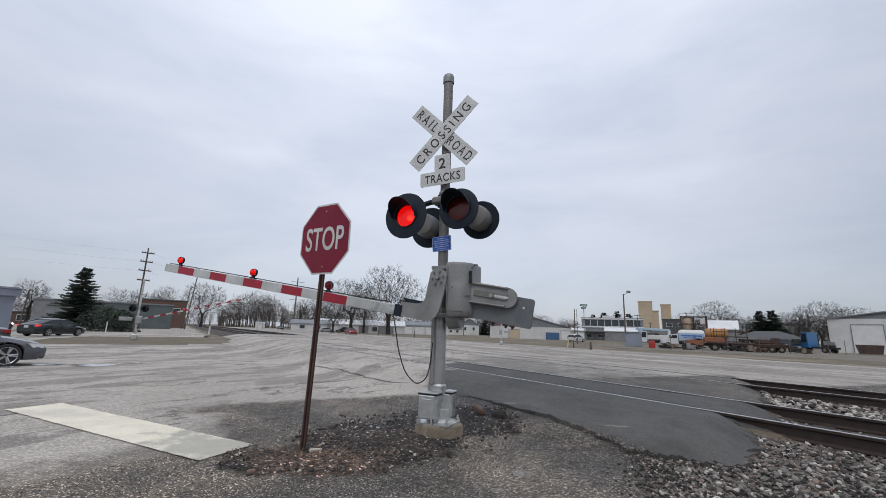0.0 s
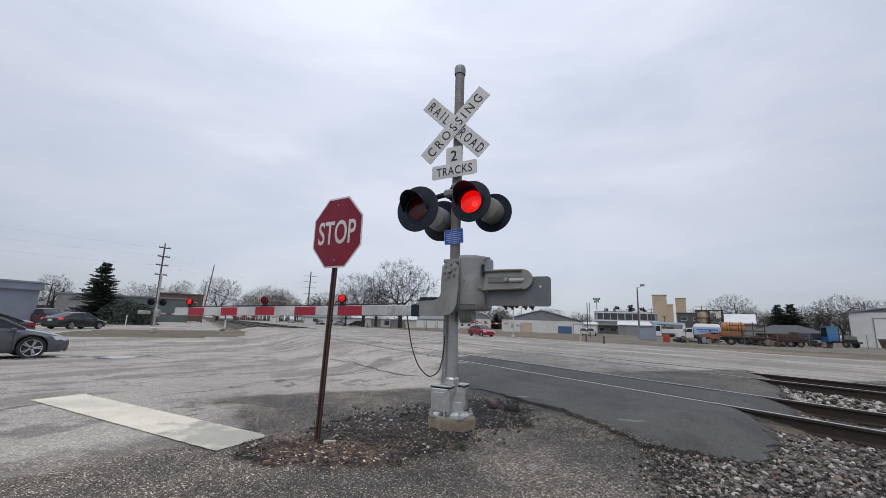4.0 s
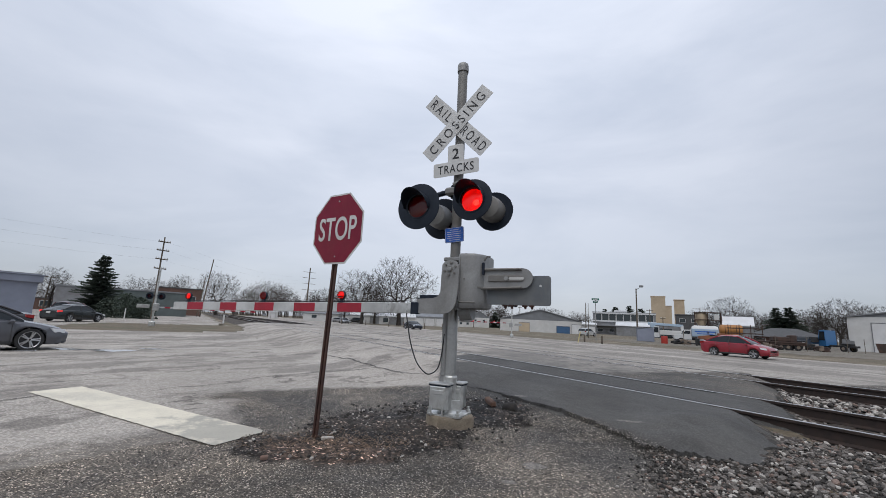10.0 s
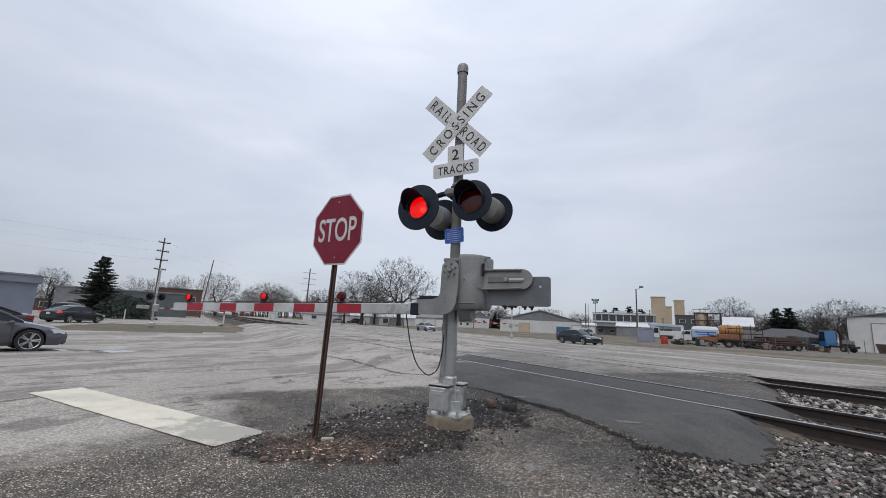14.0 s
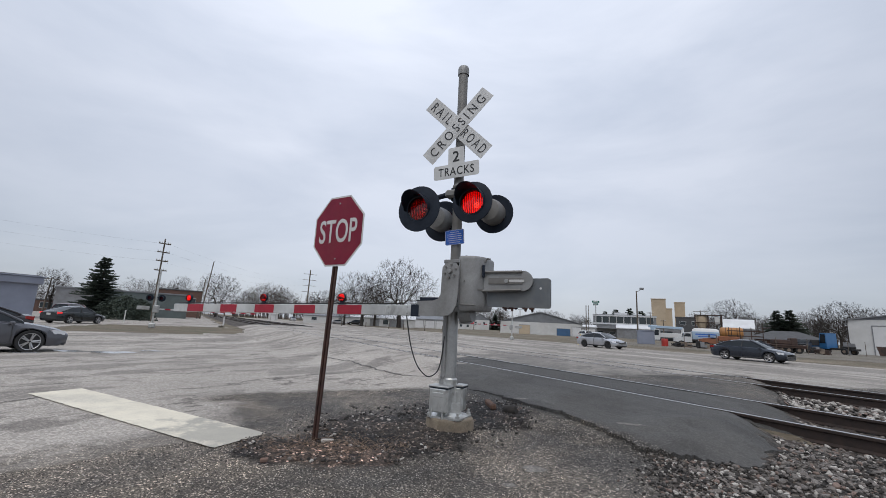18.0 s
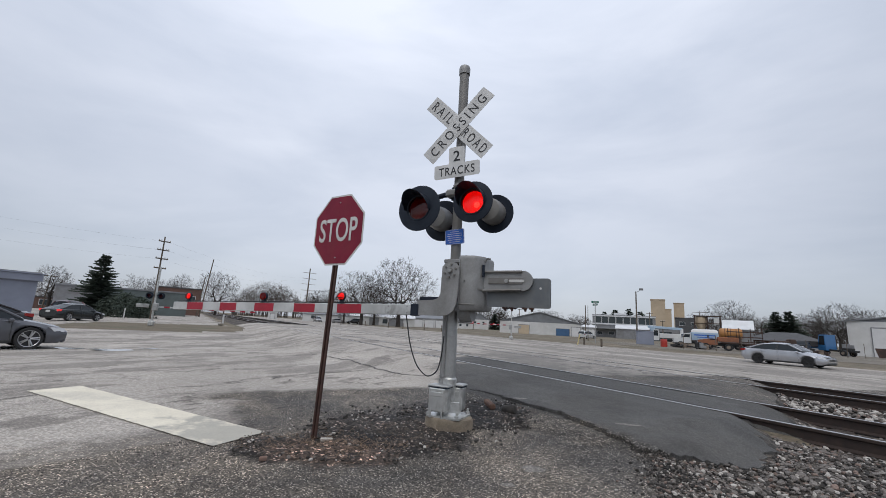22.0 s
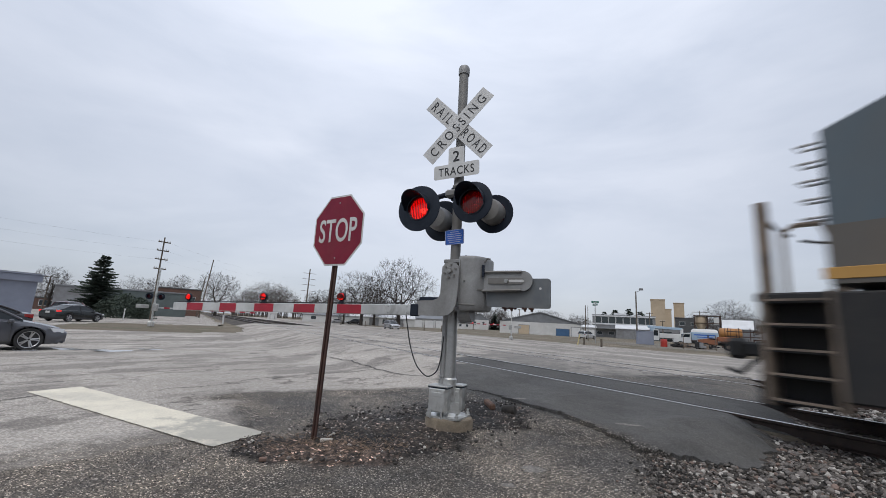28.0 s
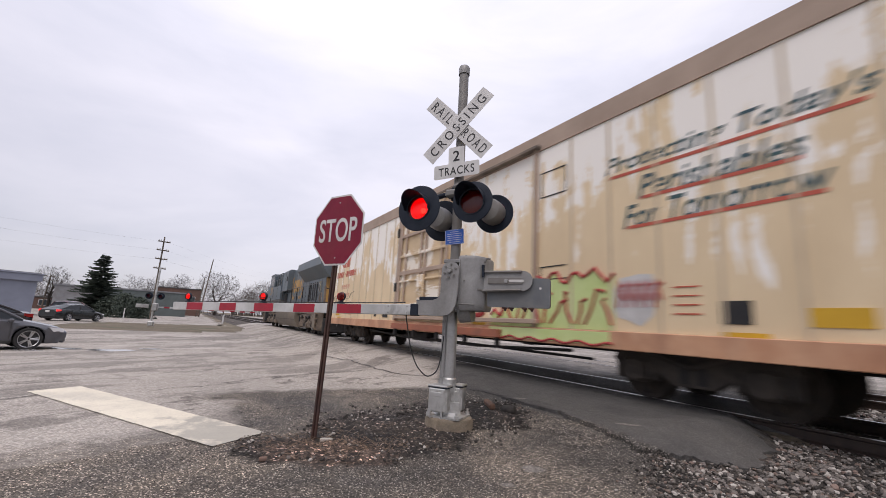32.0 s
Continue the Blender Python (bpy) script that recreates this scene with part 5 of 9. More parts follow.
# frame, walkway and stripe
part("underframe", Shape().loft(extrude_x([(-1.16, 1.16), (1.16, 1.16), (1.16, 1.5), (-1.16, 1.5)], -21.3, -1.0)), M["frame"], loco, "black main frame, darkened for the shade below the walkway")
part("walkway", Shape().box((-14.55, 0, 1.53), (11.9, 2 * HW - 0.02, 0.07), 0.01), M["frame"], loco, "dark walkway deck")
for y in (-1, 1):
    part("stripe", Shape().box((-14.5, y * (HW + 0.004), 1.67), (11.85, 0.03, 0.19), 0.004), M["loco_yellow"], loco, "yellow stripe along the walkway edge")
    for x, w, z, h, tone in ((-2.2, 1.25, 1.69, 0.12, "loco_yellow"), (-6.55, 4.0, 1.66, 0.12, "stripe_dusty")):
        part("stripe", Shape().box((x, y * (SIDE + 0.005), z), (w, 0.02, h), 0.004), M[tone], loco, "dusty yellow stripe")
    for x, w, h, tone in ((-9.1, 0.5, 0.24, "frame"), (-9.75, 0.4, 0.2, "loco_white"), (-11.3, 0.9, 0.26, "frame"), (-13.1, 0.6, 0.22, "dust"), (-15.4, 0.7, 0.3, "frame")):
        part("equipment_box", Shape().box((x, y * 1.22, 1.36), (w, 0.3, h), 0.03), M[tone], loco)
# cab with nose, carried down over the frame
low = [(-8.56, 1.40), (-5.05, 1.40), (-4.9, 1.38), (-3.3, 1.38), (-3.1, 1.58), (-1.62, 1.58), (-1.62, 2.2), (-8.56, 2.2)]
upper = [(-8.56, 2.2), (-1.64, 2.2), (-1.66, 3.26), (-2.83, 3.65), (-3.03, 4.34), (-3.1, 4.4), (-5.06, 4.4), (-5.1, 3.32), (-8.56, 3.32)]
cab = part("cab", Shape().prism(upper, -SIDE, SIDE), M["loco_blue"], loco, "dark blue-grey cab and forward body")
part("lower_panel", Shape().prism(low, -SIDE - 0.003, SIDE + 0.003), M["loco_grey"], cab, "dust-coated lower body panel")
part("cab_roof", Shape().prism([(-2.98, 4.4), (-3.02, 4.45), (-5.1, 4.47), (-5.1, 4.42)], -HW, HW), M["loco_blue"], cab)
for y in (-1, 1):
    yy = y * SIDE
    for k, (x0, x1, z0, z1) in enumerate(((-3.12, -3.5, 3.56, 4.12), (-3.62, -4.0, 3.54, 4.16), (-4.06, -4.42, 3.54, 4.16), (-4.5, -4.86, 3.54, 4.16))):
        w = part("side_window", Shape().box(((x0 + x1) / 2, yy + y * 0.004, (z0 + z1) / 2), (abs(x1 - x0), 0.02, z1 - z0), 0.004), M["glass"], cab, "dark cab window")
        fr = Shape()
        for xx in (x0, x1):
            fr.box((xx, yy + y * 0.012, (z0 + z1) / 2), (0.05, 0.03, z1 - z0 + 0.06))
        fr.box(((x0 + x1) / 2, yy + y * 0.012, z0), (abs(x1 - x0) + 0.06, 0.03, 0.04))
        part("window_frame", fr, M["loco_white"] if k else M["loco_blue"], w)
    part("vent_panel", Shape().box((-3.99, yy + y * 0.004, 2.13), (0.5, 0.02, 0.55), 0.004), M["frame"], cab, "dark square vent panel")
    part("number_board", Shape().box((-2.66, yy + y * 0.004, 1.99), (0.2, 0.02, 0.2), 0.004), M["loco_white"], cab)
    words("975", 0.40, M["loco_yellow"], cab, pose(-3.98, yy + y * 0.006, 3.14, 0, 0, 180 if y > 0 else 0), width=1.02, name="running_number", bold=0.006)
    swoosh = [(-0.64, -0.06), (0.05, 0.02), (0.02, 0.08), (0.64, 0.16), (-0.02, 0.19), (-0.02, 0.12), (-0.5, 0.04)]
    part("emblem", Shape().prism([(x * (1 if y < 0 else -1), z) for x, z in swoosh][::1 if y < 0 else -1], -0.004, 0.004, pose(-4.03, yy + y * 0.006, 2.72)), M["loco_yellow"], cab, "yellow streak emblem")
    part("panel_seam", Shape().box((-3.93, yy + y * 0.004, 2.52), (2.13, 0.014, 0.025)).box((-6.83, yy + y * 0.004, 2.21), (3.44, 0.014, 0.025)).box((-4.31, yy + y * 0.004, 1.79), (1.36, 0.014, 0.025)), M["frame"], cab)
    part("panel_seam", Shape().box((-5.08, yy + y * 0.003, 2.6), (0.025, 0.012, 1.5)).box((-6.9, yy + y * 0.003, 2.76), (0.02, 0.01, 1.1)), M["frame"], cab)
    # flat black plate; the shade of the step recess is its colour
    part("step_recess", Shape().box((-4.15, yy + y * 0.004, 1.52), (0.55, 0.02, 0.26), 0.01), M["frame"], cab, "dark plate for the shaded step recess")
    for x, z in ((-5.9, 1.84), (-7.3, 1.86), (-8.1, 1.86)):
        part("marker_plate", Shape().box((x, yy + y * 0.006, z), (0.18, 0.02, 0.1), 0.004), M["stripe_dusty"], cab)
    for x, z in ((-4.89, 2.86), (-5.21, 2.3)):
        part("reflector", Shape().box((x, yy + y * 0.006, z), (0.2, 0.02, 0.06), 0.004), M["loco_white"], cab)
    for k in range(5):
        z = 2.3 + 0.21 * k
        part("grab_iron", Shape().tube([(-1.64, y * 1.3, z), (-1.45, y * 1.32, z), (-1.45, y * 1.5, z), (-1.64, y * 1.47, z)], 0.016, 6), M["loco_white"], cab, "pale grab iron")
part("windscreen", Shape().prism([(-2.84, 3.68), (-3.01, 4.3), (-3.04, 4.3), (-2.87, 3.68)], -1.2, 1.2), M["glass"], cab, "dark windscreen")
part("headlight", Shape().box((-3.0, 0, 4.36), (0.1, 0.5, 0.16), 0.03), M["headlight"], cab)
# braking grilles behind the cab: a tall recessed dark bay between posts
bay = part("grille_bay", Shape().box((-6.83, 0, 3.77), (3.46, 2.42, 0.95), 0.02), M["frame"], loco, "dark recessed grille bay")
for y in (-1, 1):
    for x in (-5.16, -6.3, -7.4, -8.5):
        part("bay_post", Shape().box((x, y * (HW - 0.12), 3.8), (0.1, 0.1, 0.96), 0.01), M["loco_blue"], bay)
    for x, h in ((-5.45, 0.3), (-6.72, 0.5), (-6.92, 0.5), (-7.58, 0.52), (-7.82, 0.52), (-8.42, 0.55)):
        part("louvre", Shape().box((x, y * 1.25, 3.97), (0.11, 0.05, h), 0.01), M["loco_white"], bay, "pale louvre strip")
    for k in range(6):
        part("grille_slat", Shape().box((-6.83, y * 1.215, 3.38 + 0.13 * k), (3.4, 0.02, 0.03)), M["loco_grey"], bay)
    part("bay_rail", Shape().box((-6.83, y * (HW - 0.1), 4.28), (3.5, 0.07, 0.06), 0.01).tube([(-5.1, y * (HW - 0.08), 3.86), (-8.56, y * (HW - 0.08), 3.86)], 0.02, 6), M["loco_blue"], bay)
# long hood
hood = part("long_hood", Shape().loft(extrude_x(section(1.02, 1.52, 4.42, 0.12), -20.12, -8.56)), M["loco_blue"], loco, "dark blue-grey long hood")
housing = part("blower_housing", Shape().loft(extrude_x(section(1.4, 2.84, 4.42, 0.16), -10.75, -8.56)), M["loco_blue"], loco, "wide blue-grey blower housing above the walkway")
for y in (-1, 1):
    yy = y * 1.02
    for x in (-8.95, -9.9, -10.65, -12.0, -12.8, -13.46, -14.55, -15.3, -16.1, -18.55, -19.4):
        part("door_seam", Shape().box((x, yy, 2.8), (0.022, 0.012, 2.2)), M["frame"], hood)
        part("door_latch", Shape().box((x - 0.12, yy + y * 0.006, 2.25), (0.05, 0.02, 0.14), 0.004), M["frame"], hood)
    for x in (-16.42, -16.78, -17.32, -17.78, -18.28):
        part("louvre_door", Shape().box((x, yy + y * 0.004, 2.5), (0.27, 0.02, 1.1), 0.006), M["frame"], hood, "black louvred door")
    part("vent", Shape().box((-10.38, y * 1.405, 3.72), (0.4, 0.02, 0.36), 0.006), M["frame"], housing, "square dark vent")
    part("housing_seam", Shape().box((-9.75, y * 1.403, 3.55), (0.022, 0.012, 1.4)), M["frame"], housing)
    part("hood_panel", Shape().box((-10.0, yy + y * 0.03, 2.2), (1.7, 0.06, 1.1), 0.02), M["loco_blue"], hood)
    part("cabinet", Shape().box((-9.15, y * 1.1, 2.15), (0.75, 0.2, 0.95), 0.03), M["frame"], hood, "dark side cabinet")
    crest = part("crest", Shape().lathe([(0.0, 0.0), (0.27, 0.0), (0.27, 0.02), (0.0, 0.02)], 24, pose(-18.95, yy, 2.68, -90 * y, 0, 0)), M["crest"], hood, "round pale emblem")
    part("crest_centre", Shape().lathe([(0.0, 0.02), (0.15, 0.02), (0.15, 0.03), (0.0, 0.03)], 20, pose(-18.95, yy, 2.68, -90 * y, 0, 0)), M["loco_grey"], crest)
    part("crest_banner", Shape().box((-18.95, yy + y * 0.012, 3.0), (0.55, 0.02, 0.08)), M["crest"], crest)
    # the railway's initials become plain shapes between brackets
    turn = 180 if y > 0 else 0
    for x, w in ((-10.9, 1), (-14.25, -1)):
        lg = Shape().box((x, yy + y * 0.006, 3.1), (0.13, 0.012, 1.36))
        for z in (2.46, 3.74):
            lg.box((x - w * 0.1, yy + y * 0.006, z), (0.3, 0.012, 0.12))
        part("logo_bracket", lg, M["loco_yellow"], hood, "yellow bracket shape")
    ring = [(0.44 * math.cos(radians(a)), 0.46 * math.sin(radians(a))) for a in range(2, 359, 17)] + [(0.22 * math.cos(radians(a)), 0.24 * math.sin(radians(a))) for a in range(359, 1, -17)]
    slab = [(-0.40, -0.42), (0.26, -0.42), (0.40, 0.42), (-0.26, 0.42)]
    bow = [(-0.42, -0.45), (0.0, -0.16), (0.42, -0.45), (0.42, 0.45), (0.0, 0.16), (-0.42, 0.45)]
    for x, outline in ((-11.75, ring), (-12.62, slab), (-13.46, bow)):
        part("logo_shape", Shape().prism(outline, -0.008, 0.008, pose(x, yy + y * 0.006, 3.1, 0, 0, turn)), M["loco_yellow"], hood, "yellow logo shape")
    for x in (-11.31, -11.72, -13.45, -13.83):
        part("logo_dot", Shape().lathe([(0, 0), (0.13, 0), (0.13, 0.012), (0, 0.012)], 16, pose(x, yy, 2.27, -90 * y, 0, 0)), M["loco_yellow"], hood)
    for x, z in ((-12.2, 3.25), (-14.75, 3.55), (-17.2, 2.95), (-10.75, 3.45)):
        part("reflector", Shape().box((x, yy + y * 0.01, z), (0.22, 0.012, 0.05)), M["loco_white"], hood)
# radiator wings
wing = [(-1.55, 3.86), (-1.02, 3.2), (1.02, 3.2), (1.55, 3.86), (1.55, 4.3), (1.38, 4.42), (-1.38, 4.42), (-1.55, 4.3)]
part("radiator_cab", Shape().loft(extrude_x(wing, -20.75, -14.8)), M["loco_blue"], loco, "overhanging dark radiator housing")
part("roof_hatch", Shape().box((-12.75, 0, 4.46), (1.4, 1.6, 0.12), 0.03).box((-14.1, 0, 4.5), (1.3, 1.7, 0.2), 0.03).box((-10.2, 0, 4.46), (0.8, 1.1, 0.1), 0.03), M["loco_blue"], loco)
end = part("rear_panel", Shape().box((-20.15, 0, 2.62), (0.07, 2.0, 2.1), 0.01), M["rear_yellow"], loco, "dirty yellow rear end panel")
part("rear_door", Shape().box((-20.2, 0.1, 2.6), (0.04, 0.6, 1.2), 0.02), M["rear_yellow"], end, "dusty hatch")
part("end_bracket", Shape().box((-20.2, 0.75, 2.95), (0.02, 0.09, 0.6)).box((-20.2, 0.66, 3.2), (0.02, 0.26, 0.09)).box((-20.2, 0.66, 2.7), (0.02, 0.26, 0.09)), M["frame"], end, "dark bracket shape")
part("hatch_handle", Shape().tube([(-20.2, 0.45, 2.5), (-20.27, 0.45, 2.55), (-20.27, 0.45, 2.95), (-20.2, 0.45, 3.0)], 0.015, 6), M["frame"], end)
for yy in (-0.35, 0.35):
    part("rear_light", Shape().box((-20.25, yy, 3.45), (0.16, 0.3, 0.26), 0.03), M["frame"], end)
part("streaked_dirt", Shape().box((-20.19, -0.2, 1.75), (0.02, 1.7, 0.36)), M["loco_grey"], end, "brown grime along the foot")
# fuel tank
tank = [(-1.42, 1.18), (-1.42, 0.74), (-1.1, 0.26), (1.1, 0.26), (1.42, 0.74), (1.42, 1.18), (1.34, 1.25), (-1.34, 1.25)]
tk = part("fuel_tank", Shape().loft(extrude_x(tank, -14.65, -7.4)), M["tank_dust"], loco, "olive-brown dusty fuel tank")
part("tank_seam", Shape().box((-11.0, 1.425, 0.75), (7.2, 0.012, 0.02)), M["frame"], tk)
for x in (-12.9, -9.6):
    part("filler", Shape().tube([(x, 1.3, 1.2), (x, 1.42, 1.33)], 0.09, 10), M["dust"], tk)
bogie(loco, -4.3, (-2.42, -4.3, -6.18), 0.5, "front_truck")
bogie(loco, -17.8, (-16.0, -17.78, -19.55), 0.5, "rear_truck")
# end platforms, steps and handrails
for x, w, off in ((-1.3, 1, 0.0), (-21.0, -1, 0.24)):
    metal = M["frame"] if w > 0 else M["dust"]
    pf = part("end_platform", Shape().box((x + w * 0.02, 0, 1.46), (0.75, 2.9, 0.1), 0.02).box((x + w * 0.30, 0, 0.85), (0.06, 2.2, 1.1), 0.02), M["frame"], loco)
    part("pilot", Shape().prism([(x + w * 0.3, 0.2), (x + w * 0.48, 0.25), (x + w * 0.42, 0.9), (x + w * 0.3, 0.95)], -1.3, 1.3), M["frame"], pf)
    part("end_gear", Shape().box((x + w * 0.42, 0.55, 1.25), (0.2, 0.5, 0.3), 0.04).tube([(x + w * 0.45, 0.9, 1.3), (x + w * 0.5, 0.95, 0.8), (x + w * 0.45, 1.0, 0.5)], 0.035, 7)
         .tube([(x + w * 0.45, 0.4, 1.3), (x + w * 0.55, 0.42, 0.8), (x + w * 0.6, 0.3, 0.5)], 0.035, 7), M["frame"], pf, "dark hoses and draft gear")
    for y in (-1.36, 1.36):
        c = x + off
        part("step_back", Shape().box((c, y * 0.86, 0.88), (0.62, 0.04, 1.2), 0.01), M["frame"], pf, "black plate behind the steps")
        for k in range(5):
            part("step", Shape().box((c, y, 0.33 + 0.27 * k), (0.56, 0.28, 0.04), 0.006), metal, pf, "worn steel step")
            part("step_edge", Shape().box((c, y * 1.105, 0.345 + 0.27 * k), (0.54, 0.02, 0.025)), M["dust"] if w > 0 else M["stripe_dusty"], pf)
        part("step_side", Shape().box((c - 0.31, y, 0.9), (0.04, 0.3, 1.25), 0.01).box((c + 0.31, y, 0.9), (0.04, 0.3, 1.25), 0.01), M["dust"], pf, "dust-coated step side plate")
        part("side_plate", Shape().box((c - w * 0.62, y, 0.95), (0.6, 0.26, 1.1), 0.02), M["frame"] if w > 0 else M["tank_dust"], pf, "grimy plate beside the steps")
        grab(pf, [(c + w * 0.1, y, 1.5), (c + w * 0.1, y, 2.2), (c - w * 0.02, y, 2.28), (c - w * 0.26, y, 2.26), (c - w * 0.32, y, 2.1), (c - w * 0.32, y, 1.5)], 0.03, M["dust"])
        part("post", Shape().box((x + w * 0.3, y * 0.97, 2.05), (0.12, 0.1, 1.15), 0.01), M["dust"], pf, "tall dusty end post")
        grab(pf, [(x + w * 0.32, y * 0.97, 2.5), (x + w * 0.42, y * 0.5, 2.45), (x + w * 0.42, y * 0.15, 2.4)], 0.022)
    coupler(loco, x + w * 1.3, w)
for y in (-1, 1):
    grab(loco, [(-8.5, y * 1.47, 2.72), (-9.5, y * 1.47, 2.8), (-14.5, y * 1.47, 2.82), (-20.4, y * 1.47, 2.82), (-20.6, y * 1.47, 2.7), (-20.6, y * 1.47, 1.55)], 0.024, M["rail_grey"])
    for k in range(7):
        part("stanchion", Shape().tube([(-9.6 - 1.75 * k, y * 1.47, 1.52), (-9.6 - 1.75 * k, y * 1.47, 2.8)], 0.028, 7), M["frame"], loco)
    part("air_pipe", Shape().tube([(-14.6, y * 1.25, 1.16), (-16.5, y * 1.3, 1.2), (-18.4, y * 1.28, 1.14), (-20.3, y * 1.25, 1.18)], 0.035, 8), M["dust"], loco)
    part("air_pipe", Shape().tube([(-1.9, y * 1.25, 1.12), (-4.0, y * 1.3, 1.14), (-5.6, y * 1.26, 1.22), (-7.3, y * 1.3, 1.18)], 0.03, 8), M["dust"], loco)
    part("sand_box", Shape().box((-2.0, y * 1.2, 1.1), (0.34, 0.36, 0.22), 0.05), M["dust"], loco)

# refrigerated boxcar
car = thing("refrigerator_car", "weathered cream refrigerator boxcar with peeling paint and graffiti", "boxcar")
X0, X1, BW = -0.62, -20.12, 1.54  # measured from its front coupler
side = part("body", Shape().loft(extrude_x([(-BW, 0.94), (BW, 0.94), (BW, 4.66), (-BW, 4.66)], X1, X0)), M["reefer"], car, "cream side with peeling white paint")
part("roof", Shape().loft(extrude_x([(-BW - 0.03, 4.5), (BW + 0.03, 4.5), (BW + 0.03, 4.86), (BW - 0.25, 4.97), (-BW + 0.25, 4.97), (-BW - 0.03, 4.86)], X1 - 0.02, X0 + 0.02)), M["reefer_top"], car, "tan roof with a straight side band")
for y in (-1, 1):
    part("side_sill", Shape().box(((X0 + X1) / 2, y * (BW + 0.01), 0.855), (X0 - X1, 0.12, 0.27), 0.01), M["reefer_sill"], car, "rusty orange side sill")
    yy = y * BW
    for x in (-1.35, -2.1, -2.85, -3.61, -4.39, -5.17, -5.96, -6.74, -7.5, -15.3, -16.1, -16.9, -17.7, -18.5, -19.3):
        part("panel_rib", Shape().box((x, yy + y * 0.003, 2.72), (0.05, 0.02, 3.5), 0.006), M["reefer_rib"], side)
    # plug door with its bars, and the fixed panel beside it
    dr = part("plug_door", Shape().box((-9.77, yy + y * 0.035, 2.9), (2.95, 0.07, 3.4), 0.02), M["door_tan"], car, "tan plug door with peeling patches and lock bars")
    for z, h in ((4.5, 0.08), (3.64, 0.1), (3.0, 0.09), (2.46, 0.13), (2.2, 0.06), (1.49, 0.08), (1.27, 0.12)):
        part("door_beam", Shape().box((-9.77, yy + y * 0.1, z), (2.95, 0.07, h), 0.015), M["door_tan"] if h < 0.1 else M["reefer_top"], dr)
    for x, w in ((-8.34, 0.1), (-8.74, 0.07), (-9.74, 0.09), (-10.02, 0.09), (-10.94, 0.07), (-11.2, 0.1)):
        part("lock_bar", Shape().box((x, yy + y * 0.11, 2.9), (w, 0.06, 3.3), 0.02), M["reefer_top"], dr)
    part("lock_gear", Shape().box((-9.88, yy + y * 0.14, 1.95), (0.4, 0.08, 0.75), 0.03).tube([(-9.88, yy + y * 0.16, 2.0), (-9.88, yy + y * 0.22, 2.0)], 0.12, 12), M["door_tan"], dr, "door lock gear")
    for k in range(8):
        part("name_bar", Shape().box((-9.4 - 0.13 * k, yy + y * 0.074, 4.04), (0.09, 0.006, 0.16)), M["faint_red"], dr)
    # brown strip standing for the thin shadow under the roof edge
    part("upper_track", Shape().box((-11.35, yy + y * 0.09, 4.56), (6.4, 0.12, 0.07), 0.01), M["dust"], car, "dull brown strip for the shadow along the upper door track")
    part("lower_track", Shape().box((-11.35, yy + y * 0.1, 1.1), (6.4, 0.1, 0.09), 0.01), M["reefer_top"], car)
    part("door_rail", Shape().box((-10.8, yy + y * 0.12, 0.83), (5.4, 0.12, 0.17), 0.01), M["rail_rust"], car, "rust red lower door rail")
    for x in (-8.3, -9.6, -10.9, -12.2, -13.4):
        part("rail_bracket", Shape().box((x, yy + y * 0.1, 0.66), (0.08, 0.1, 0.2), 0.01), M["frame"], car)
    part("door_post", Shape().box((-8.1, yy + y * 0.05, 2.8), (0.16, 0.1, 3.6), 0.02), M["reefer_top"], car)
    for z in (3.83, 2.05):
        part("post_bracket", Shape().box((-8.1, yy + y * 0.12, z), (0.12, 0.06, 0.3), 0.02), M["frame"], car)
    part("door_post", Shape().box((-14.42, yy + y * 0.04, 2.8), (0.1, 0.08, 3.6), 0.02), M["reefer_top"], car)
    f = 180 if y > 0 else 0
    yo = yy + y * 0.005
    # company marks become plain shapes
    bowl = [(-0.28 + 0.45 * math.cos(radians(a)), 0.45 * math.sin(radians(a))) for a in range(90, 271, 15)]
    mark = bowl + [(-0.06, -0.45), (-0.02, 0.1), (0.08, 0.1), (0.04, -0.45), (0.46, -0.45), (0.5, 0.14), (0.74, 0.14), (0.78, 0.45)]
    part("logo_shape", Shape().prism(mark[::-1], -0.004, 0.004, pose(-2.4, yo, 3.67, 0, 0, f)), M["logo_red"], side, "red logo shape")
    flake = Shape()
    for k in range(4):
        flake.box((0, 0, 0), (0.42, 0.003, 0.03), 0, pose(-2.08 if y > 0 else -2.72, yo + y * 0.006, 3.66, 0, 45 * k, 0))
    part("logo_star", flake, M["white"], side, "white star of bars on the logo")
    for k in range(10):
        w = (0.2, 0.21, 0.19, 0.2, 0.1, 0.2, 0.21, 0.2, 0.21, 0.19)[k]
        h = 0.06 if k == 4 else 0.25
        part("name_bar", Shape().prism([(-w / 2 - 0.03, -h / 2), (w / 2 - 0.03, -h / 2), (w / 2 + 0.03, h / 2), (-w / 2 + 0.03, h / 2)], -0.004, 0.004), M["logo_red"], side, m=pose(-1.25 - 0.262 * k, yo, 2.92, 0, 0, f))
    for k in range(4):
        part("mark_bar", Shape().box((0, 0, 0), (0.2, 0.008, 0.2)), M["logo_faded"], side, m=pose(-2.08 - 0.28 * k, yo, 2.35))
    for k in range(5):
        part("mark_bar", Shape().box((0, 0, 0), (0.15, 0.008, 0.15)), M["logo_faded"], side, m=pose(-2.2 - 0.2 * k, yo, 1.98))
    for z in (1.62, 1.5, 1.38, 1.26):
        part("data_bar", Shape().box((-17.25, yo, z), (0.36, 0.008, 0.018)), M["logo_red"], side)
        part("data_bar", Shape().box((-3.4, yo, z - 0.1), (0.36, 0.008, 0.018)), M["logo_red"], side)
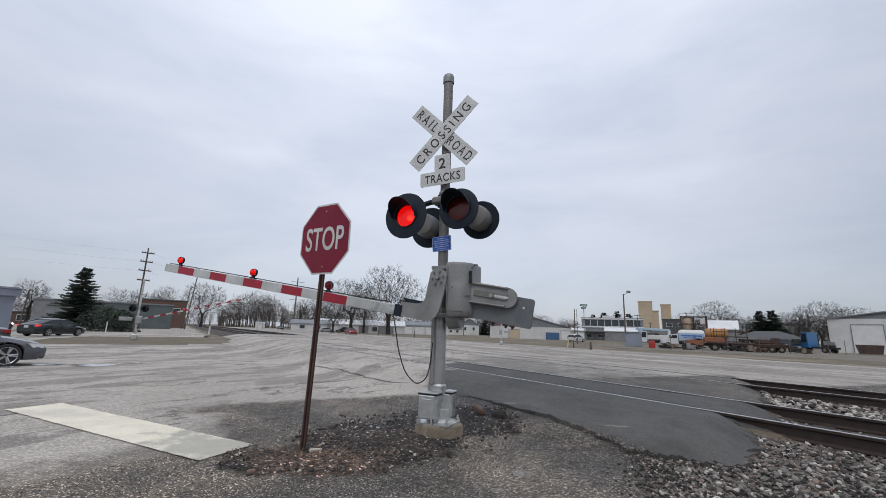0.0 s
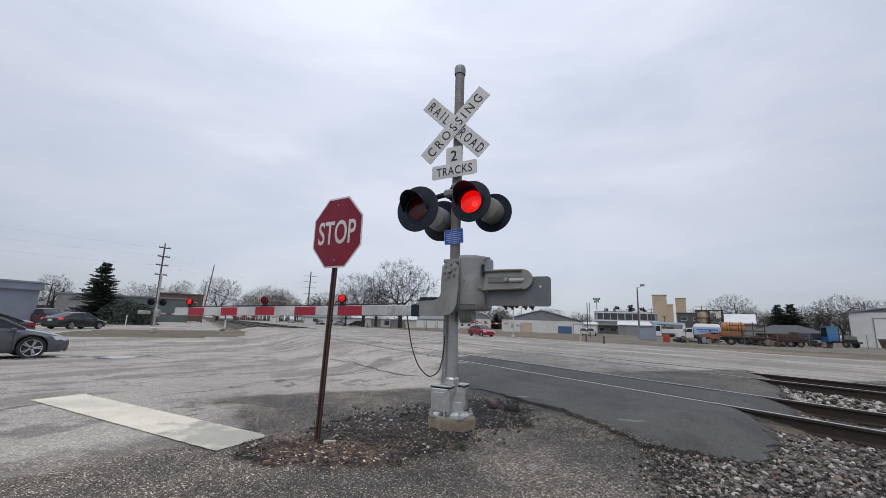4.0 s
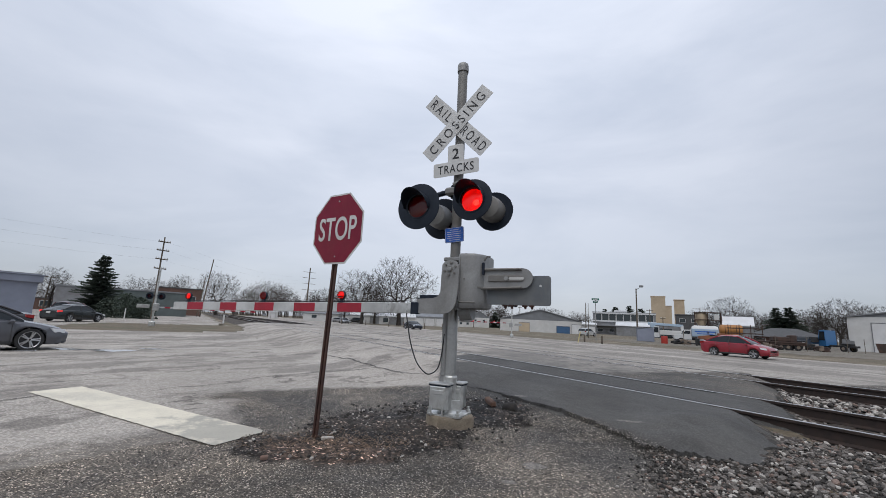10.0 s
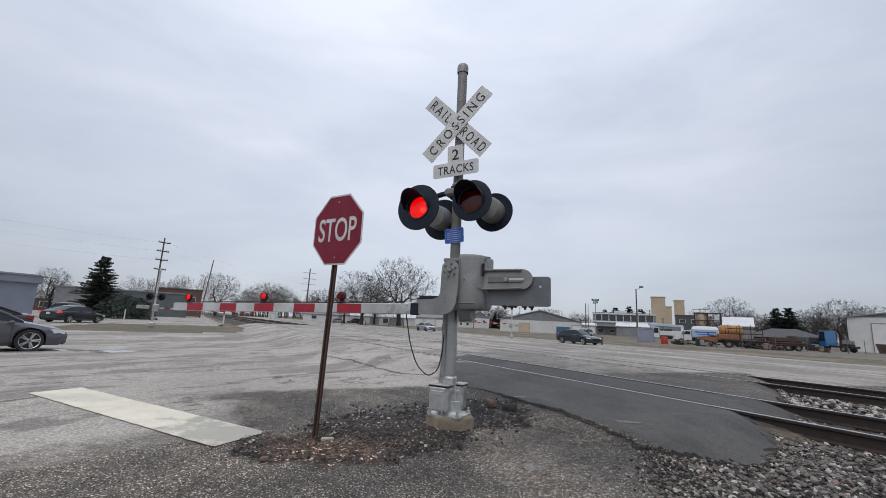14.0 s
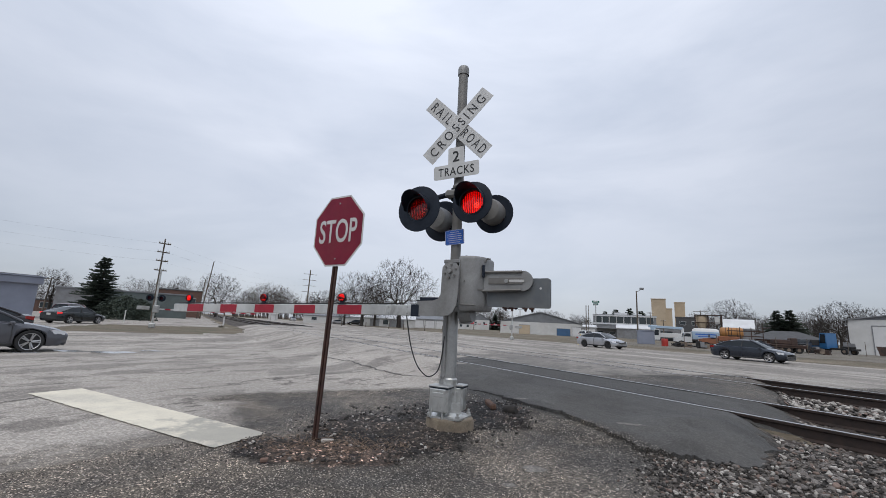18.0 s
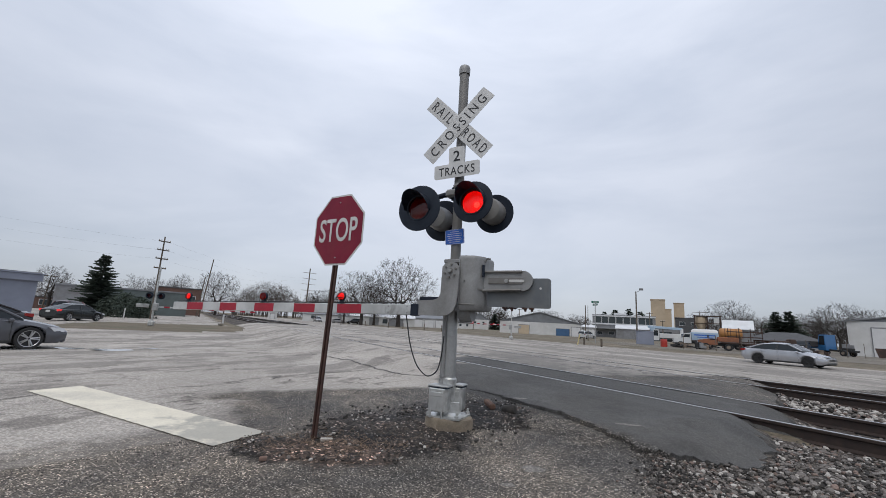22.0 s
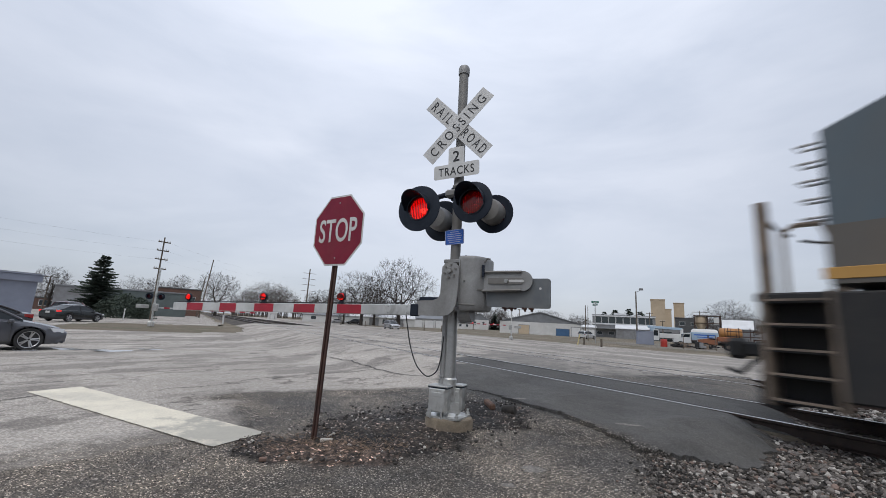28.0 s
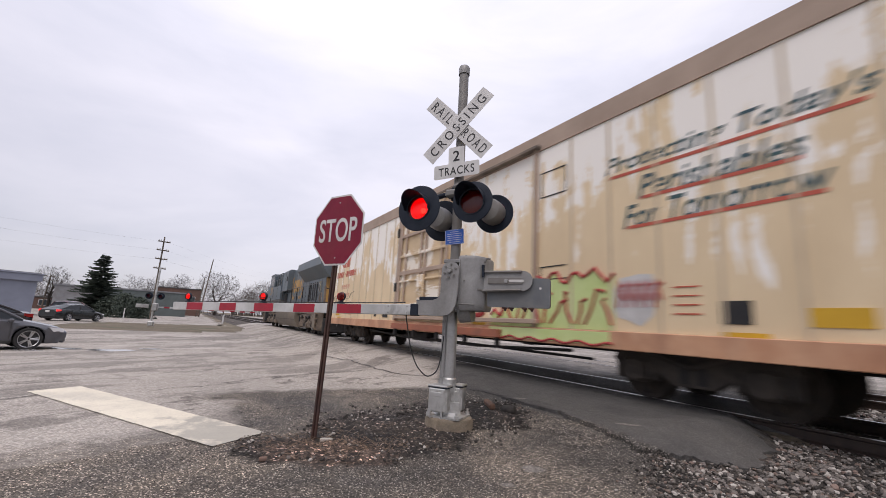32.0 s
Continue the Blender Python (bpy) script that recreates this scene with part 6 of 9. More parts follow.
    for z in (4.0, 3.5, 2.12, 1.88):
        part("hatch_edge", Shape().box((-14.85, yo, z), (0.66, 0.012, 0.02)), M["frame"], side)
    for x, z, h in ((-14.55, 3.75, 0.5), (-15.17, 3.75, 0.5), (-14.55, 2.0, 0.24)):
        part("hatch_edge", Shape().box((x, yo, z), (0.02, 0.012, h)), M["frame"], side)
    for k, (text, x, z, w) in enumerate((("Protecting Today's", -17.65, 3.62, 3.24), ("Perishables", -17.63, 3.17, 2.05), ("For Tomorrow", -17.6, 2.74, 2.5))):
        words(text, 0.36, M["ink_green"], side, pose(x, yo, z, 0, 0, f), width=w, name="slogan", bold=0.006, slant=0.3)
        part("underline", Shape().box((x, yo, z - 0.17), (w * 0.94, 0.004, 0.05)), M["logo_red"], side)
    for x, z, w, h in ((-1.74, 1.2, 0.5, 0.19), (-18.77, 1.23, 0.5, 0.2)):
        part("placard", Shape().box((x, yo, z), (w, 0.014, h)), M["placard"], side, "yellow warning placard")
    for x, z, w, h in ((-7.15, 1.25, 0.45, 0.34), (-6.25, 1.2, 0.2, 0.2), (-17.83, 1.28, 0.34, 0.28)):
        part("service_panel", Shape().box((x, yo, z), (w, 0.014, h)), M["frame"], side, "black service panel")
    for x in (-2.0, -12.6, -17.9):
        part("reflector", Shape().box((x, yo, 1.0), (0.5, 0.014, 0.09)), M["placard"], side)
    # spray-painted letters, as plain shapes
    if y > 0:
        rnd = random.Random(5)
        n = 26
        top = [1.18 + 0.72 * smooth(0.0, 0.4, q / n) + 0.09 * math.sin(q * 1.7) + 0.05 * math.sin(q * 0.9 + 1) for q in range(n + 1)]
        xs = [-13.05 - 3.1 * q / n for q in range(n + 1)]
        crown = [(-x, z) for x, z in zip(xs, top)]
        field = [(-xs[0], 1.0), (-xs[-1], 1.0)] + crown[::-1]
        part("graffiti_fill", Shape().prism([(-x, z) for x, z in field][::-1], 0.0, 0.005, pose(0, yo, 0)), M["graf_green"], side, "lime green spray-painted field")
        part("graffiti_fill", Shape().box((-14.6, BW + 0.073, 0.87), (3.0, 0.006, 0.2)), M["graf_green"], side, "lime green spray paint on the sill")
        part("graffiti_outline", Shape().tube([(x, yo + 0.006, z) for x, z in zip(xs, top)], 0.032, 5), M["graf_red"], side, "red spray-painted outline")
        part("graffiti_outline", Shape().tube([(x, BW + 0.078, 0.78 + 0.03 * math.sin(q * 1.3)) for q, x in enumerate(xs)], 0.022, 5), M["graf_red"], side, "red spray-painted outline")
        for k in range(11):
            u, lean = 0.35 + 0.26 * k, (0.16, -0.1, 0.05)[k % 3]
            strokes = [(u - lean, 1.08), (u + 0.03 * (-1) ** k, 1.3), (u + lean * 0.6, 1.45 + 0.2 * (k % 2)), (u + lean + 0.1, 1.5 + 0.1 * (k % 2))]
            part("graffiti_stroke", Shape().tube([(-13.05 - u, yo + 0.008, z) for u, z in strokes], 0.03, 5), M["graf_red"], side, "red spray-painted strokes")
        for k in range(3):
            part("graffiti_stroke", Shape().tube([(-12.48 + 0.33 * math.cos(a), yo + 0.004, 1.33 + 0.06 * (k - 1) + (0.1 + 0.03 * k) * math.sin(a)) for a in [0.5 * i for i in range(13)]], 0.022, 5), M["graf_red"], side, "red spray-painted scrawl")
        for q in range(9):
            x, z = -0.95 - 0.15 * q, 1.6 + 0.22 * math.sin(q * 1.9)
            a0 = rnd.uniform(0, 3)
            pts = [(x + 0.16 * math.cos(a0 + 0.8 * i), yo, z + (0.2 if q % 3 else 0.1) * math.sin(a0 + 0.8 * i)) for i in range(7)]
            part("graffiti_stroke", Shape().tube(pts, 0.016, 4), M["graf_black"], side, "black spray-painted scrawl")
        for q in range(4):
            part("graffiti_stroke", Shape().tube([(-1.1 - 0.3 * q, yo, 1.42), (-1.3 - 0.3 * q, yo, 1.34 + 0.04 * q), (-1.5 - 0.3 * q, yo, 1.42)], 0.016, 4), M["graf_black"], side, "black spray-painted scrawl")
        part("graffiti_stroke", Shape().tube([(-2.6, yo, 1.86), (-3.1, yo, 1.8), (-3.4, yo, 2.05), (-3.75, yo, 2.1)], 0.01, 4), M["graf_black"], side, "black spray-painted scrawl")
        for q in range(5):
            x = -16.2 - 0.15 * q
            part("graffiti_stroke", Shape().tube([(x, yo, 1.35), (x - 0.06, yo, 1.75), (x - 0.12, yo, 1.45), (x - 0.02, yo, 1.6), (x - 0.14, yo, 1.7)], 0.022, 5), M["graf_red"], side, "red spray-painted scrawl")
        part("graffiti_patch", Shape().prism([(0.42 * math.cos(2 * math.pi * i / 14) * rnd.uniform(0.8, 1.1), 0.4 * math.sin(2 * math.pi * i / 14) * rnd.uniform(0.8, 1.1)) for i in range(14)][::-1], -0.003, 0.003, pose(-16.5, yo - 0.002, 1.5)), M["white"], side, "white painted-over patch")
for x, w in ((X0, 1), (X1, -1)):
    en = part("car_end", Shape().box((x + w * 0.02, 0, 2.75), (0.06, 2.9, 3.5), 0.01), M["reefer_top"], car)
    for k in range(8):
        part("end_rib", Shape().box((x + w * 0.07, 0, 1.2 + 0.44 * k), (0.06, 2.7, 0.1), 0.02), M["reefer_top"], en)
    for y in (-1.35, 1.35):
        for xx in (-0.2, 0.2):
            part("ladder_rail", Shape().tube([(x + w * 0.16, y + xx, 0.6), (x + w * 0.16, y + xx, 3.2)], 0.02, 6), M["loco_white"], en)
        for k in range(7):
            part("ladder_rung", Shape().tube([(x + w * 0.16, y - 0.2, 0.7 + 0.38 * k), (x + w * 0.16, y + 0.2, 0.7 + 0.38 * k)], 0.016, 6), M["loco_white"], en)
    part("brake_platform", Shape().box((x + w * 0.25, 0, 1.25), (0.4, 1.4, 0.05), 0.01), M["frame"], en)
    if w > 0:
        pf = part("end_platform", Shape().box((x + 0.45, 0, 0.93), (0.9, 2.9, 0.12), 0.02), M["frame"], car, "dark end platform with a machinery box")
        part("machinery_box", Shape().box((x + 0.36, -0.1, 1.46), (0.6, 2.5, 0.94), 0.03), M["frame"], pf, "dark machinery box")
        for xx in (0.1, 0.88):
            for yy in (1.38, 0.5, -1.38):
                part("post", Shape().box((x + xx, yy, 1.75), (0.07, 0.07, 1.75), 0.01), M["loco_white"], pf, "pale rail post")
        for zz in (1.35, 1.9, 2.45):
            part("rail", Shape().tube([(x + 0.1, 1.38, zz), (x + 0.88, 1.38, zz), (x + 0.88, -1.38, zz)], 0.02, 6), M["frame"], pf)
        part("walkway_edge", Shape().box((x + 0.5, 1.44, 1.0), (0.8, 0.03, 0.03)), M["loco_white"], pf)
    part("end_sill", Shape().box((x - w * 0.15, 0, 0.86), (0.4, 2.9, 0.3), 0.02), M["reefer_sill"], car)
    coupler(car, x + w * 0.92, w)
part("centre_sill", Shape().box(((X0 + X1) / 2, 0, 0.8), (18.5, 0.6, 0.35), 0.03), M["frame"], car)
for x in (-6.5, -9.0, -11.5, -14.0):
    part("crossbearer", Shape().box((x, 0, 0.78), (0.25, 2.8, 0.25), 0.02), M["frame"], car)
part("brake_reservoir", Shape().tube([(-8.2, 0.9, 0.62), (-9.4, 0.9, 0.62)], 0.2, 14), M["frame"], car)
part("brake_pipe", Shape().tube([(-5.0, 1.2, 0.62), (-8.0, 1.25, 0.5), (-12.0, 1.2, 0.5), (-15.0, 1.2, 0.62)], 0.03, 7).tube([(-4.5, 1.0, 0.55), (-15.3, 1.0, 0.5)], 0.025, 7), M["frame"], car)
bogie(car, -2.95, (-2.05, -3.75), 0.44, "front_truck", "truck_dark")
bogie(car, -17.0, (-16.2, -17.9), 0.44, "rear_truck", "truck_dark")
CAR_LAG = 22.95

# ---- cars ----
def paint(name, a, rough=0.3, metal=0.2):
    return mat(name, a, tuple(c * 0.9 for c in a), 2.0, rough * 0.8, metal, coat=0.6, spec=0.45, stain=tuple(c * 0.6 + 0.03 for c in a), big=1.2, amount=0.25)


def lerp_table(tab, x):
    for (x0, v0), (x1, v1) in zip(tab, tab[1:]):
        if x <= x1:
            t = (x - x0) / (x1 - x0)
            return v0 + (v1 - v0) * max(0.0, t)
    return tab[-1][1]


def make_car(name, label, category, body, spec, m, group="", lit=(), rims=None, black_front=False):
    """A car in parts; x forward, origin on the ground under its middle. spec: length, width, height, wheelbase and side profiles."""
    L, W, H, B, R = spec["L"], spec["W"] / 2, spec["H"], spec["B"], spec["R"]
    ax = (spec["front"], spec["front"] - B)
    root = thing(name, label, category, m, group)
    deck, belt = spec["deck"], spec["belt"]
    xs = sorted(set([-L / 2 + L * i / 44 for i in range(45)] + [a + R * 1.12 * math.cos(radians(q)) for a in ax for q in range(0, 181, 20)]))
    rings = []
    for x in xs:
        e = (abs(x) - (L / 2 - 0.42)) / 0.42 if abs(x) > L / 2 - 0.42 else 0.0
        w = W * (1 - 0.20 * e * e)
        lo = 0.2 + 0.16 * max(0.0, e) ** 2
        for a in ax:
            if abs(x - a) < R * 1.12:
                lo = max(lo, R + math.sqrt((R * 1.12) ** 2 - (x - a) ** 2) * 0.98)
        top, bl = lerp_table(deck, x), lerp_table(belt, x)
        lo = min(lo, bl - 0.06)
        half = [(w * 0.93, lo), (w * 0.985, lo + (bl - lo) * 0.3), (w, lo + (bl - lo) * 0.6), (w * 0.965, bl), (w * 0.86, bl + (top - bl) * 0.65), (w * 0.6, top), (0.0, top + 0.015)]
        rings.append([(x, y, z) for y, z in half] + [(x, -y, z) for y, z in half[-2::-1]])
    part("body", Shape().loft(rings, closed=False, cap=True), body, root, sharp=28)
    part("underbody", Shape().box((0, 0, 0.3), (L * 0.94, W * 1.5, 0.22), 0.04), M["plastic"], root)
    # cabin: glass with the roof skin and pillars over it
    roof = spec["roof"]
    x0, x1 = roof[0][0], roof[-1][0]
    gs = [x0 + (x1 - x0) * i / 26 for i in range(27)]

    def hw(z, x):
        b = lerp_table(belt, x)
        return W * (0.90 - 0.24 * max(0.0, (z - b)) / max(0.2, H - b))
    rings, skin = [], []
    for x in gs:
        z, b = lerp_table(roof, x), lerp_table(belt, x) - 0.03
        mid = b + (z - b) * 0.9
        half = [(hw(b, x), b), (hw((b + mid) / 2, x), (b + mid) / 2), (hw(mid, x), mid), (hw(z, x) * 0.86, z), (0.0, z + 0.012)]
        rings.append([(x, y, q) for y, q in half] + [(x, -y, q) for y, q in half[-2::-1]])
    cabin = part("glasshouse", Shape().loft(rings, closed=False, cap=True), M["glass"], root, "dark car windows", sharp=25)
    top0, top1 = spec["skin"]
    rings = []
    for x in [top0 + (top1 - top0) * i / 14 for i in range(15)]:
        z = lerp_table(roof, x) + 0.008
        b = lerp_table(belt, x)
        mid = b + (z - b) * 0.87
        half = [(hw(mid, x) + 0.012, mid), (hw(z, x) * 0.9, z - 0.008), (hw(z, x) * 0.7, z + 0.01), (0.0, z + 0.018)]
        rings.append([(x, y, q) for y, q in half] + [(x, -y, q) for y, q in half[-2::-1]])
    part("roof", Shape().loft(rings, closed=False, cap=False), body, root)
    for y in (-1, 1):
        for x in spec["pillars"]:
            z, b = lerp_table(roof, x), lerp_table(belt, x)
            part("pillar", Shape().tube([(x - 0.04, y * (hw(b, x) + 0.004), b), (x + 0.0, y * (hw((b + z) / 2, x) + 0.006), (b + z) / 2), (x + 0.03, y * (hw(z, x) + 0.0), z - 0.05)], 0.032, 6), M["plastic"], cabin)
        for tab in (spec["a_pillar"], spec["c_pillar"]):
            part("pillar", Shape().tube([(x, y * (hw(z, x) - 0.005), z) for x, z in tab], 0.045, 7), body, cabin)
        part("mirror", Shape().box((spec["a_pillar"][0][0] - 0.22, y * (W + 0.07), lerp_table(belt, spec["a_pillar"][0][0]) + 0.08), (0.14, 0.2, 0.13), 0.04), body, root)
        part("sill", Shape().box((ax[1] + B / 2, y * (W * 0.95), 0.25), (B - 2.3 * R, 0.08, 0.1), 0.02), M["plastic"], root)
        for x in spec["handles"]:
            part("door_handle", Shape().box((x, y * (W * 0.985), lerp_table(belt, x) - 0.12), (0.2, 0.03, 0.03), 0.01), body, root)
        for x in spec["seams"]:
            part("door_seam", Shape().box((x, y * W * 0.992, (lerp_table(belt, x) + 0.3) / 2), (0.012, 0.02, lerp_table(belt, x) - 0.34)), M["plastic"], root)
        hl = part("headlight", Shape().prism([(0, -0.07), (0.0, 0.05), (-0.42, 0.09), (-0.3, -0.05)], -0.07, 0.07, pose(L / 2 - 0.12, y * (W * 0.80), lerp_table(deck, L / 2 - 0.3) - 0.13, 0, 0, -y * 20)),
                  M["beam"] if "head" in lit else M["headlight"], root, "headlight")
        part("tail_lamp", Shape().prism([(0, -0.08), (0.32, -0.02), (0.3, 0.09), (0.0, 0.09)], -0.07, 0.07, pose(-L / 2 + 0.03, y * (W * 0.80), lerp_table(deck, -L / 2 + 0.2) - 0.16, 0, 0, y * 18)),
             M["tail"] if "tail" in lit else M["redglass"], root, "red tail lamp")
    part("grille", Shape().box((L / 2 - 0.05, 0, 0.52), (0.1, W * 1.15, 0.2), 0.03), M["plastic"], root)
    part("bumper", Shape().box((L / 2 - 0.07, 0, 0.3), (0.16, W * 1.5, 0.17), 0.05), M["plastic"] if black_front else body, root)
    if black_front:
        part("bonnet_edge", Shape().box((L / 2 - 0.2, 0, 0.55), (0.36, W * 1.66, 0.3), 0.1), M["plastic"], root, "black unpainted front end")
    part("number_plate", Shape().box((-L / 2 - 0.005, 0, 0.75), (0.03, 0.36, 0.16), 0.01), M["white"], root)
    wm = rims or M["alloy"]
    for a in ax:
        for y in (-1, 1):
            wh = part("wheel", Shape().lathe([(0.0, -0.03), (R * 0.5, -0.05), (R * 0.75, -0.05), (R * 0.75, 0.1)], 24, pose(0, 0, 0, 90 * y, 0, 0)), M["plastic"], root, m=pose(a, y * (W * 0.9), R))
            part("tyre", Shape().lathe([(R * 0.75, -0.1), (R * 0.95, -0.11), (R, -0.07), (R, 0.07), (R * 0.95, 0.11), (R * 0.75, 0.1)], 28), M["tyre"], wh, m=pose(0, 0, 0, 90, 0, 0))
            sp = Shape()
            for k in range(5):
                g = radians(72 * k)
                for dv in (-0.13, 0.13):
                    sp.tube([(0.03 * math.cos(g), 0.075 * y, 0.03 * math.sin(g)), (R * 0.72 * math.cos(g + dv), 0.095 * y, R * 0.72 * math.sin(g + dv))], [0.03, 0.018], 5)
            sp.lathe([(R * 0.7, 0.085), (R * 0.76, 0.1), (R * 0.76, 0.08)], 24, pose(0, 0, 0, -90 * y, 0, 0))
            part("rim", sp, wm, wh, "spoked wheel rim")
            WHEELS.setdefault(root.name, []).append((wh, R))
    return root


WHEELS = {}
SEDAN = dict(L=4.62, W=1.82, H=1.43, B=2.70, R=0.325, front=1.40,
             deck=[(-2.31, 0.88), (-2.15, 1.0), (-1.6, 1.02), (-1.0, 1.0), (0.6, 1.0), (1.0, 0.97), (1.6, 0.86), (2.1, 0.74), (2.31, 0.6)],
             belt=[(-2.31, 0.78), (-1.6, 0.93), (-0.5, 0.92), (0.7, 0.89), (1.4, 0.78), (2.31, 0.55)],
             roof=[(-1.92, 1.0), (-1.45, 1.18), (-1.0, 1.34), (-0.5, 1.42), (-0.1, 1.43), (0.2, 1.41), (0.55, 1.28), (0.95, 1.08), (1.18, 0.96)],
             skin=(-1.0, 0.25), pillars=(-0.2,), a_pillar=[(1.12, 0.97), (0.75, 1.17), (0.28, 1.39)], c_pillar=[(-1.85, 0.99), (-1.4, 1.17), (-0.95, 1.33)],
             handles=(-0.9, 0.05), seams=(-1.05, -0.15, 0.95))
SMALL = dict(SEDAN, L=4.40, W=1.74, H=1.50, B=2.525, R=0.31, front=1.32,
             deck=[(-2.2, 0.95), (-2.05, 1.06), (-1.6, 1.07), (-1.0, 1.04), (0.6, 1.02), (1.0, 1.0), (1.6, 0.9), (2.0, 0.78), (2.2, 0.6)],
             belt=[(-2.2, 0.85), (-1.6, 0.98), (-0.5, 0.96), (0.7, 0.92), (1.4, 0.8), (2.2, 0.55)],
             roof=[(-1.8, 1.06), (-1.4, 1.25), (-1.0, 1.41), (-0.5, 1.5), (-0.1, 1.51), (0.2, 1.48), (0.6, 1.32), (0.95, 1.14), (1.2, 0.99)],
             a_pillar=[(1.14, 1.0), (0.75, 1.24), (0.28, 1.46)], c_pillar=[(-1.75, 1.05), (-1.38, 1.24), (-0.95, 1.40)])
FASTBACK = dict(SEDAN, L=4.66, W=1.80, H=1.42, roof=[(-2.0, 1.0), (-1.5, 1.17), (-1.0, 1.32), (-0.5, 1.41), (-0.1, 1.42), (0.2, 1.40), (0.55, 1.28), (0.95, 1.1), (1.2, 0.97)])
SUV = dict(SEDAN, L=4.6, W=1.85, H=1.70, R=0.36, front=1.35,
           deck=[(-2.3, 1.05), (-2.2, 1.12), (-1.0, 1.12), (0.6, 1.12), (1.0, 1.08), (1.6, 1.0), (2.1, 0.88), (2.3, 0.7)],
           belt=[(-2.3, 1.0), (-1.6, 1.06), (-0.5, 1.04), (0.7, 1.02), (1.4, 0.92), (2.3, 0.65)],
           roof=[(-2.26, 1.1), (-2.05, 1.45), (-1.85, 1.62), (-1.0, 1.7), (-0.2, 1.71), (0.15, 1.67), (0.6, 1.42), (1.05, 1.12)],
           skin=(-1.95, 0.2), pillars=(-0.3, -1.3), a_pillar=[(1.0, 1.13), (0.6, 1.4), (0.2, 1.64)], c_pillar=[(-2.24, 1.12), (-2.08, 1.42), (-1.9, 1.6)])

LANE_TURN = TRAIN_TURN + 180
red_car = make_car("sedan", "bright red compact sedan driving along the street", "car", paint("red_car_paint", (0.31, 0.018, 0.034)), SMALL, pose(*at(34, 94, -0.2), 0, 0, LANE_TURN), "passing cars")
dark_car = make_car("sedan", "dark blue sedan driving along the street", "car", paint("dark_blue_car_paint", (0.014, 0.02, 0.034)), SEDAN, pose(*at(34, 110, -0.2), 0, 0, LANE_TURN), "passing cars")
silver_car = make_car("sedan", "silver sedan with an unpainted black front driving past", "car", paint("silver_car_paint", (0.50, 0.51, 0.54), 0.3, 0.6), FASTBACK, pose(*at(34, 120, -0.2), 0, 0, LANE_TURN), "passing cars",
                      rims=M["plastic"], black_front=True)
suv = make_car("sport_utility_car", "pale silver sport utility car far down the street", "car", paint("pale_silver_paint", (0.45, 0.45, 0.46), 0.3, 0.5), SUV, pose(*at(34, 150, -0.2), 0, 0, LANE_TURN), "passing cars")


def stand(x, y, turn, z=None):
    d, s = to_ds(x, y)
    return pose(x, y, height(d, s) if z is None else z, 0, 0, turn)


# waiting cars on the near side
make_car("sedan", "dark grey sedan waiting on the asphalt", "car", paint("grey_car_paint", (0.085, 0.088, 0.102)), dict(FASTBACK, R=0.345), stand(-14.43, 12.73, 54.4), "waiting cars")
make_car("sedan", "dark sedan waiting with red tail lamps", "car", paint("black_car_paint", (0.02, 0.016, 0.018)), SEDAN, stand(-20.75, 18.05, 230), "waiting cars")
make_car("sedan", "black sedan waiting with brake lights on", "car", paint("dark_teal_paint", (0.012, 0.018, 0.022)), SEDAN, stand(-31.6, 36.2, 87), "waiting cars", lit=("tail",))
van = make_car("sport_utility_car", "maroon sport utility car with lit headlights", "car", paint("maroon_paint", (0.08, 0.018, 0.025)), SUV, stand(-37.6, 42.8, -22), "waiting cars", lit=("head",))
make_car("sedan", "parked pale sedan by the white houses", "car", paint("pale_car_paint", (0.4, 0.4, 0.41)), SEDAN, stand(-31.0, 128.0, 20), "parked cars")
make_car("sport_utility_car", "dark parked sport utility car by the white houses", "car", paint("black_suv_paint", (0.02, 0.02, 0.022)), SUV, stand(-26.5, 130.0, 200), "parked cars")

make_car("sport_utility_car", "white van parked beside the grass verge", "car", paint("white_van_paint", (0.62, 0.63, 0.63)), dict(SUV, H=1.9), pose(*out(19.55, 96, -0.2), 0, 0, 40), "parked cars")

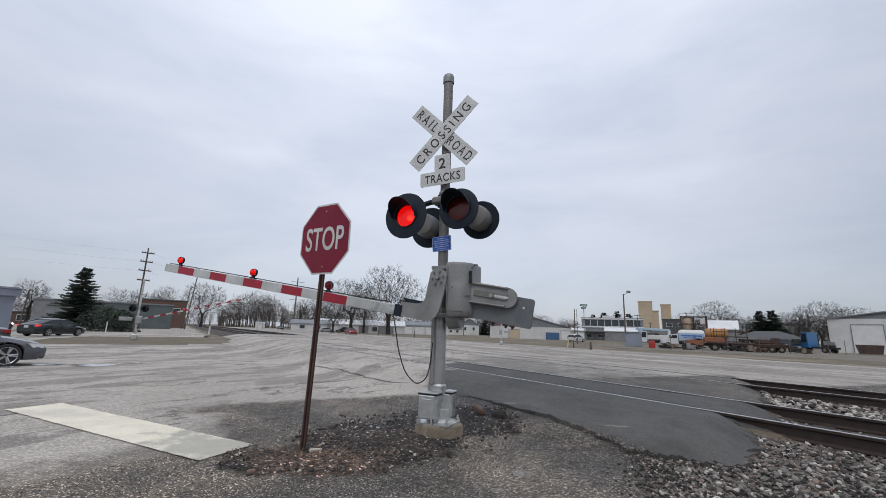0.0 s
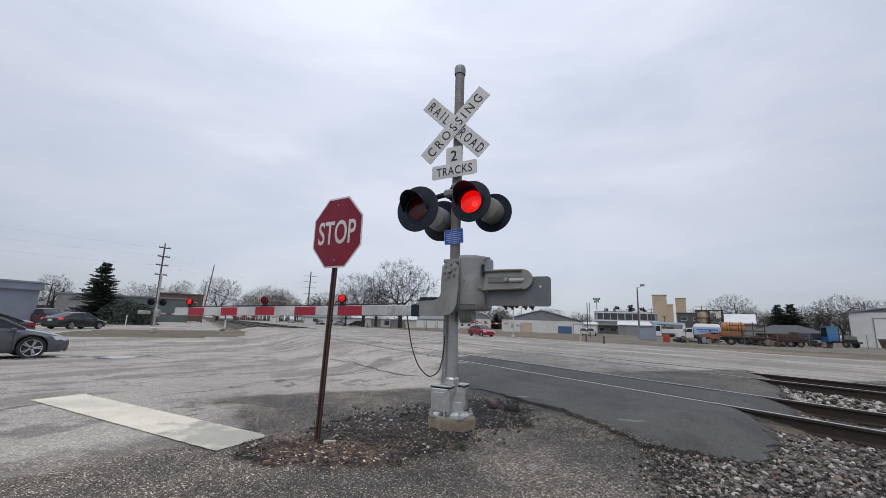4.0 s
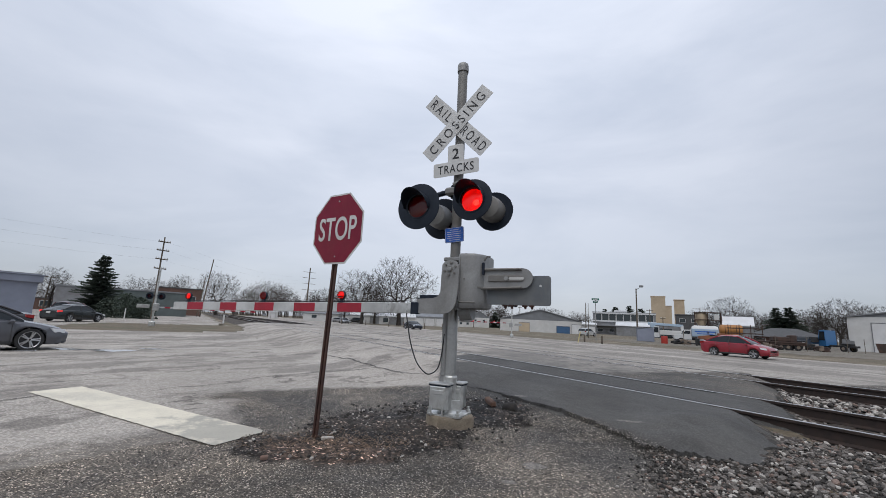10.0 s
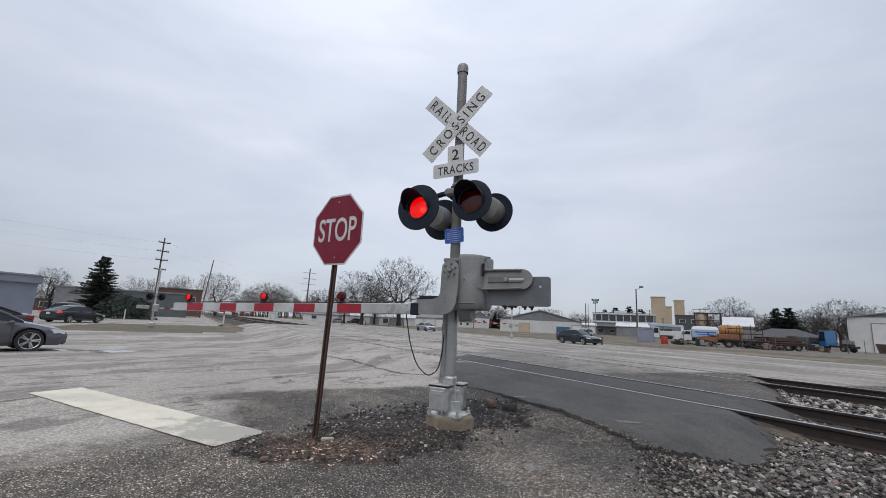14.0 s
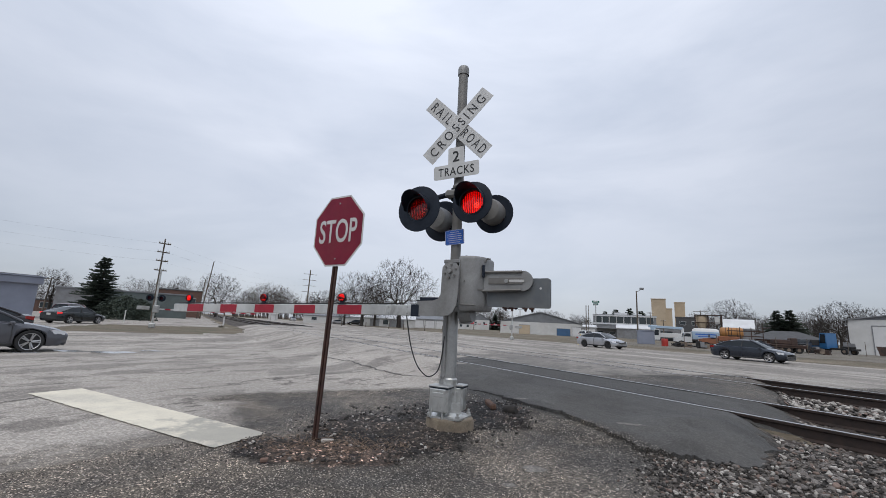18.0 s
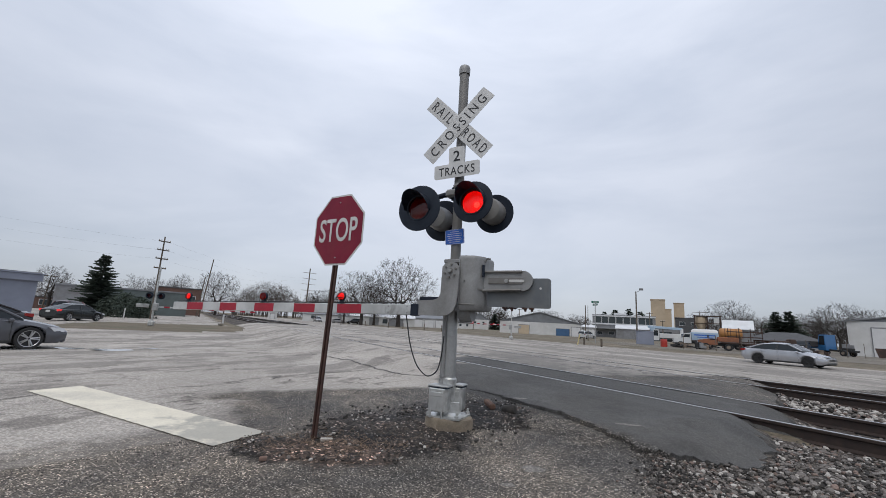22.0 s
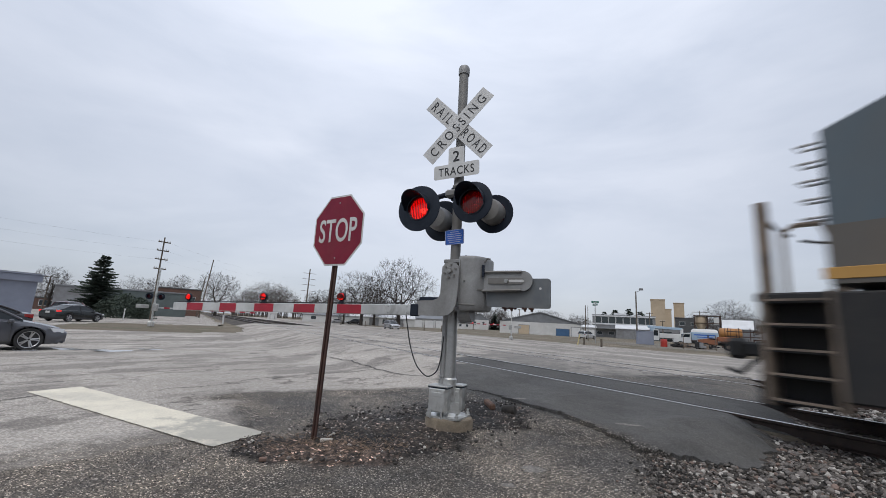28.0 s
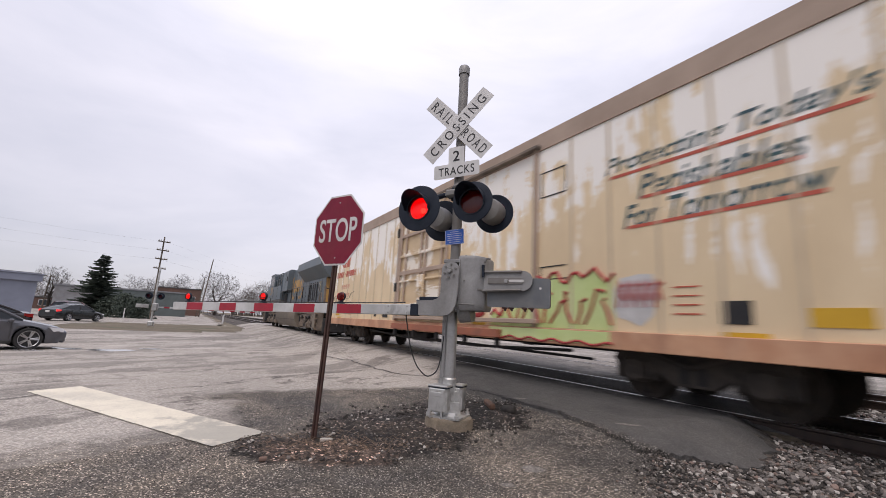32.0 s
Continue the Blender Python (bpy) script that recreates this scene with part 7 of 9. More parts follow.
# ---- trees ----
def twiggy(rnd, h, wide, trunk, thick=0.02, count=800, lean=0.0, girth=0.027):
    """A bare deciduous tree: a forking trunk whose limbs divide until they fill an uneven round crown. Returns two shapes."""
    wood, twig = Shape(), Shape()
    ends = []
    while len(ends) < count:
        v = Vector((rnd.gauss(0, 1), rnd.gauss(0, 1), rnd.gauss(0, 1))).normalized()
        k = rnd.random() ** 0.42 * (1 + 0.3 * noise.noise(v * 1.6 + Vector((h, wide, trunk))))
        q = Vector((v.x * wide * h / 2, v.y * wide * h / 2, v.z * h * (1 - trunk) / 2)) * k + Vector((lean, 0, h * (1 + trunk) / 2))
        if q.z < h * trunk * 0.8 or math.hypot(q.x, q.y) > 0.25 * wide * h + (q.z - h * trunk) * 1.1:
            continue
        ends.append(q)

    def arc(p, q, r0, r1, n, into, sides):
        bow = (q - p).length * 0.055
        pts = [p.lerp(q, i / n) + (Vector((rnd.uniform(-1, 1), rnd.uniform(-1, 1), rnd.uniform(0, 0.8))) * bow if 0 < i < n else Vector()) for i in range(n + 1)]
        into.tube(pts, [r0 + (r1 - r0) * i / n for i in range(n + 1)], sides, cap=False)

    def grow(p, group, r):
        n = len(group)
        if n <= 2:
            for q in group:
                arc(p, q, thick * 0.8, thick * 0.5, 2, twig, 3)
                o = (q - p).normalized()
                for i in range(9):
                    b = p.lerp(q, rnd.uniform(0.1, 0.9))
                    e = b + (o * 1.3 + Vector((rnd.uniform(-1, 1), rnd.uniform(-1, 1), rnd.uniform(-0.5, 1.0)))).normalized() * h * rnd.uniform(0.03, 0.075)
                    twig.add([b, b + Vector((thick * 0.7, 0, 0)), b + Vector((0, thick * 0.7, 0)), e], [(0, 1, 3), (1, 2, 3), (2, 0, 3)])
            return
        c = sum(group, Vector()) / n
        s = p.lerp(c, 0.30 if n > 60 else 0.45)
        r1 = r * 0.93
        arc(p, s, r, r1, 3 if n > 30 else 2, wood if n > 14 else twig, 8 if n > 100 else 5 if n > 14 else 3)
        u, w = rnd.choice(group), rnd.choice(group)
        for i in range(6):
            t = rnd.choice(group)
            if (t - u).length > (w - u).length:
                w = t
        for i in range(3):
            one = [q for q in group if (q - u).length < (q - w).length]
            two = [q for q in group if (q - u).length >= (q - w).length]
            if not one or not two:
                break
            u, w = sum(one, Vector()) / len(one), sum(two, Vector()) / len(two)
        for half in (one, two):
            if half:
                grow(s, half, max(thick, r1 * (len(half) / n) ** 0.52))
    base = h * girth
    wood.tube([(0, 0, -0.3), (0, 0, 0.1), (0.02 * h * lean, 0, h * trunk * 0.6), (lean * 0.1, 0, h * trunk)], [base * 1.5, base * 1.15, base, base * 0.95], 10, cap=False)
    grow(Vector((lean * 0.1, 0, h * trunk * 0.98)), ends, base * 0.95)
    return wood, twig


def fir(rnd, h, base):
    """A conifer: trunk, whorls of drooping boughs and sprays of needles with gaps between them."""
    wood, needle = Shape(), Shape()
    wood.tube([(0, 0, -0.2), (0, 0, h * 0.97)], [h * 0.022, 0.02], 8)
    whorls = 36
    for i in range(whorls):
        f = i / whorls
        z0 = h * (0.03 + 0.93 * f)
        arms = 9 if f < 0.7 else 7
        for j in range(arms):
            a = 2 * math.pi * (j + rnd.random()) / arms
            reach = (base * (1 - f) ** 0.8 + 0.12) * rnd.uniform(0.55, 1.16)
            d, sd = Vector((math.cos(a), math.sin(a), 0)), Vector((-math.sin(a), math.cos(a), 0))
            z = z0 + rnd.uniform(-0.45, 0.45)
            n = max(4, int(reach * 7))
            for k in range(n):
                g = (k + rnd.random()) / n
                c = d * reach * g + Vector((0, 0, z - 0.22 * reach * g + 0.18 * reach * g * g))
                for side in (-1, 1, rnd.choice((-0.4, 0.4))):
                    w = (0.18 + 0.32 * (1 - g) * (1 - 0.6 * f)) * rnd.uniform(0.7, 1.25)
                    o = sd * side * w + d * w * 0.8 + Vector((0, 0, rnd.uniform(-0.35, 0.1) * w))
                    t = d * 0.1 + Vector((0, 0, rnd.uniform(0.05, 0.17)))
                    needle.add([c, c + o * 0.6 - t * 0.5, c + o, c + o * 0.5 + t], [(0, 1, 2, 3)])
    return wood, needle


TREES = {}
for key, (h, wide, tr, seed, count) in {"broad": (19, 1.12, 0.10, 4, 1900), "tall": (16, 0.7, 0.16, 9, 1500), "round": (14, 1.0, 0.14, 2, 1900), "small": (10, 1.1, 0.12, 7, 1400)}.items():
    wood, twig = twiggy(random.Random(seed), h, wide, tr, 0.024 if key == "broad" else 0.017 if key != "small" else 0.013, count, 0.0, 0.034 if key == "broad" else 0.027)
    TREES[key] = (h, wood.mesh("trunk", [M["bark"]]), twig.mesh("crown", [M["twig"]], 0))
for key, seed in (("fir", 3), ("fir2", 8)):
    wood, needle = fir(random.Random(seed), 9.0, 2.75)
    TREES[key] = (9.0, wood.mesh("trunk", [M["bark"]]), needle.mesh("crown", [M["needle"]], 0))


def tree(key, bearing, dist, h, turn=0, wide=1.0, name="bare_tree", label="bare winter tree with a wide twiggy crown", group="bare trees"):
    h0, a, b = TREES[key]
    p = out(bearing, dist)
    k = h / h0
    d, s = to_ds(p.x, p.y)
    root = thing(name, label, "tree", pose(p.x, p.y, height(d, s), 0, 0, turn) @ Matrix.Diagonal((k * wide, k * wide, k, 1)), group)
    for nm, me in (("trunk", a), ("crown", b)):
        ob = new(nm, me)
        ob.parent = root
    return root


tree("broad", -5.6, 118, 19.6, 20, 0.92, label="large bare tree with a broad crown and forked trunk")
tree("round", -10.6, 116, 14.5, 80, 1.2)
tree("small", -12.9, 125, 11.2, 200)
tree("tall", -8.9, 135, 14, 10)
tree("round", -28.3, 150, 13.9, 40, 1.0)
tree("tall", -32.3, 200, 16.2, 300)
tree("small", -33.9, 190, 13.0, 100)
tree("small", -36.0, 190, 13.5, 130)
tree("tall", -43.2, 110, 8.8, 60, 1.1)
tree("small", -42.0, 112, 6.0, 160, 1.2)
tree("round", -15.8, 250, 18, 210)
tree("tall", -17.2, 250, 16, 30)
tree("small", -14.0, 240, 14, 70)
tree("round", 34.9, 220, 18.5, 120, 1.1)
tree("tall", 36.4, 225, 14, 250)
tree("small", 32.2, 230, 13, 20)
tree("round", 41.8, 200, 12.5, 330)
tree("broad", 44.0, 180, 15.0, 150, 1.0)
tree("round", 46.0, 190, 13.5, 200, 1.2)
tree("tall", 42.9, 185, 12.5, 80)
tree("small", 38.0, 190, 11.0, 180, 1.2)
tree("small", 39.6, 210, 10.0, 220, 1.2)
tree("small", 13.5, 190, 10.5, 280, 1.2)
tree("round", 15.2, 200, 10.5, 310, 1.2)
tree("small", 18.6, 200, 9.5, 30, 1.2)
tree("round", 4.0, 230, 14.0, 30, 1.2)
tree("small", 6.8, 230, 12.0, 130, 1.3)
tree("tall", 8.3, 235, 14.0, 230, 1.2)
fir_label = "dark green spruce tree with drooping branches"
tree("fir", -39.5, 75, 8.7, 0, 1.35, "spruce_tree", fir_label, "conifers")
tree("fir2", 39.15, 160, 10.7, 60, 1.75, "conifer", "dark green conifer behind the yard", "conifers")
tree("fir", 40.2, 160, 11.0, 120, 1.75, "conifer", "dark green conifer behind the yard", "conifers")
tree("fir2", 24.6, 215, 13.6, 20, 1.6, "conifer", "dark green conifer behind the mill", "conifers")
tree("fir", 23.0, 215, 13.0, 200, 1.7, "conifer", "dark green conifer behind the mill", "conifers")
tree("fir", 25.9, 215, 12.6, 90, 1.7, "conifer", "dark green conifer behind the mill", "conifers")
tree("fir2", 21.7, 215, 11.8, 140, 1.6, "conifer", "dark green conifer behind the mill", "conifers")
tree("fir2", 7.6, 215, 8.2, 20, 1.9, "conifer", "dark green conifer behind the houses", "conifers")


def shrub(bearing, dist, w, h, material, label, seed):
    rnd = random.Random(seed)
    sh = Shape()
    for i in range(2600):
        a, q = rnd.uniform(0, 2 * math.pi), rnd.random() ** 0.4
        e = rnd.uniform(0, math.pi / 2)
        c = Vector((math.cos(a) * math.cos(e) * w / 2, math.sin(a) * math.cos(e) * w / 2, math.sin(e) * h)) * q
        o = Vector((rnd.uniform(-1, 1), rnd.uniform(-1, 1), rnd.uniform(-1, 1))) * 0.17
        o2 = Vector((rnd.uniform(-1, 1), rnd.uniform(-1, 1), rnd.uniform(-1, 1))) * 0.17
        sh.add([c, c + o, c + o + o2, c + o2], [(0, 1, 2, 3)])
    p = out(bearing, dist, -0.2)
    return solid("shrub", sh, material, label, "shrub", pose(*p), "shrubs", sharp=0)


shrub(-37.2, 70, 7.0, 3.2, M["needle"], "dark evergreen shrub beside the spruce", 1)
shrub(-35.8, 72, 4.5, 2.8, M["needle"], "dark evergreen shrub beside the building", 2)

# far woods: uncountable, one object
rnd = random.Random(21)
far_wood = Shape()


def thicket(b0, b1, dist, h, count):
    for i in range(count):
        f = rnd.random()
        b = b0 + (b1 - b0) * f
        hh = h(f) * rnd.uniform(0.72, 1.08)
        p = out(b, dist * rnd.uniform(0.96, 1.06), -0.4)
        far_wood.tube([p, p + Vector((rnd.uniform(-0.5, 0.5), 0, hh * 0.55))], [0.22, 0.1], 3, cap=False)
        for k in range(60):
            z = hh * rnd.uniform(0.22, 0.9)
            r = hh * 0.26 * math.sqrt(max(0.05, 1 - (2 * z / hh - 1.15) ** 2 * 0.8))
            a = rnd.uniform(0, 2 * math.pi)
            q = p + Vector((math.cos(a) * r * rnd.random(), math.sin(a) * r * rnd.random(), z))
            e = q + Vector((rnd.uniform(-1, 1), rnd.uniform(-1, 1), rnd.uniform(0.1, 1.4))) * hh * 0.09
            far_wood.tube([q, e], [0.07, 0.02], 3, cap=False)


thicket(-26.5, -17.8, 300, lambda f: 11 + 13 * math.sin(math.pi * min(1, f * 1.05)) ** 0.8, 150)
thicket(-18, -4, 320, lambda f: 16 - 2 * f, 110)
thicket(-3, 9, 280, lambda f: 13, 90)
thicket(9, 21, 290, lambda f: 12 - 2 * f, 70)
thicket(31, 48, 260, lambda f: 13, 170)
thicket(-47, -26, 330, lambda f: 10, 110)
solid("far_woods", far_wood, M["wood_far"], "brown leafless woods along the horizon", "woods", kind="stuff", sharp=0)

# ---- poles and wires ----
def power_pole(bearing, dist, h, arms, lean=0.0, turn=0.0, span=2.6, name="utility_pole", label="weathered wooden utility pole with crossarms", r=0.16):
    p = out(bearing, dist, -0.25)
    root = thing(name, label, "utility pole", pose(*p, 0, lean, -bearing + turn), "utility poles")
    part("pole", Shape().tube([(0, 0, 0), (0, 0, h)], [r, r * 0.65], 9), M["pole"], root)
    for z in arms:
        am = part("crossarm", Shape().box((0, -0.15, z), (span, 0.12, 0.14), 0.01), M["pole"], root)
        for k in (-0.45, -0.25, 0.25, 0.45):
            part("insulator", Shape().lathe([(0.03, 0), (0.06, 0.05), (0.04, 0.1), (0.06, 0.14), (0.0, 0.2)], 8, pose(k * span, -0.15, z + 0.07)), M["white"], am)
    return root


power_pole(-34.6, 68, 11.3, (10.6, 9.4, 8.2, 6.9), 0.2, 20, 1.5, label="tall utility pole with four stacked crossarms", r=0.13)
power_pole(-17.9, 190, 22.5, (20.5, 18.0, 15.5, 12.8), 0.3, 15, 5.6, label="tall utility pole with four stacked crossarms", r=0.35)
power_pole(-29.9, 110, 13.6, (), 5.0, 0, name="leaning_pole", label="thin bare leaning wooden pole", r=0.16)
power_pole(-30.2, 116, 9.8, (), 4.0, 0, name="leaning_pole", label="thin bare leaning wooden pole", r=0.14)
power_pole(-44.9, 120, 7.2, (7.0,), 0, 10, 2.5)
power_pole(-43.6, 116, 7.1, (6.8,), 3, 10, 2.5)
power_pole(26.9, 150, 8.9, (8.5,), 0, 0, 2.0)
power_pole(28.3, 120, 5.4, (5.2,), 0, 0, 1.2)
power_pole(32.2, 170, 10.8, (10.4,), 0, 0, 4.5)
power_pole(10.9, 150, 8.4, (8.1,), 0, 0, 1.4)
power_pole(19.4, 125, 9.0, (), 0, 0, 1.4)
power_pole(4.7, 160, 9.0, (8.6,), 0, 0, 1.6)


def wire_run(name, a, b, sag, r, label):
    pts = [Vector(a).lerp(Vector(b), i / 16) - Vector((0, 0, sag * 4 * (i / 16) * (1 - i / 16))) for i in range(17)]
    return solid(name, Shape().tube(pts, r, 5), M["wire"], label, "wire", group="overhead wires")


top = out(-34.6, 68, -0.25)
for z, off in ((10.6, 0.5), (9.4, 0.5), (8.2, -0.5)):
    wire_run("overhead_wire", top + Vector((off, 0, z)), Vector((-66 + off, 26, z + 1.6)), 0.9, 0.004, "thin overhead power wire")
    wire_run("overhead_wire", top + Vector((off, 0, z)), out(-17.9, 190, z + 8), 2.0, 0.004, "thin overhead power wire")
wire_run("overhead_wire", out(-44.9, 120, 6.8), out(-43.6, 116, 6.6), 0.1, 0.04, "thin overhead power wire")

# ---- far crossing signals ----
def far_signal(x, y, turn, h, arm_len, label, arm_way=1, lamp_z=2.45):
    d, s = to_ds(x, y)
    root = thing("crossing_signal", label, "crossing signal", pose(x, y, height(d, s), 0, 0, turn), "far crossing signals")
    part("mast", Shape().tube([(0, 0, 0), (0, 0, h)], 0.075, 10), M["silver"], root)
    part("mast_base", Shape().box((0, 0, 0.2), (0.4, 0.4, 0.4), 0.05), M["silver"], root)
    part("gate_mechanism", Shape().box((0.1 * arm_way, 0, 1.55), (0.4, 0.4, 0.62), 0.05), M["galv"], root)
    part("counterweight", Shape().box((-0.8 * arm_way, 0, 1.6), (0.9, 0.06, 0.3), 0.02), M["galv"], root)
    part("lamp_crossarm", Shape().tube([(-0.5, 0, lamp_z + 0.05), (0.5, 0, lamp_z + 0.05)], 0.04, 8), M["black"], root)
    for xx in (-0.42, 0.42):
        lp = part("lamp_head", Shape().lathe([(0.0, 0), (0.28, 0), (0.28, 0.02), (0.16, 0.03), (0.15, 0.2), (0, 0.22)], 18, pose(xx, -0.1, lamp_z) @ FACE), M["black"], root)
        part("hood", Shape().lathe([(0.16, -0.25), (0.17, 0.0)], 14, pose(xx, -0.1, lamp_z) @ FACE, turn=1.0), M["black"], lp)
        part("lens", Shape().lathe([(0.0, -0.03), (0.15, -0.01)], 14, pose(xx, -0.1, lamp_z) @ FACE), M["vane"], lp, "dark red lens")
    return root


def far_gate(x, y, turn, z, length, label, arm_way):
    d, s = to_ds(x, y)
    m = pose(x, y, height(d, s) + z, 0, 0, turn)
    root = thing("crossing_gate", label, "crossing gate", m, "far crossing gates")
    n = round(length / 0.41)
    for k in range(n):
        part("stripe", Shape().box((arm_way * (0.5 + 0.41 * k), 0, 0), (0.405, 0.05, 0.12), 0.005), M["stripe"] if k % 2 else M["pale_stripe"], root,
             "red reflective stripe" if k % 2 else "white reflective stripe")
    for q in (0.45, 0.98):
        part("arm_lamp", Shape().lathe([(0, -0.04), (0.06, 0), (0, 0.04)], 12, pose(arm_way * length * q, 0, 0.14) @ FACE), M["lamp_small"], root, "small lit red lamp")
    return root, m


far_signal(-23.6, 34.4, 20, 4.85, 6, "far railroad crossing signal on the grass island")
FAR_GATE, FAR_GATE_M = far_gate(-23.6, 34.4, 30, 1.55, 7.2, "far striped crossing gate coming down", 1)
far_signal(9.2, 53.0, 0, 4.6, 5, "railroad crossing signal across the tracks", -1, 4.05)
FAR_GATE2, FAR_GATE2_M = far_gate(9.2, 53.0, 0, 1.75, 5.0, "lowered striped crossing gate across the tracks", -1)

# ---- buildings ----
M.update({
    "siding_white": mat("white_metal_siding", (0.60, 0.60, 0.59), (0.52, 0.52, 0.51), 0.5, 0.6, stain=(0.4, 0.38, 0.35), big=0.15, amount=0.5),
    "siding_grey": mat("grey_blue_siding", (0.24, 0.265, 0.33), (0.21, 0.23, 0.29), 0.6, 0.6, stain=(0.17, 0.18, 0.22), big=0.2, amount=0.5),
    "roof_grey": mat("grey_metal_roof", (0.19, 0.20, 0.215), (0.15, 0.16, 0.17), 0.6, 0.6, stain=(0.12, 0.12, 0.12), big=0.2, amount=0.4),
    "roof_dark": mat("dark_shingles", (0.09, 0.092, 0.095), (0.07, 0.07, 0.072), 1.5, 0.9, bump=0.3, fine=8),
    "roof_white": mat("pale_metal_roof", (0.66, 0.67, 0.68), (0.58, 0.59, 0.6), 0.7, 0.5, stain=(0.45, 0.44, 0.42), big=0.3, amount=0.4),
    "tan": mat("tan_concrete", (0.52, 0.42, 0.30), (0.46, 0.37, 0.265), 0.4, 0.85, stain=(0.3, 0.23, 0.16), big=0.15, amount=0.5),
    "brick": mat("brown_brick", (0.15, 0.085, 0.065), (0.11, 0.066, 0.055), 2, 0.9, bump=0.2, fine=10, stain=(0.08, 0.06, 0.05), big=0.3, amount=0.5),
    "green_wall": mat("dull_green_wall", (0.115, 0.14, 0.14), (0.095, 0.115, 0.115), 0.6, 0.8, stain=(0.06, 0.07, 0.07), big=0.3, amount=0.5),
    "steel_far": mat("plant_steel", (0.26, 0.27, 0.28), (0.2, 0.2, 0.21), 1, 0.6, 0.2, stain=(0.14, 0.13, 0.12), big=0.4, amount=0.5),
    "door_white": mat("white_door", (0.64, 0.64, 0.64), (0.58, 0.58, 0.58), 1, 0.5),
    "blue_tarp": mat("blue_panel", (0.05, 0.12, 0.24), (0.04, 0.1, 0.2), 1, 0.5),
    "window": glass("window_glass", (0.05, 0.06, 0.065), 0.1),
})


def building(name, label, bearing, dist, w, dep, h, wall, roof, ridge=0.0, turn=0.0, along=True, doors=(), windows=(), z=-0.25, category="building", group="", eave=0.25):
    """A block with walls, a flat or pitched roof, and doors and windows on its front; front faces the camera plus turn."""
    p = out(bearing, dist, z)
    root = thing(name, label, category, pose(*p, 0, 0, -bearing + turn), group)
    part("wall", Shape().box((0, -dep / 2 + 0.15, h / 2), (w, 0.3, h)), wall, root)
    part("wall", Shape().box((0, dep / 2 - 0.15, h / 2), (w, 0.3, h)), wall, root)
    for x in (-1, 1):
        sw = Shape().box((x * (w / 2 - 0.15), 0, h / 2), (0.3, dep - 0.6, h))
        if ridge and along:
            sw.prism([(-dep / 2 + 0.1, 0), (dep / 2 - 0.1, 0), (0, ridge - 0.05)], -0.15, 0.15, pose(x * (w / 2 - 0.15), 0, h, 0, 0, 90))
        part("wall", sw, wall, root)
    if ridge:
        if along:
            sec = [(-dep / 2 - eave, h - 0.1), (0, h + ridge), (dep / 2 + eave, h - 0.1), (dep / 2 + eave, h + 0.08), (0, h + ridge + 0.2), (-dep / 2 - eave, h + 0.08)]
            part("roof", Shape().loft([[(-w / 2 - eave, y, zz) for y, zz in sec], [(w / 2 + eave, y, zz) for y, zz in sec]]), roof, root)
        else:
            part("gable", Shape().prism([(-w / 2, h), (w / 2, h), (0, h + ridge)], -dep / 2 + 0.02, -dep / 2 + 0.3), roof, root)
            sec = [(-w / 2 - eave, h - 0.1), (0, h + ridge), (w / 2 + eave, h - 0.1), (w / 2 + eave, h + 0.08), (0, h + ridge + 0.2), (-w / 2 - eave, h + 0.08)]
            part("roof", Shape().loft([[(x, -dep / 2 - eave, zz) for x, zz in sec], [(x, dep / 2 + eave, zz) for x, zz in sec]]), roof, root)
    else:
        part("roof", Shape().box((0, 0, h + 0.12), (w + 0.3, dep + 0.3, 0.3), 0.03), roof, root)
    for x, dw, dh, mt in doors:
        do = part("door", Shape().box((x, -dep / 2 - 0.03, dh / 2), (dw, 0.1, dh), 0.01), M[mt], root)
        part("frame", Shape().box((x, -dep / 2 - 0.05, dh + 0.06), (dw + 0.2, 0.14, 0.12)).box((x - dw / 2 - 0.06, -dep / 2 - 0.05, dh / 2), (0.1, 0.14, dh)).box((x + dw / 2 + 0.06, -dep / 2 - 0.05, dh / 2), (0.1, 0.14, dh)), M["steel_far"], do)
    for x, zz, ww, wh in windows:
        wi = part("window", Shape().box((x, -dep / 2 - 0.02, zz), (ww + 0.16, 0.08, wh + 0.16)), M["door_white"], root)
        part("pane", Shape().box((x, -dep / 2 - 0.05, zz), (ww, 0.06, wh)), M["window"], wi)
    return root


# behind the waiting cars
shed = building("shed", "grey-blue metal shed with a flat roof", -50.5, 66, 12.5, 10, 4.3, M["siding_grey"], M["roof_grey"], turn=6, windows=((-3, 2.4, 1.2, 1.0),))
part("cornice", Shape().box((0, 0, 4.0), (13.1, 10.6, 0.75), 0.04).box((0, 0, 4.42), (13.3, 10.8, 0.12), 0.02), M["siding_grey"], shed, "deep grey-blue cornice")
building("shop", "low brown brick shop", -44.2, 135, 12, 8, 2.6, M["brick"], M["roof_dark"], 0, doors=((-2, 1.6, 2.1, "door_white"),), windows=((2, 1.5, 2.5, 1.2), (-4.5, 1.5, 1.5, 1.2)))
building("shop", "grey block building beside the spruce", -41.2, 102, 6, 8, 4.6, M["steel_far"], M["roof_grey"], 0)
building("warehouse", "long low dull green warehouse", -36.2, 112, 18, 14, 4.9, M["green_wall"], M["roof_grey"], doors=((-7.6, 2.2, 3.0, "steel_far"),))
building("warehouse", "dark brown flat-roofed warehouse", -32.2, 140, 10.5, 12, 7.2, M["brick"], M["roof_dark"], windows=((-3, 4.5, 1.6, 1.4), (0, 4.5, 1.6, 1.4), (3, 4.5, 1.6, 1.4)))
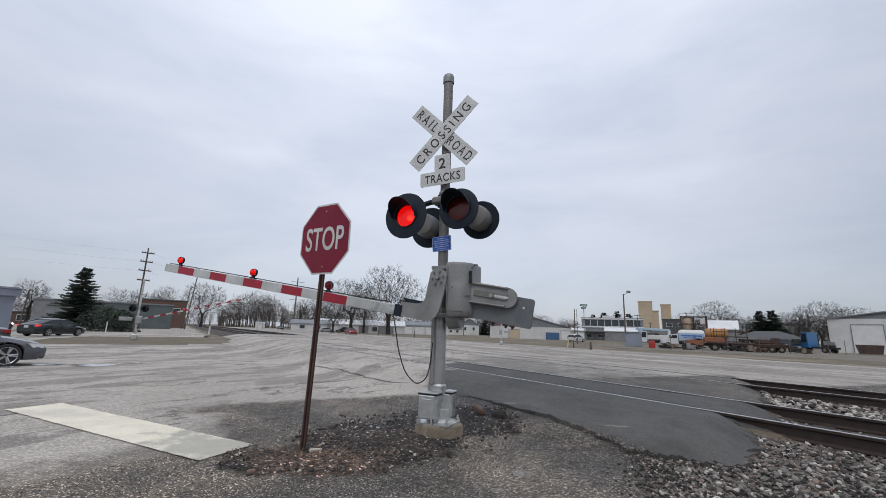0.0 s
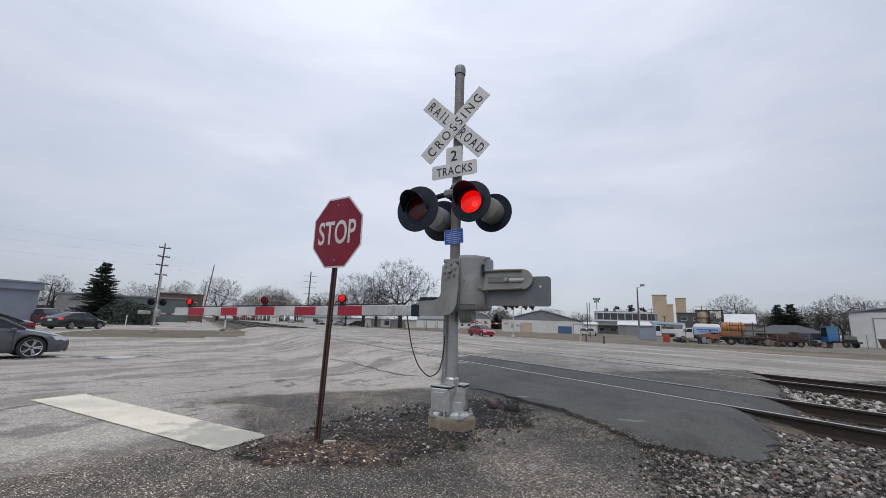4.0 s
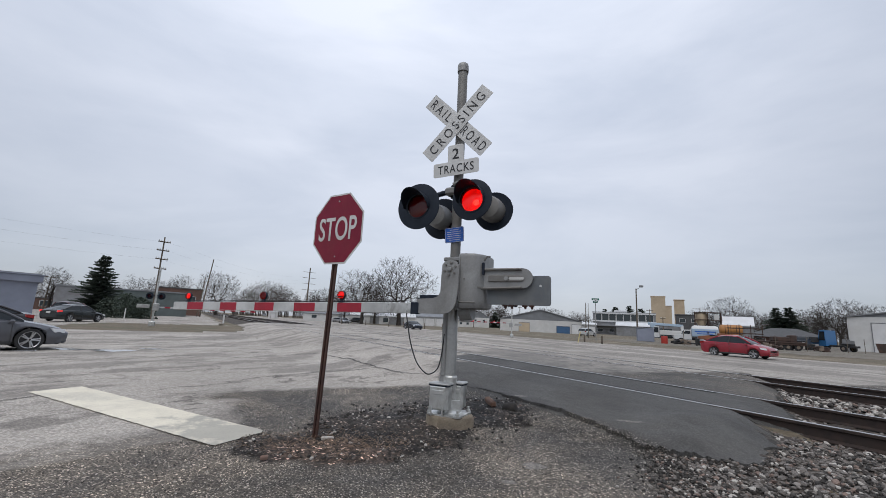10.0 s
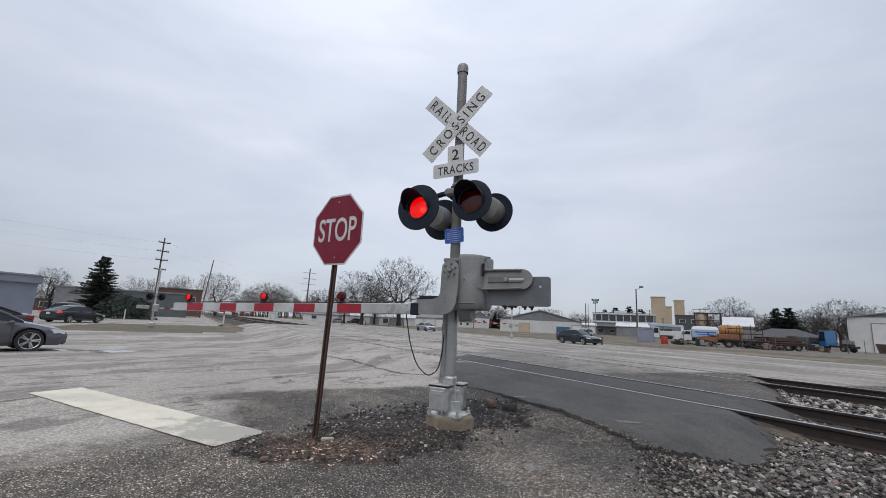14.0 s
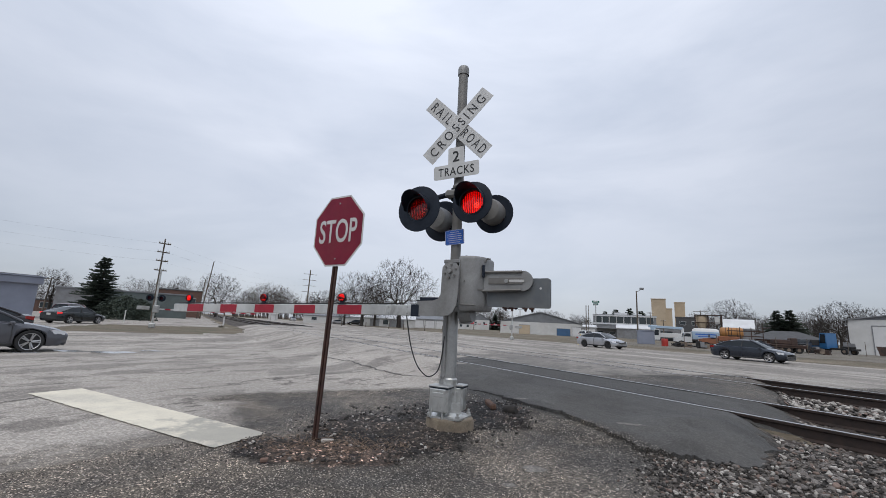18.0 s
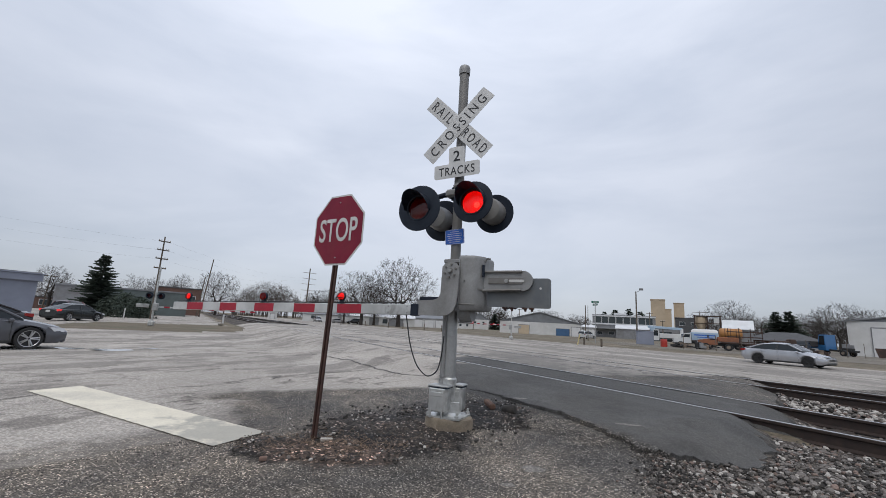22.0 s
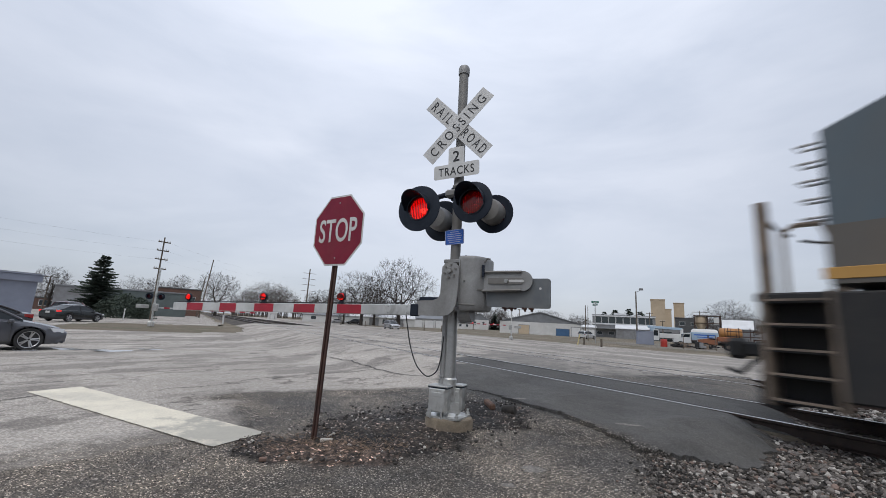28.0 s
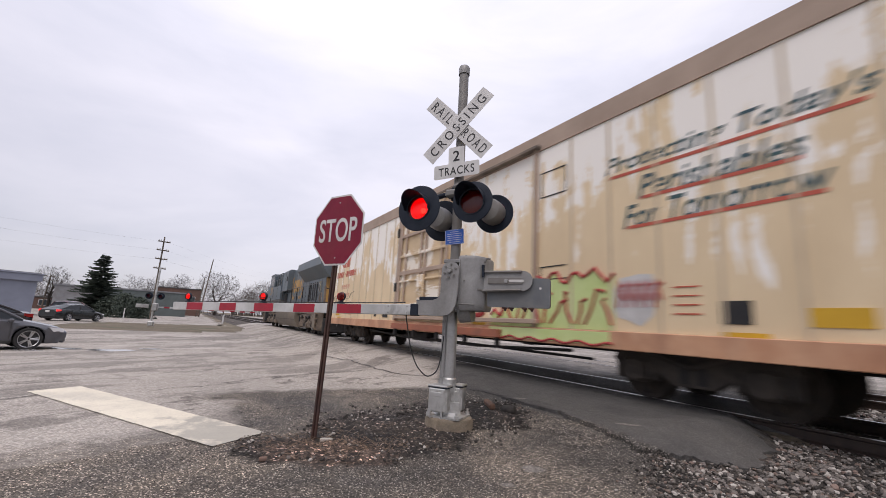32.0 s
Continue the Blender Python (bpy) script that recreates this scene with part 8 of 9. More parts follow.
# along the street between the trees
building("relay_cabinet", "small white railway relay cabinet", -21.8, 165, 3.2, 2.0, 2.4, M["siding_white"], M["roof_white"], category="cabinet", doors=((0, 1.4, 1.9, "door_white"),))
building("house", "low white house with a grey roof", -15.2, 150, 15, 9, 2.5, M["siding_white"], M["roof_grey"], 1.2, windows=((-4, 1.5, 1.6, 1.0), (1, 1.5, 1.6, 1.0)), doors=((4.5, 1.0, 2.0, "steel_far"),), group="white houses")
building("house", "white house with a pale gabled roof", -12.0, 155, 14, 9, 2.8, M["siding_white"], M["roof_white"], 1.6, windows=((-4, 1.6, 1.4, 1.0), (3, 1.6, 1.4, 1.0)), group="white houses")
building("house", "white house with a long pale metal roof", -7.6, 140, 20, 10, 2.6, M["siding_white"], M["roof_white"], 1.5, windows=((-7, 1.5, 1.2, 1.0), (0.5, 1.4, 1.6, 1.4)), doors=((-3, 2.8, 2.2, "steel_far"), (4, 4.5, 2.2, "steel_far")), group="white houses")
building("garage", "row of white garages with grey roof", -0.6, 156, 17, 9, 3.2, M["siding_white"], M["roof_grey"], 1.3, doors=((-6, 3.2, 2.7, "door_white"), (-2, 3.2, 2.7, "door_white"), (2, 3.2, 2.7, "door_white"), (6, 3.2, 2.7, "door_white")))
building("house", "white house with a steep grey roof", 5.5, 205, 9, 9, 4.6, M["siding_white"], M["roof_grey"], 3.0, along=False, windows=((-2, 3.0, 1.0, 1.4), (2, 3.0, 1.0, 1.4)), group="white houses")
building("house", "small white house behind bare shrubs", 3.4, 190, 7, 7, 2.6, M["siding_white"], M["roof_dark"], 1.4, windows=((-1.5, 1.6, 1.0, 1.0), (1.5, 1.6, 1.0, 1.0)), group="white houses")
building("warehouse", "white metal warehouse with a broad grey gable", 13.6, 135, 23, 22, 3.5, M["siding_white"], M["roof_grey"], 2.9, along=False,
         doors=((6.4, 3.6, 2.0, "blue_tarp"), (-4.5, 3.0, 2.6, "tan"), (10, 2.4, 2.6, "door_white")))
building("garage", "white lean-to with garage doors", 18.6, 132, 9.0, 10, 2.9, M["siding_white"], M["roof_white"], 0.5, doors=((-3, 2.4, 2.4, "door_white"), (0, 2.4, 2.4, "door_white"), (3, 2.4, 2.4, "door_white")))
# the mill and its towers
mill = building("mill", "long grey mill building with glazed upper floor", 23.9, 172, 21, 14, 8.0, M["steel_far"], M["roof_grey"], 0.0,
                windows=tuple((-8.6 + 2.45 * i, 6.35, 2.15, 2.3) for i in range(8)) + tuple((-8 + 4 * i, 1.6, 1.8, 1.0) for i in range(5)))
part("fascia", Shape().box((0, -7.1, 7.85), (21.3, 0.3, 0.45)).box((0, -7.1, 4.9), (21.3, 0.3, 0.5)), M["roof_white"], mill, "pale fascia bands")
part("canopy", Shape().box((0, -8.4, 3.2), (19, 2.6, 0.3), 0.05), M["roof_grey"], mill)
part("roof_unit", Shape().box((-1, 0, 8.8), (4.5, 3, 0.9), 0.1).box((5, 0, 8.6), (2.5, 2, 0.6), 0.1), M["roof_white"], mill)
building("tower", "tan concrete mill tower", 27.86, 192, 5.2, 6, 16.0, M["tan"], M["tan"], category="tower", group="mill towers")
building("tower", "lower tan concrete mill tower", 28.75, 193, 3.6, 6, 12.2, M["tan"], M["tan"], category="tower", group="mill towers")
building("tower", "slim tan concrete mill tower", 30.1, 200, 3.8, 5, 15.3, M["tan"], M["tan"], category="tower", group="mill towers")
building("store", "white tent-roofed store behind the yard", 25.2, 150, 11, 8, 3.2, M["steel_far"], M["roof_white"], 1.1)
building("shed", "dark steel shed with an upper deck", 30.9, 150, 6.5, 6, 7.2, M["roof_dark"], M["roof_dark"], windows=((-1.4, 5.6, 1.5, 1.0), (1.6, 5.6, 1.2, 1.0)))
building("shed", "low grey shed behind the trucks", 28.6, 140, 7, 6, 3.6, M["steel_far"], M["roof_grey"], doors=((0, 3, 2.8, "window"),))
hip = thing("house", "low brick house with a broad hipped dark roof", "building", pose(*out(39.7, 130, -0.25), 0, 0, -39.7))
part("wall", Shape().box((0, 0, 0.95), (15.0, 9, 1.9)), M["brick"], hip)
part("roof", Shape().add([(-8.2, -5.2, 1.85), (8.2, -5.2, 1.85), (8.2, 5.2, 1.85), (-8.2, 5.2, 1.85), (-2.4, 0, 4.0), (2.4, 0, 4.0)], [(0, 1, 5, 4), (2, 3, 4, 5), (1, 2, 5), (3, 0, 4), (3, 2, 1, 0)]), M["roof_dark"], hip)
for x in (-4.5, 0.5, 4.8):
    wi = part("window", Shape().box((x, -4.52, 1.05), (1.9, 0.08, 0.9)), M["door_white"], hip)
    part("pane", Shape().box((x, -4.57, 1.05), (1.7, 0.06, 0.75)), M["window"], wi)
building("barn", "large grey metal barn with white doors", 48.3, 104, 13.5, 16, 5.6, M["siding_white"], M["roof_grey"], 1.0, turn=4, along=False,
         doors=((-2.2, 3.6, 4.6, "door_white"),))

# ---- yard and roadside ----
def post_at(name, label, category, bearing, dist, h, r, material, group="", lean=0.0, z=-0.2):
    return solid(name, Shape().tube([(0, 0, -0.1), (0, 0, h)], r, 9), material, label, category, pose(*out(bearing, dist, z), 0, lean, -bearing), group)


lamp = thing("street_lamp", "tall grey street lamp pole with a floodlight", "street lamp", pose(*out(25.45, 104, -0.2), 0, 0, -25))
part("pole", Shape().tube([(0, 0, 0), (0, 0, 11.2)], [0.2, 0.13], 10), M["pole"], lamp)
part("arm", Shape().tube([(0, 0, 11.0), (0.8, -0.2, 11.4)], 0.05, 7), M["steel_far"], lamp)
part("floodlight", Shape().box((1.1, -0.3, 11.7), (0.9, 0.5, 0.5), 0.1, pose(0, 0, 0)), M["steel_far"], lamp)
gs = thing("street_name_sign", "green street name signs on a thin post", "street sign", pose(*out(20.6, 61, -0.2), 0, 0, -20))
part("post", Shape().tube([(0, 0, 0), (0, 0, 5.7)], 0.05, 8), M["galv"], gs)
green = mat("green_sign", (0.03, 0.16, 0.12), None, 6, 0.5)
for k, (zz, tw) in enumerate(((5.6, 15), (5.25, -50))):
    sg = part("sign_blade", Shape().box((0, 0, 0), (1.0, 0.02, 0.28), 0.005), green, gs, "green street name blade", m=pose(0, -0.06, zz, 0, 0, tw))
    part("text_bar", Shape().box((0, -0.014, 0), (0.6, 0.006, 0.1)), M["white"], sg, "white bar of lettering")
power_pole(19.7, 74, 5.9, (), 0, 0, name="signpost", label="thin steel post by the verge", r=0.06)
post_at("bollard", "short brown wooden bollard on the verge", "bollard", 19.2, 52, 0.85, 0.1, M["pole"], "bollards")
post_at("bollard", "short brown wooden bollard on the verge", "bollard", 21.3, 47, 0.8, 0.11, M["pole"], "bollards")
post_at("marker_post", "leaning yellow marker post", "post", 18.4, 48, 1.2, 0.06, mat("pale_yellow_post", (0.6, 0.5, 0.25), None, 5, 0.6), lean=12)
for b, dd in ((-6.9, 92), (-4.9, 88), (-13.2, 100), (-2.0, 86), (0.4, 84), (-10, 98)):
    post_at("fence_post", "short weathered fence post on the verge", "fence post", b, dd, 1.2, 0.09, M["pole"], "fence posts")
post_at("marker_post", "white marker post on the grass", "post", -37.0, 60, 1.3, 0.06, M["white"], "marker posts")
post_at("marker_post", "white marker post by the track", "post", -27.3, 60, 1.1, 0.1, M["white"], "marker posts")
solid("electrical_cabinet", Shape().box((0, 0, 1.0), (2.4, 1.6, 2.0), 0.06).box((0, 0, 2.05), (2.5, 1.7, 0.12), 0.03), M["siding_grey"], "grey-blue electrical cabinet on the verge", "cabinet", pose(*out(26.3, 74, -0.2), 0, 0, -20))
bar = thing("barrel", "red barrel beside the trucks", "barrel", pose(*out(28.35, 66, -0.2)))
part("drum", Shape().lathe([(0, 0), (0.42, 0), (0.44, 0.1), (0.42, 0.45), (0.44, 0.5), (0.42, 0.9), (0.4, 1.05), (0, 1.05)], 18), paint("barrel_red", (0.45, 0.04, 0.03), 0.5, 0.0), bar)


def wheel_pair(root, x, w, r, material=None):
    for y in (-w, w):
        wh = part("wheel", Shape().lathe([(0, -0.12), (r * 0.5, -0.12), (r * 0.55, -0.05), (r * 0.55, 0.12)], 16, pose(0, 0, 0, 90 if y > 0 else -90, 0, 0)), material or M["dust"], root, m=pose(x, y, r))
        part("tyre", Shape().lathe([(r * 0.55, -0.14), (r * 0.95, -0.14), (r, -0.08), (r, 0.08), (r * 0.95, 0.14), (r * 0.55, 0.14)], 20, pose(0, 0, 0, 90, 0, 0)), M["tyre"], wh)


def truck(label, bearing, dist, turn, cab_paint, bed, extra=None, h=2.4, long=6.0, name="truck"):
    """A lorry: cab with bonnet, windows, chassis, wheels and a bed of some kind. x is forward."""
    root = thing(name, label, "truck", pose(*out(bearing, dist, -0.2), 0, 0, turn), "parked trucks")
    part("chassis", Shape().box((0, 0, 0.75), (long, 0.9, 0.28), 0.03), M["frame"], root)
    cab_prof = [(0.0, 0.7), (2.2, 0.7), (2.25, 1.25), (1.15, 1.42), (0.85, h), (0.05, h + 0.03)]
    cb = part("cab", Shape().prism(cab_prof, -0.98, 0.98, pose(long / 2 - 2.2, 0, 0)), cab_paint, root)
    for y in (-1, 1):
        part("side_window", Shape().prism([(0.15, 1.5), (1.0, 1.5), (0.8, h - 0.15), (0.15, h - 0.15)], y * 0.985 - 0.01, y * 0.985 + 0.01, pose(long / 2 - 2.2, 0, 0)), M["glass"], cb)
        part("headlight", Shape().box((long / 2 + 0.03, y * 0.75, 1.0), (0.06, 0.26, 0.2), 0.02), M["headlight"], cb)
        part("mirror", Shape().box((long / 2 - 1.2, y * 1.15, 1.75), (0.08, 0.16, 0.36), 0.02), M["plastic"], cb)
    part("windscreen", Shape().prism([(1.14, 1.44), (1.17, 1.44), (0.89, h - 0.08), (0.86, h - 0.08)], -0.85, 0.85, pose(long / 2 - 2.2, 0, 0)), M["glass"], cb)
    part("bumper", Shape().box((long / 2 + 0.08, 0, 0.68), (0.14, 1.9, 0.26), 0.04), M["chrome"], root)
    wheel_pair(root, long / 2 - 0.85, 0.88, 0.45)
    wheel_pair(root, -long / 2 + 1.2, 0.88, 0.45)
    if bed:
        part("bed", Shape().box((-1.1, 0, 1.15 + bed[1] / 2), (long - 2.3, 2.0, bed[1]), 0.05), bed[0], root)
    if extra:
        extra(root)
    return root


white_paint, sky_paint = paint("white_truck_paint", (0.62, 0.63, 0.63), 0.4, 0), paint("pale_blue_truck_paint", (0.36, 0.47, 0.58), 0.4, 0)
blue_paint, rust = paint("blue_truck_paint", (0.028, 0.14, 0.33), 0.5, 0), mat("rusty_steel", (0.085, 0.05, 0.04), (0.045, 0.034, 0.03), 2, 0.9, bump=0.3, fine=14, stain=(0.07, 0.045, 0.035), big=0.8, amount=0.6)
orange = mat("orange_tank_paint", (0.42, 0.19, 0.05), (0.33, 0.15, 0.045), 1, 0.6, stain=(0.3, 0.15, 0.06), big=0.5, amount=0.5)


orange_rust = mat("faded_orange_paint", (0.30, 0.115, 0.055), (0.22, 0.09, 0.05), 2, 0.8, bump=0.2, fine=14, stain=(0.12, 0.07, 0.05), big=0.8, amount=0.6)


def boom(root):
    part("boom", Shape().box((0.4, 0, 2.95), (5.6, 0.4, 0.42), 0.04, pose(0, 0, 0, 0, -2, 0)), sky_paint, root, "pale blue lift boom")
    part("bucket", Shape().box((2.4, 0.5, 2.75), (0.8, 0.8, 0.9), 0.08), sky_paint, root, "pale blue lift bucket")
    part("turret", Shape().tube([(-2.4, 0, 1.2), (-2.4, 0, 2.9)], 0.25, 10), M["siding_white"], root)


truck("white bucket lift truck parked in the yard", 28.7, 86, 160, white_paint, (M["siding_white"], 0.8), boom, 2.6, 7.2, "bucket_truck")
truck("pale blue and white service van with lettering bars", 31.6, 72, 155, white_paint, (sky_paint, 1.15), lambda r: part("lettering_bar", Shape().box((-1.1, 1.01, 1.9), (2.6, 0.02, 0.16)).box((-1.1, 1.01, 1.6), (2.0, 0.02, 0.1)), M["blue"], r, "blue bars of lettering"), 2.1, 5.6, "service_van")
truck("white tank truck with a pale round tank", 32.0, 92, 150, white_paint, None, lambda r: part("tank", Shape().lathe([(0, -2.2), (0.8, -2.1), (1.05, -1.7), (1.05, 1.7), (0.8, 2.1), (0, 2.2)], 18, pose(-0.9, 0, 2.1, 0, 90, 0)), M["siding_white"], r, "pale round tank"), 2.3, 7.0, "tank_truck")
truck("bright blue cab truck with a bare chassis", 43.6, 86, 100, blue_paint, None, lambda r: part("fifth_wheel", Shape().box((-1.6, 0, 1.05), (1.2, 1.0, 0.3), 0.06), M["frame"], r, "dark coupling plate"), 3.0, 5.6, "cab_truck")
truck("dark pickup truck with a pale bonnet", 41.2, 84, 212, paint("black_truck_paint", (0.02, 0.022, 0.026), 0.4), (M["frame"], 0.8), None, 1.9, 5.4, "pickup_truck")
truck("rusty orange utility trailer truck", 33.8, 68, 150, orange_rust, (orange_rust, 0.6), None, 1.5, 4.6, "flatbed_truck")


def flatbed(label, bearing, dist, turn, long, load=None):
    root = thing("flatbed_trailer", label, "trailer", pose(*out(bearing, dist, -0.2), 0, 0, turn), "flatbed trailers")
    part("deck", Shape().box((0, 0, 1.0), (long, 2.3, 0.2), 0.03), rust, root)
    for y in (-1, 1):
        part("rail", Shape().box((0, y * 1.0, 0.8), (long, 0.14, 0.25), 0.02), rust, root)
    for k in range(int(long / 1.2)):
        part("stake", Shape().box((-long / 2 + 0.6 + 1.2 * k, -1.12, 1.35), (0.08, 0.08, 0.6)), rust, root)
    for x in (-long / 2 + 0.9, -long / 2 + 2.0, long / 2 - 1.2):
        wheel_pair(root, x, 0.85, 0.42)
    if load:
        load(root)
    return root


flatbed("rusty flatbed trailer with stakes", 35.6, 76, 150, 4.2)
flatbed("low rusty flatbed trailer", 37.9, 72, 158, 4.5)
flatbed("rusty trailer frame with loose steel", 39.6, 71, 165, 4.0, lambda r: part("scrap", Shape().box((0.3, 0, 1.4), (2.2, 1.2, 0.6), 0.1).box((-0.8, 0.2, 1.5), (0.8, 0.9, 0.9), 0.1), rust, r, "rusty scrap load"))
tk = thing("storage_tank", "orange cylindrical storage tank on a stand", "tank", pose(*out(35.05, 88, -0.2), 0, 0, -35))
part("tank", Shape().lathe([(0, -1.7), (0.7, -1.65), (0.9, -1.4), (0.9, 1.4), (0.7, 1.65), (0, 1.7)], 20, pose(0, 0, 2.5, 0, 90, 0)), orange, tk)
for x in (-0.8, 0.0, 0.8):
    part("hoop", Shape().lathe([(0.9, -0.04), (0.93, -0.04), (0.93, 0.04), (0.9, 0.04)], 20, pose(x, 0, 2.5, 0, 90, 0)), rust, tk)
for x in (-1.2, 1.2):
    part("stand", Shape().box((x, 0, 0.9), (0.3, 1.4, 1.8), 0.02), rust, tk)
building("canopy_store", "white tarpaulin roofed store behind the trailers", 35.75, 117, 5.4, 6, 3.9, M["steel_far"], M["roof_white"], 1.9)
fr = thing("hopper", "rusty steel hopper frame with walkways", "hopper", pose(*out(32.9, 108, -0.2), 0, 0, -30))
for x in (-2.4, 0.0, 2.4):
    for y in (-1, 1):
        part("leg", Shape().box((x, y, 3.2), (0.18, 0.18, 6.4)), rust, fr)
for zz in (3.0, 4.7, 6.3):
    part("deck", Shape().box((0, 0, zz), (5.2, 2.4, 0.16)), rust, fr)
part("bin", Shape().lathe([(0.5, 3.2), (1.1, 4.4), (1.1, 6.0), (0.9, 6.2), (0, 6.2)], 12, pose(-1.2, 0, 0)), M["tan"], fr, "tan round hopper")
part("panel", Shape().box((1.6, -1.1, 5.2), (0.9, 0.1, 1.4)), M["siding_white"], fr)
solid("dumpster", Shape().prism([(-1.2, 0.1), (1.2, 0.1), (1.5, 1.4), (-1.5, 1.4)], -0.9, 0.9), rust, "rusty open dumpster by the barn", "dumpster", pose(*out(47.3, 88, -0.2), 0, 0, -45))


# clutter between the parked trucks
def heap(label, bearing, dist, size, material, seed, name="scrap_heap"):
    """A low pile of rods, plates and boxes."""
    r = random.Random(seed)
    root = thing(name, label, "scrap", pose(*out(bearing, dist, -0.2), 0, 0, r.uniform(0, 360)), "scrap heaps")
    for k in range(11):
        x, y = r.gauss(0, size * 0.3), r.gauss(0, size * 0.2)
        z = 0.15 + 0.5 * r.random() * max(0.1, 1 - math.hypot(x, y) / size)
        if k % 3 == 0:
            part("beam", Shape().box((0, 0, 0), (r.uniform(0.8, 2.2), 0.12, 0.14), 0.01), material, root, m=pose(x, y, z, r.uniform(-12, 12), r.uniform(-14, 14), r.uniform(0, 180)))
        elif k % 3 == 1:
            part("crate", Shape().box((0, 0, 0), (r.uniform(0.4, 1.0), r.uniform(0.4, 0.8), r.uniform(0.3, 0.8)), 0.03), r.choice((material, M["dust"], M["frame"], M["steel_far"])), root, m=pose(x, y, z + 0.1, 0, 0, r.uniform(0, 180)))
        else:
            part("pipe", Shape().tube([(-0.7, 0, 0), (0.7, 0, 0)], r.uniform(0.06, 0.16), 9), material, root, m=pose(x, y, z, 0, r.uniform(-15, 15), r.uniform(0, 180)))


for i, (b, dd, sz, mt) in enumerate(((29.9, 68, 1.8, M["frame"]), (32.2, 66, 1.8, M["frame"]), (36.6, 70, 2.0, M["frame"]), (38.6, 68, 2.0, rust), (42.2, 74, 1.6, rust))):
    heap("low heap of rusty scrap and crates in the yard", b, dd, sz, mt, 60 + i)
for b, dd in ((30.4, 60), (33.6, 62), (36.0, 64), (38.9, 66), (41.4, 70), (44.4, 76), (45.6, 80)):
    post_at("fence_post", "tall thin weathered post along the yard", "fence post", b, dd, 1.9, 0.035, M["pole"], "yard posts")
rl = thing("rusty_rack", "tall rusty steel rack beside the orange tank", "rack", pose(*out(36.3, 84, -0.2), 0, 0, -35))
for x in (-2.2, -0.7, 0.8, 2.3):
    part("upright", Shape().box((x, 0, 1.7), (0.12, 0.12, 3.4)), rust, rl)
for z in (1.2, 2.0, 2.8):
    part("cross_rail", Shape().box((0, -0.08, z), (4.8, 0.06, 0.16)), rust, rl)
pn = thing("panel_stack", "leaning grey steel panels beside the blue truck", "panels", pose(*out(44.35, 88, -0.2), 0, 0, -45))
for k in range(2):
    part("panel", Shape().box((0.45 * k, 0.2 * k, 0.9), (0.9, 0.06, 1.8 - 0.3 * k), 0.01, pose(0, 0, 0, 6, 0, 0)), M["steel_far"], pn)

# ---- stones and litter, small pieces last ----
STONES = []
for k in range(7):
    rnd = random.Random(40 + k)
    sh = Shape()
    lat = [(-1.0, 0), (-0.62, 0.8), (0.1, 1.0), (0.7, 0.68), (1.0, 0)]
    rings = []
    for z, r in lat[1:-1]:
        rings.append([(r * math.cos(2 * math.pi * j / 6) * rnd.uniform(0.7, 1.15), r * math.sin(2 * math.pi * j / 6) * rnd.uniform(0.7, 1.15), z * rnd.uniform(0.75, 1.1)) for j in range(6)])
    sh.loft(rings, cap=True)
    STONES.append(sh)
STONE_MESH = [s.mesh("stone", [M["stone"]], 0) for s in STONES]
pale = mat("pale_rubble", (0.50, 0.47, 0.43), (0.34, 0.315, 0.285), 12, 0.85, bump=0.3, fine=70)
dusk = mat("dark_rubble", (0.048, 0.042, 0.037), (0.024, 0.022, 0.02), 10, 0.9, bump=0.4, fine=60)
mid = mat("grey_stone", (0.20, 0.178, 0.160), (0.115, 0.102, 0.092), 10, 0.88, bump=0.4, fine=60)
rosy = mat("pinkish_stone", (0.23, 0.165, 0.137), (0.15, 0.113, 0.095), 10, 0.88, bump=0.4, fine=60)


def stone_pose(rnd, x, y, z, r):
    return Matrix.LocRotScale((x, y, z), Euler((rnd.uniform(-0.6, 0.6), rnd.uniform(-0.6, 0.6), rnd.uniform(0, 6.3))), (r * rnd.uniform(0.8, 1.35), r * rnd.uniform(0.7, 1.1), r * rnd.uniform(0.45, 0.8)))


def scatter(rnd, count, region, size, sink, joined, mats_k):
    """Stones strewn over a region of (d, s); some as pieces of their own, the rest joined."""
    n = 0
    while n < count:
        d, s = region(rnd)
        if d is None:
            continue
        p = at(d, s, height(d, s) + sink)
        r = size(rnd)
        joined.add([], [])
        sh = STONES[rnd.randrange(7)]
        joined.add(sh.v, sh.f, stone_pose(rnd, p.x, p.y, p.z + r * 0.25, r), mats_k(rnd))
        n += 1


rnd = random.Random(77)
bed = bpy.data.objects["ballast"]


def open_bed(r):
    d, s = r.uniform(2.9, 6.25), r.uniform(-1.6, 3.2) if r.random() < 0.85 else r.uniform(-8, -1.6)
    if crossing(d, s) > 0.12 or d < gravel_edge(s) + 0.35 + 0.3 * wob(d, s, 0.4, 8.0):
        return None, None
    return d, s


# the nearest stones one by one
n = 0
while n < 300:
    d, s = rnd.uniform(4.0, 5.9), rnd.uniform(0.2, 2.8)
    if crossing(d, s) > 0.1 or d < gravel_edge(s) + 0.6 + 0.3 * wob(d, s, 0.6, 8.0):
        continue
    r = rnd.uniform(0.013, 0.034)
    p = at(d, s, height(d, s) + 0.02 + r * 0.3)
    ob = new("stone", STONE_MESH[n % 7])
    ob.parent = bed
    ob.matrix_basis = stone_pose(rnd, p.x, p.y, p.z, r)
    n += 1
KINDS = [mid, pale, dusk, rosy]


def kind_bed(r):
    return r.choices((0, 1, 2, 3), (6, 2.4, 5, 2.0))[0]


